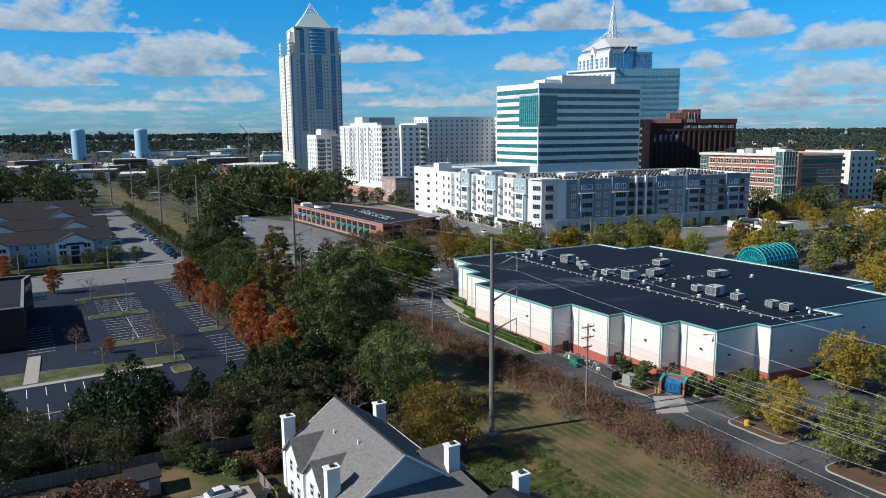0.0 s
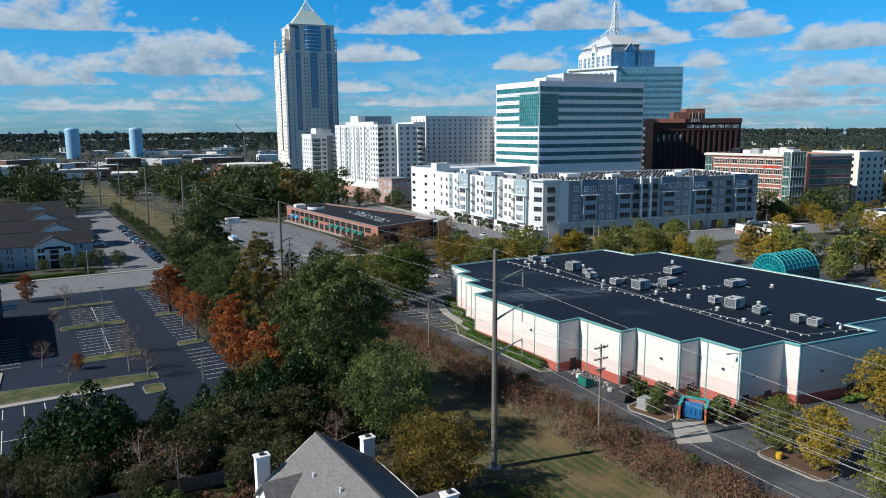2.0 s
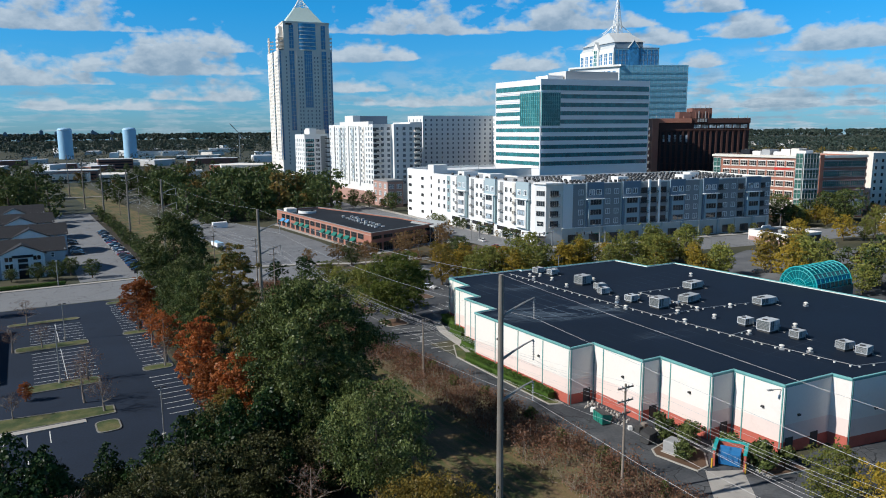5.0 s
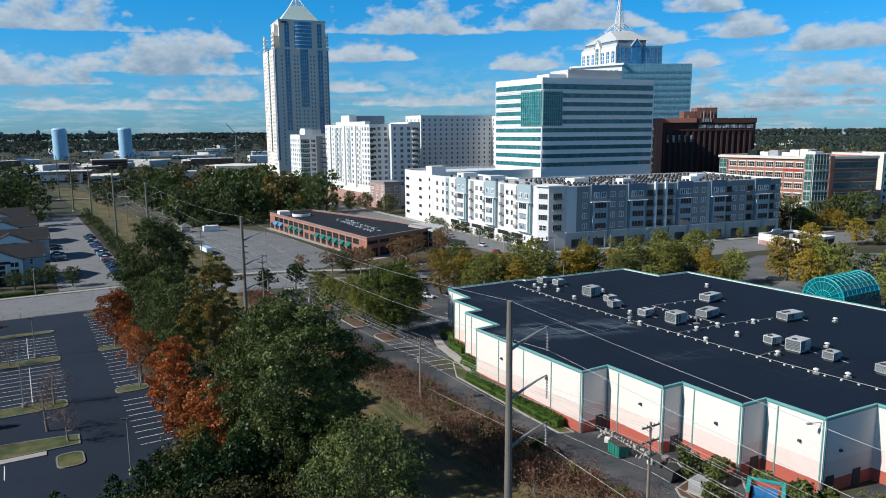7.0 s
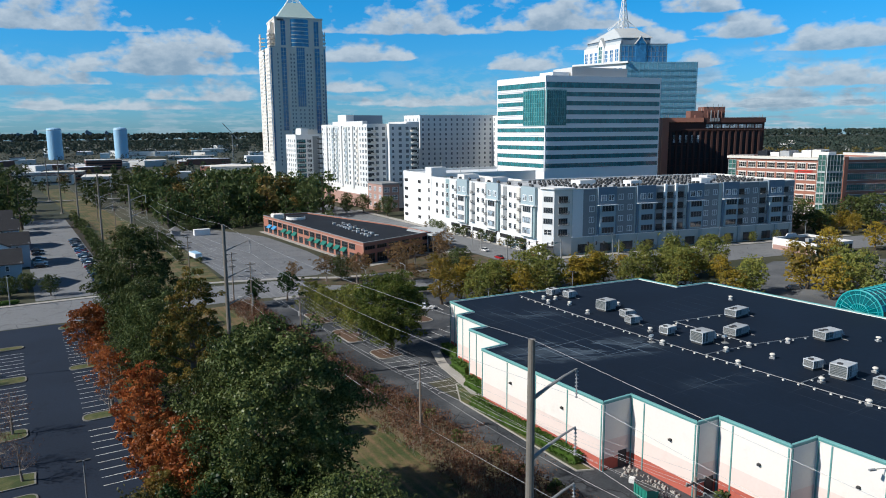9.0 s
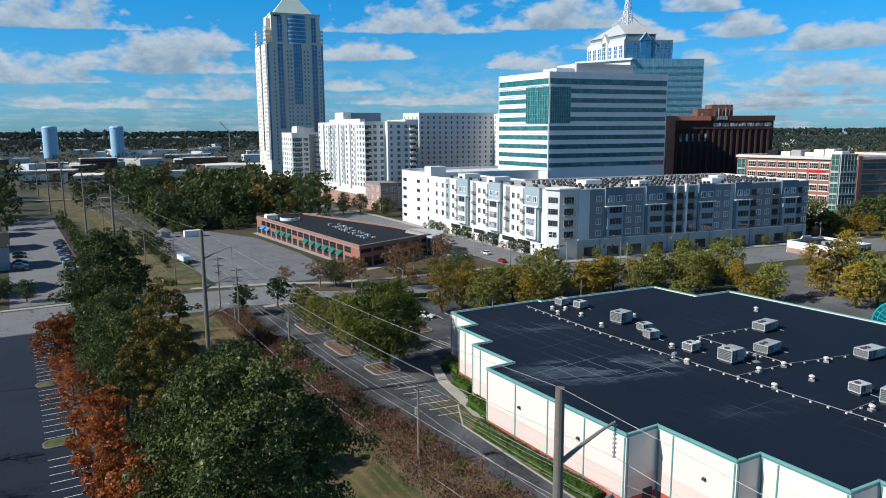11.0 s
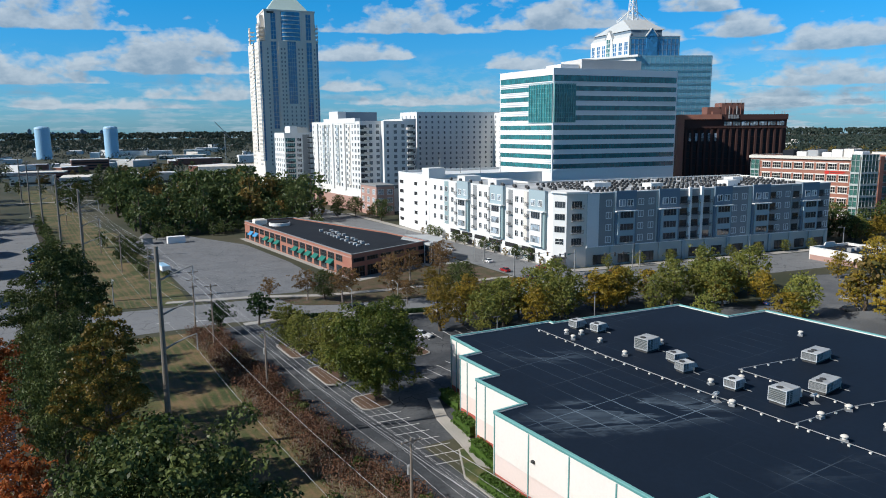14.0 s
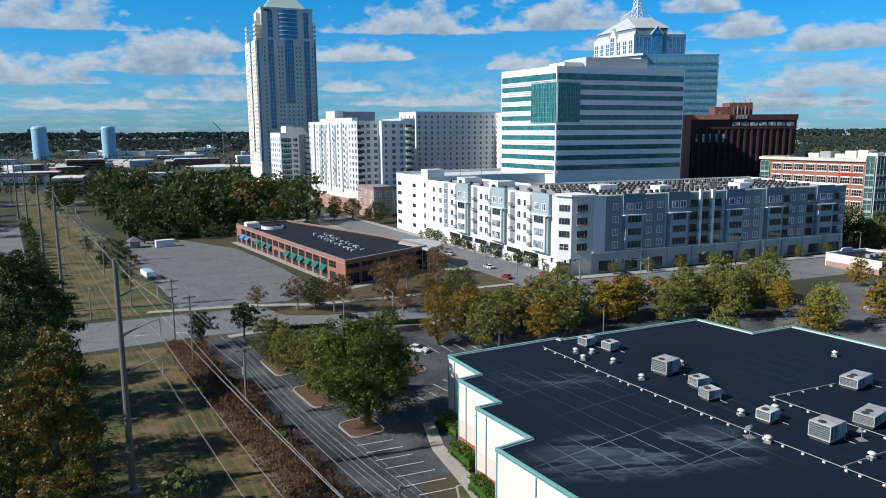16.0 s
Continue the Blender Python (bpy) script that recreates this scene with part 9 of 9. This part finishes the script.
# delivery trailer and huts at the lot's edge
t = thing("box_trailer", (81.8, 305.0, 0.03), 95, "low white box trailer with pale blue top", "trailer")
part("box", Shape().box(-3.8, -1.25, 1.0, 3.8, 1.25, 2.5, bevel=0.05), M["white"], t)
part("chassis", Shape().box(-3.9, -1.0, 0.7, 3.9, 1.0, 0.99), M["grille"], t)
part("top_cover", Shape().box(-3.7, -1.2, 2.5, 3.7, 1.2, 2.62, bevel=0.04), M["tank_blue"], t, "pale blue cover")
for sx in (-2.9, -1.9, 3.0):
    for sy in (-1, 1):
        part("wheel", Shape().tube((sx, sy * 0.75, 0.48), (sx, sy * 1.1, 0.48), 0.48, n=14), M["rubber"], t)
t = thing("storage_container", (97.8, 366.5, 0.03), 0, "white storage container at the lot's edge", "container")
part("body", Shape().box(-3.4, -1.3, 0, 3.4, 1.3, 2.7), M["white"], t)
for k in range(13):
    part("rib", Shape().box(-3.3 + 0.5 * k, -1.36, 0.1, -3.1 + 0.5 * k, -1.3, 2.6), M["white"], t)
t = thing("kiosk", (87.4, 370.5, 0), 0, "small grey hut with pyramid roof", "hut")
part("wall", Shape().box(-1.8, -1.8, 0, 1.8, 1.8, 2.6), M["dark_grey"], t)
part("roof", Shape().hull([(-2.6, -2.6, 2.6), (2.6, -2.6, 2.6), (2.6, 2.6, 2.6), (-2.6, 2.6, 2.6)], [(-.1, -.1, 4.3), (.1, -.1, 4.3), (.1, .1, 4.3), (-.1, .1, 4.3)]), M["shingle"], t)

# ---------------------------------------------------------------- apartment rows beyond the sealed car park


def apartment_row(x0, x1, y0, y1, label):
    t = thing("apartment_house", (0, 0, 0), 0, label, "apartment house", "apartment rows")
    ym = (y0 + y1) / 2
    shell(t, [(x0, y0), (x1, y0), (x1, y1), (x0, y1)], 8.2, "siding_blue", "shingle_dark", 0.5)
    shingle_roof("roof_plane", t, (x0 - .6, y0 - .7, 7.9), (x1 + .6, y0 - .7, 7.9), (x1 + .6, ym, 11.4), (x0 - .6, ym, 11.4), "shingle_dark", "", 0.5)
    shingle_roof("roof_plane", t, (x1 + .6, y1 + .7, 7.9), (x0 - .6, y1 + .7, 7.9), (x0 - .6, ym, 11.4), (x1 + .6, ym, 11.4), "shingle_dark", "", 0.5)
    for x in (x0, x1):
        part("gable_wall", Shape().hull([(x - .2, y0, 8.2), (x + .2, y0, 8.2), (x + .2, y1, 8.2), (x - .2, y1, 8.2)], [(x - .2, ym - .1, 11.2), (x + .2, ym - .1, 11.2), (x + .2, ym + .1, 11.2), (x - .2, ym + .1, 11.2)]), M["siding_blue"], t)
    P_ = [(x0, y0), (x1, y0), (x1, y1), (x0, y1)]
    wm = window_mesh(1.0, 1.6, 1, 2, bar=0.1)
    span_ = x1 - x0
    xs = [x1 - 12 - 26 * k for k in range(int(span_ / 26))]
    for xc in xs:
        g = part("entrance_gable", Shape().box(xc - 6, y0 - 1.6, 0, xc + 6, y0 - 0.01, 7.6).hull([(xc - 6, y0 - 1.6, 7.6), (xc + 6, y0 - 1.6, 7.6), (xc + 6, y0 + 3, 7.6), (xc - 6, y0 + 3, 7.6)], [(xc - .1, y0 - 1.6, 10.3), (xc + .1, y0 - 1.6, 10.3), (xc + .1, y0 + 3, 10.3), (xc - .1, y0 + 3, 10.3)]), M["siding"], t, "white gabled entrance front")
        shingle_roof("gable_slope", g, (xc - 6.8, y0 - 2.0, 7.45), (xc - 6.8, y0 + 4.2, 7.45), (xc, y0 + 4.2, 10.75), (xc, y0 - 2.0, 10.75), "shingle_dark", "", 0.5)
        shingle_roof("gable_slope", g, (xc + 6.8, y0 + 4.2, 7.45), (xc + 6.8, y0 - 2.0, 7.45), (xc, y0 - 2.0, 10.75), (xc, y0 + 4.2, 10.75), "shingle_dark", "", 0.5)
        front = [(xc - 6, y0 - 1.6), (xc + 6, y0 - 1.6), (xc + 6, y0), (xc - 6, y0)]
        for dx in (-3.9, 3.9):
            for z in (1.5, 4.1, 6.3):
                piece("window", window_mesh(2.4, 1.7, 2, 1, bar=0.16, glass="dark_pane"), g, on_side(front, 0, 6 + dx, z))
        # Flat near-black panel, coloured as the shade within the entrance
        part("doorway", Shape().box(xc - 1.35, y0 - 1.66, 0, xc + 1.35, y0 - 1.6, 6.2), M["dark"], g, "tall near-black panel for the shaded entrance")
        for z in (2.6, 4.6):
            part("landing", Shape().box(xc - 1.35, y0 - 1.74, z, xc + 1.35, y0 - 1.661, z + 0.5), M["grey_stucco"], g)
        part("porch_roof", Shape().hull([(xc - 2.9, y0 - 2.3, 6.7), (xc + 2.9, y0 - 2.3, 6.7), (xc + 2.9, y0 - 1.6, 6.7), (xc - 2.9, y0 - 1.6, 6.7)], [(xc - 2.9, y0 - 1.9, 7.3), (xc + 2.9, y0 - 1.9, 7.3), (xc + 2.9, y0 - 1.6, 7.4), (xc - 2.9, y0 - 1.6, 7.4)]), M["shingle_dark"], g, "small dark porch roof")
        for dx in (-5.8, -1.75, 1.75, 5.8):
            part("column", Shape().box(xc + dx - .25, y0 - 1.95, 0, xc + dx + .25, y0 - 1.61, 6.7), M["white"], g)
        for dx in (-12.4, -8.4, 8.4, 12.4):
            if not 1.0 < xc + dx - x0 < x1 - x0 - 1.0:
                continue
            for z in (1.8, 4.2, 6.6):
                piece("window", wm, t, on_side(P_, 0, xc + dx - x0, z))
    for z in (1.8, 4.2, 6.6):
        for k in range(3):
            piece("window", wm, t, on_side(P_, 1, 3 + 4.5 * k, z))


apartment_row(-62, 27.6, 281, 297, "white and blue-grey apartment row with dark shingle roof")
apartment_row(-62, 30.5, 322, 338, "apartment row with dark shingle roof and white gables")
apartment_row(-62, 28, 366, 382, "apartment row with dark shingle roof and white gables")
apartment_row(-62, 26, 408, 424, "apartment row with dark shingle roof and white gables")
hedge((-30, 261.6), (26, 261.8), 1.2, 1.1, "low dark hedge before the apartment row")
for k, (x, y, s) in enumerate(((24, 270, .32), (19, 272, .28), (34, 268, .3), (28.5, 276, .3), (12, 274, .22), (-2, 272, .3))):
    plant("oakf%d" % (k % 3), x, y, s, 70 * k, label="small dark tree before the apartment row")
# modern office at the car park's west side
OFW = [(-30, 172), (-1.0, 172), (-0.6, 206), (1.0, 212), (-30, 214)]
ow = thing("office_building", (0, 0, 0), 0, "dark brick and blue-panelled low office building", "office building")
shell(ow, OFW, 8.8, "brick_dark", "flat_roof", 0.7, coping="steel")
for side in (1, 2):
    _, _, _, ls = along(OFW, side)
    for k in range(max(2, int(ls / 5))):
        for z in (2.4, 6.2):
            piece("window", window_mesh(3.2, 2.2, 3, 1, bar=0.1, trim="grille", glass="glass_blue"), ow, on_side(OFW, side, ls * (k + .5) / max(2, int(ls / 5)), z))
for y in (206.5, 210):
    part("canopy", Shape().box(1.0, y - 1.2, 3.2, 4.2, y + 1.2, 3.45), M["steel"], ow)

# ---------------------------------------------------------------- street furniture


def street_lamp(x, y, h, turn, reach=2.4):
    t = thing("street_lamp", (x, y, 0), turn, "grey metal street lamp with long arm", "street lamp", "street lamps")
    part("pole", Shape().lathe([(0.16, 0), (0.1, h)], 10), M["steel"], t)
    part("arm", Shape().tube((0, 0, h - 0.4), (reach * 0.5, 0, h + 0.1), 0.06, n=6).tube((reach * 0.5, 0, h + 0.1), (reach, 0, h + 0.15), 0.05, n=6), M["steel"], t)
    part("head", Shape().box(reach - 0.1, -0.16, h + 0.02, reach + 0.7, 0.16, h + 0.2, bevel=0.05), M["hvac"], t)


def lot_lamp(x, y, h):
    t = thing("lot_lamp", (x, y, 0.02), 0, "slim car park lamp with two heads", "street lamp", "lot lamps")
    part("footing", Shape().lathe([(0.3, 0), (0.3, 0.7)], 10), M["concrete"], t)
    part("pole", Shape().tube((0, 0, 0.7), (0, 0, h), 0.09, n=8), M["steel"], t)
    for s_ in (-1, 1):
        part("head", Shape().box(min(0.15 * s_, 0.75 * s_), -0.18, h - 0.1, max(0.15 * s_, 0.75 * s_), 0.18, h + 0.05), M["grille"], t)


for x, y, h in ((22.1, 195.5, 8.3), (19.5, 165, 10.0), (31.5, 130, 8), (120, 175, 9), (150, 180, 9), (205, 165, 9), (240, 150, 9), (280, 150, 9), (96.5, 52, 8)):
    lot_lamp(x, y, h)
for x, y, h, turn in ((209.5, 226, 8.8, 170), (256.5, 217.5, 8.6, 170), (300, 210, 8.6, 170), (121.5, 219, 7.5, 90), (160, 211, 8, 90), (177.5, 268.5, 8.5, 180), (62, 260.5, 8, -90), (24, 259.5, 8, -90), (48, 259.8, 5, -90), (-2, 258.6, 8, -90), (105.5, 78.2, 9.4, 160), (110, 220.8, 7, 90)):
    street_lamp(x, y, h, turn)


def signal_mast(x, y, turn, reach):
    t = thing("traffic_signal", (x, y, 0), turn, "grey signal mast with long arm and dark lights", "traffic light", "traffic signals")
    part("pole", Shape().lathe([(0.22, 0), (0.16, 7.2)], 10), M["steel"], t)
    part("arm", Shape().tube((0, 0, 6.2), (reach, 0, 6.8), 0.13, 0.07, 8), M["steel"], t)
    for k in (0.45, 0.68, 0.92):
        s_ = part("signal_head", Shape().box(reach * k - 0.2, -0.2, 5.7, reach * k + 0.2, 0.2, 7.0, bevel=0.05), M["grille"], t)
        for j, c in enumerate(("redbase", "yellow", "dumpster_green")):
            part("lens", Shape().tube((reach * k, -0.2, 6.72 - 0.4 * j), (reach * k, -0.26, 6.72 - 0.4 * j), 0.13, n=10), M[c], s_)
    part("street_sign", Shape().box(reach * 0.2, -0.03, 6.0, reach * 0.34, 0.03, 6.5), M["dumpster_green"], t)


signal_mast(191.5, 233.0, 195, 12)
signal_mast(208.0, 221.5, 165, 13)
signal_mast(172.0, 238.5, -15, 12)
signal_mast(177, 262, 10, 9)
t = thing("traffic_sign", (45.8, 259.8, 0), 0, "dark road sign on a post", "sign")
part("post", Shape().tube((0, 0, 0), (0, 0, 2.4), 0.05), M["steel"], t)
part("panel", Shape().box(-0.6, -0.04, 1.6, 0.6, 0.0, 3.0), M["grille"], t)

# ---------------------------------------------------------------- distance


def water_tower(x, y, h, r):
    t = thing("water_tower", (x, y, 0), 0, "pale blue standpipe water tower with domed top", "water tower", "water towers")
    part("tank", Shape().lathe([(r, 0), (r, h - r * 0.35), (r * 0.94, h - r * 0.2), (r * 0.75, h - r * 0.08), (r * 0.4, h - 0.3), (0.2, h)], 32), M["tank_blue"], t)
    part("rail", Shape().lathe([(r + 0.3, h - r * 0.4), (r + 0.3, h - r * 0.36)], 32), M["white"], t)
    part("vent", Shape().lathe([(0.6, h), (0.6, h + 1.2)], 10), M["tank_blue"], t)


water_tower(96.5, 1430, 54.0, 11.6)
water_tower(198.5, 1417, 54.0, 11.2)

random.seed(41)
for k in range(135):
    d = random.uniform(620, 2400) if k < 80 else random.uniform(720, 1750)
    az = radians(random.uniform(-8, 66) if k < 80 else random.uniform(-6, 22))
    x, y = d * math.sin(az), d * math.cos(az)
    if 150 < x < 520 and 400 < y < 720:
        continue
    w, dp, hh = random.uniform(18, 60), random.uniform(12, 30), random.uniform(5, 10)
    t = thing("low_building", (x, y, 0), random.choice((-10, 80, -10, 35)), random.choice(("pale low commercial building in the distance", "white low shop building in the distance", "brown low building in the distance")), "building", "distant buildings")
    wallm = random.choice(("white_stucco", "pale_grey", "beige_stone", "white_stucco", "brick_brown", "grey_stucco"))
    part("wall", Shape().box(-w / 2, -dp / 2, 0, w / 2, dp / 2, hh), M[wallm], t)
    part("roof", Shape().box(-w / 2 + .4, -dp / 2 + .4, hh, w / 2 - .4, dp / 2 - .4, hh + 0.4), M[random.choice(("white_roof", "flat_roof", "white_roof"))], t)
    if d < 1000:
        part("window_band", Shape().box(-w / 2 + 1, -dp / 2 - 0.1, 1.2, w / 2 - 1, -dp / 2, 3.0), M["glass_dark"], t)
# long parking decks and the strip mall left of the hotel tower
for x, y, w, dp, hh, turn, lab in ((214, 725, 52, 40, 13, -12, "long pale open parking deck"), (86, 670, 20, 34, 11, -8, "white office with dark window bands"), (190, 1130, 60, 24, 6, -12, "long white low shop building"), (70, 800, 34, 24, 9, -12, "dark red brick shop building"), (285, 1270, 70, 24, 6, -12, "long white low shop building"), (126, 1010, 40, 20, 12, 0, "brown brick building far away")):
    t = thing("parking_deck" if "deck" in lab else "low_building", (x, y, 0), turn, lab, "building", "distant buildings")
    part("wall", Shape().box(-w / 2, -dp / 2, 0, w / 2, dp / 2, hh), M["brick_brown" if "br" in lab.split()[0] or "red" in lab else "beige_stone" if "deck" in lab else "grey_stucco"], t)
    for k in range(int(hh / 3.4)):
        # Flat dark strips painted as the shade of open storeys
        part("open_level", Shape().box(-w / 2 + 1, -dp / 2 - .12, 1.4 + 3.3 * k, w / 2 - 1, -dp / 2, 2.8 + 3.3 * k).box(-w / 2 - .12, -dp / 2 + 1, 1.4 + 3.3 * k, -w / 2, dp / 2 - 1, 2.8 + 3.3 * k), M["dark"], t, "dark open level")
    part("parapet", Shape().box(-w / 2 - .2, -dp / 2 - .2, hh, w / 2 + .2, dp / 2 + .2, hh + .8), M["beige_stone"], t)
# far skyline and crane
for k in range(15):
    az = radians(-4 + 0.75 * k + random.uniform(-.35, .35))
    d = 4300
    hh = random.uniform(34, 48) if k % 4 else random.uniform(48, 68)
    solo("far_tower", Shape().box(-9, -9, 0, 9, 9, hh).box(-4, -4, hh, 4, 4, hh + 5), M["slate_blue"], "hazy tower block on the skyline", "tower", "skyline", at=(d * math.sin(az), d * math.cos(az), 0))
t = thing("crane", (330, 1180, 0), 0, "distant construction crane with raised jib", "crane")
part("mast", Shape().tube((0, 0, 0), (0, 0, 40), 0.8, n=4), M["steel"], t)
part("jib", Shape().tube((8, 0, 34), (-14, 0, 58), 0.7, n=4), M["steel"], t)

# woods to the horizon
rng = np.random.default_rng(77)


def far_woods(name, n, r0, r1, size, az0, az1, mats, label, rise=0.0, per=14):
    """Tree crowns as clumps of large leaves, thinning towards the town and closing up far off."""
    d = np.sqrt(rng.random(n) * (r1**2 - r0**2) + r0**2)
    az = np.radians(az0 + (az1 - az0) * rng.random(n))
    x, y = d * np.sin(az), d * np.cos(az)
    clear = ((x > 60) & (x < 560) & (y < 720) & (y > 0)) | (np.abs(x - 190) < 420) & (y > 640) & (y < 1750) & (rng.random(n) < 0.72)
    x, y, d = x[~clear], y[~clear], d[~clear]
    h = rng.uniform(7, 13, len(x)) if r1 < 1800 else rng.uniform(9, 17, len(x))
    lift = rise * np.clip((d - 1500) / 3200, 0, 1)
    blobs = []
    for xx, yy, hh, up in zip(x, y, h, lift):
        w = rng.uniform(0.45, 0.7)
        blobs.append((xx, yy, hh * 0.45 + up, hh * w))
    me = leaf_cloud(rng, blobs, len(blobs) * per, size, 0.35, 0.7)
    me.materials.append(M[mats])
    return solo(name, me, None, label, "woodland", kind="stuff")


far_woods("woodland", 2900, 560, 1700, 1.3, -16, 72, "leaf_far_haze", "broken green woodland between distant buildings", 0.0, 20)
far_woods("woodland", 700, 500, 1500, 1.3, 34, 75, "leaf_yellow", "yellowing woodland between distant buildings", 0.0, 30)
far_woods("woodland", 6000, 1500, 3200, 2.3, -14, 70, "leaf_far_haze", "dark green woodland far away", 4.0, 18)
far_woods("woodland", 4600, 3000, 4750, 5.0, -14, 70, "leaf_far_haze", "dark woodland on the horizon", 26.0)
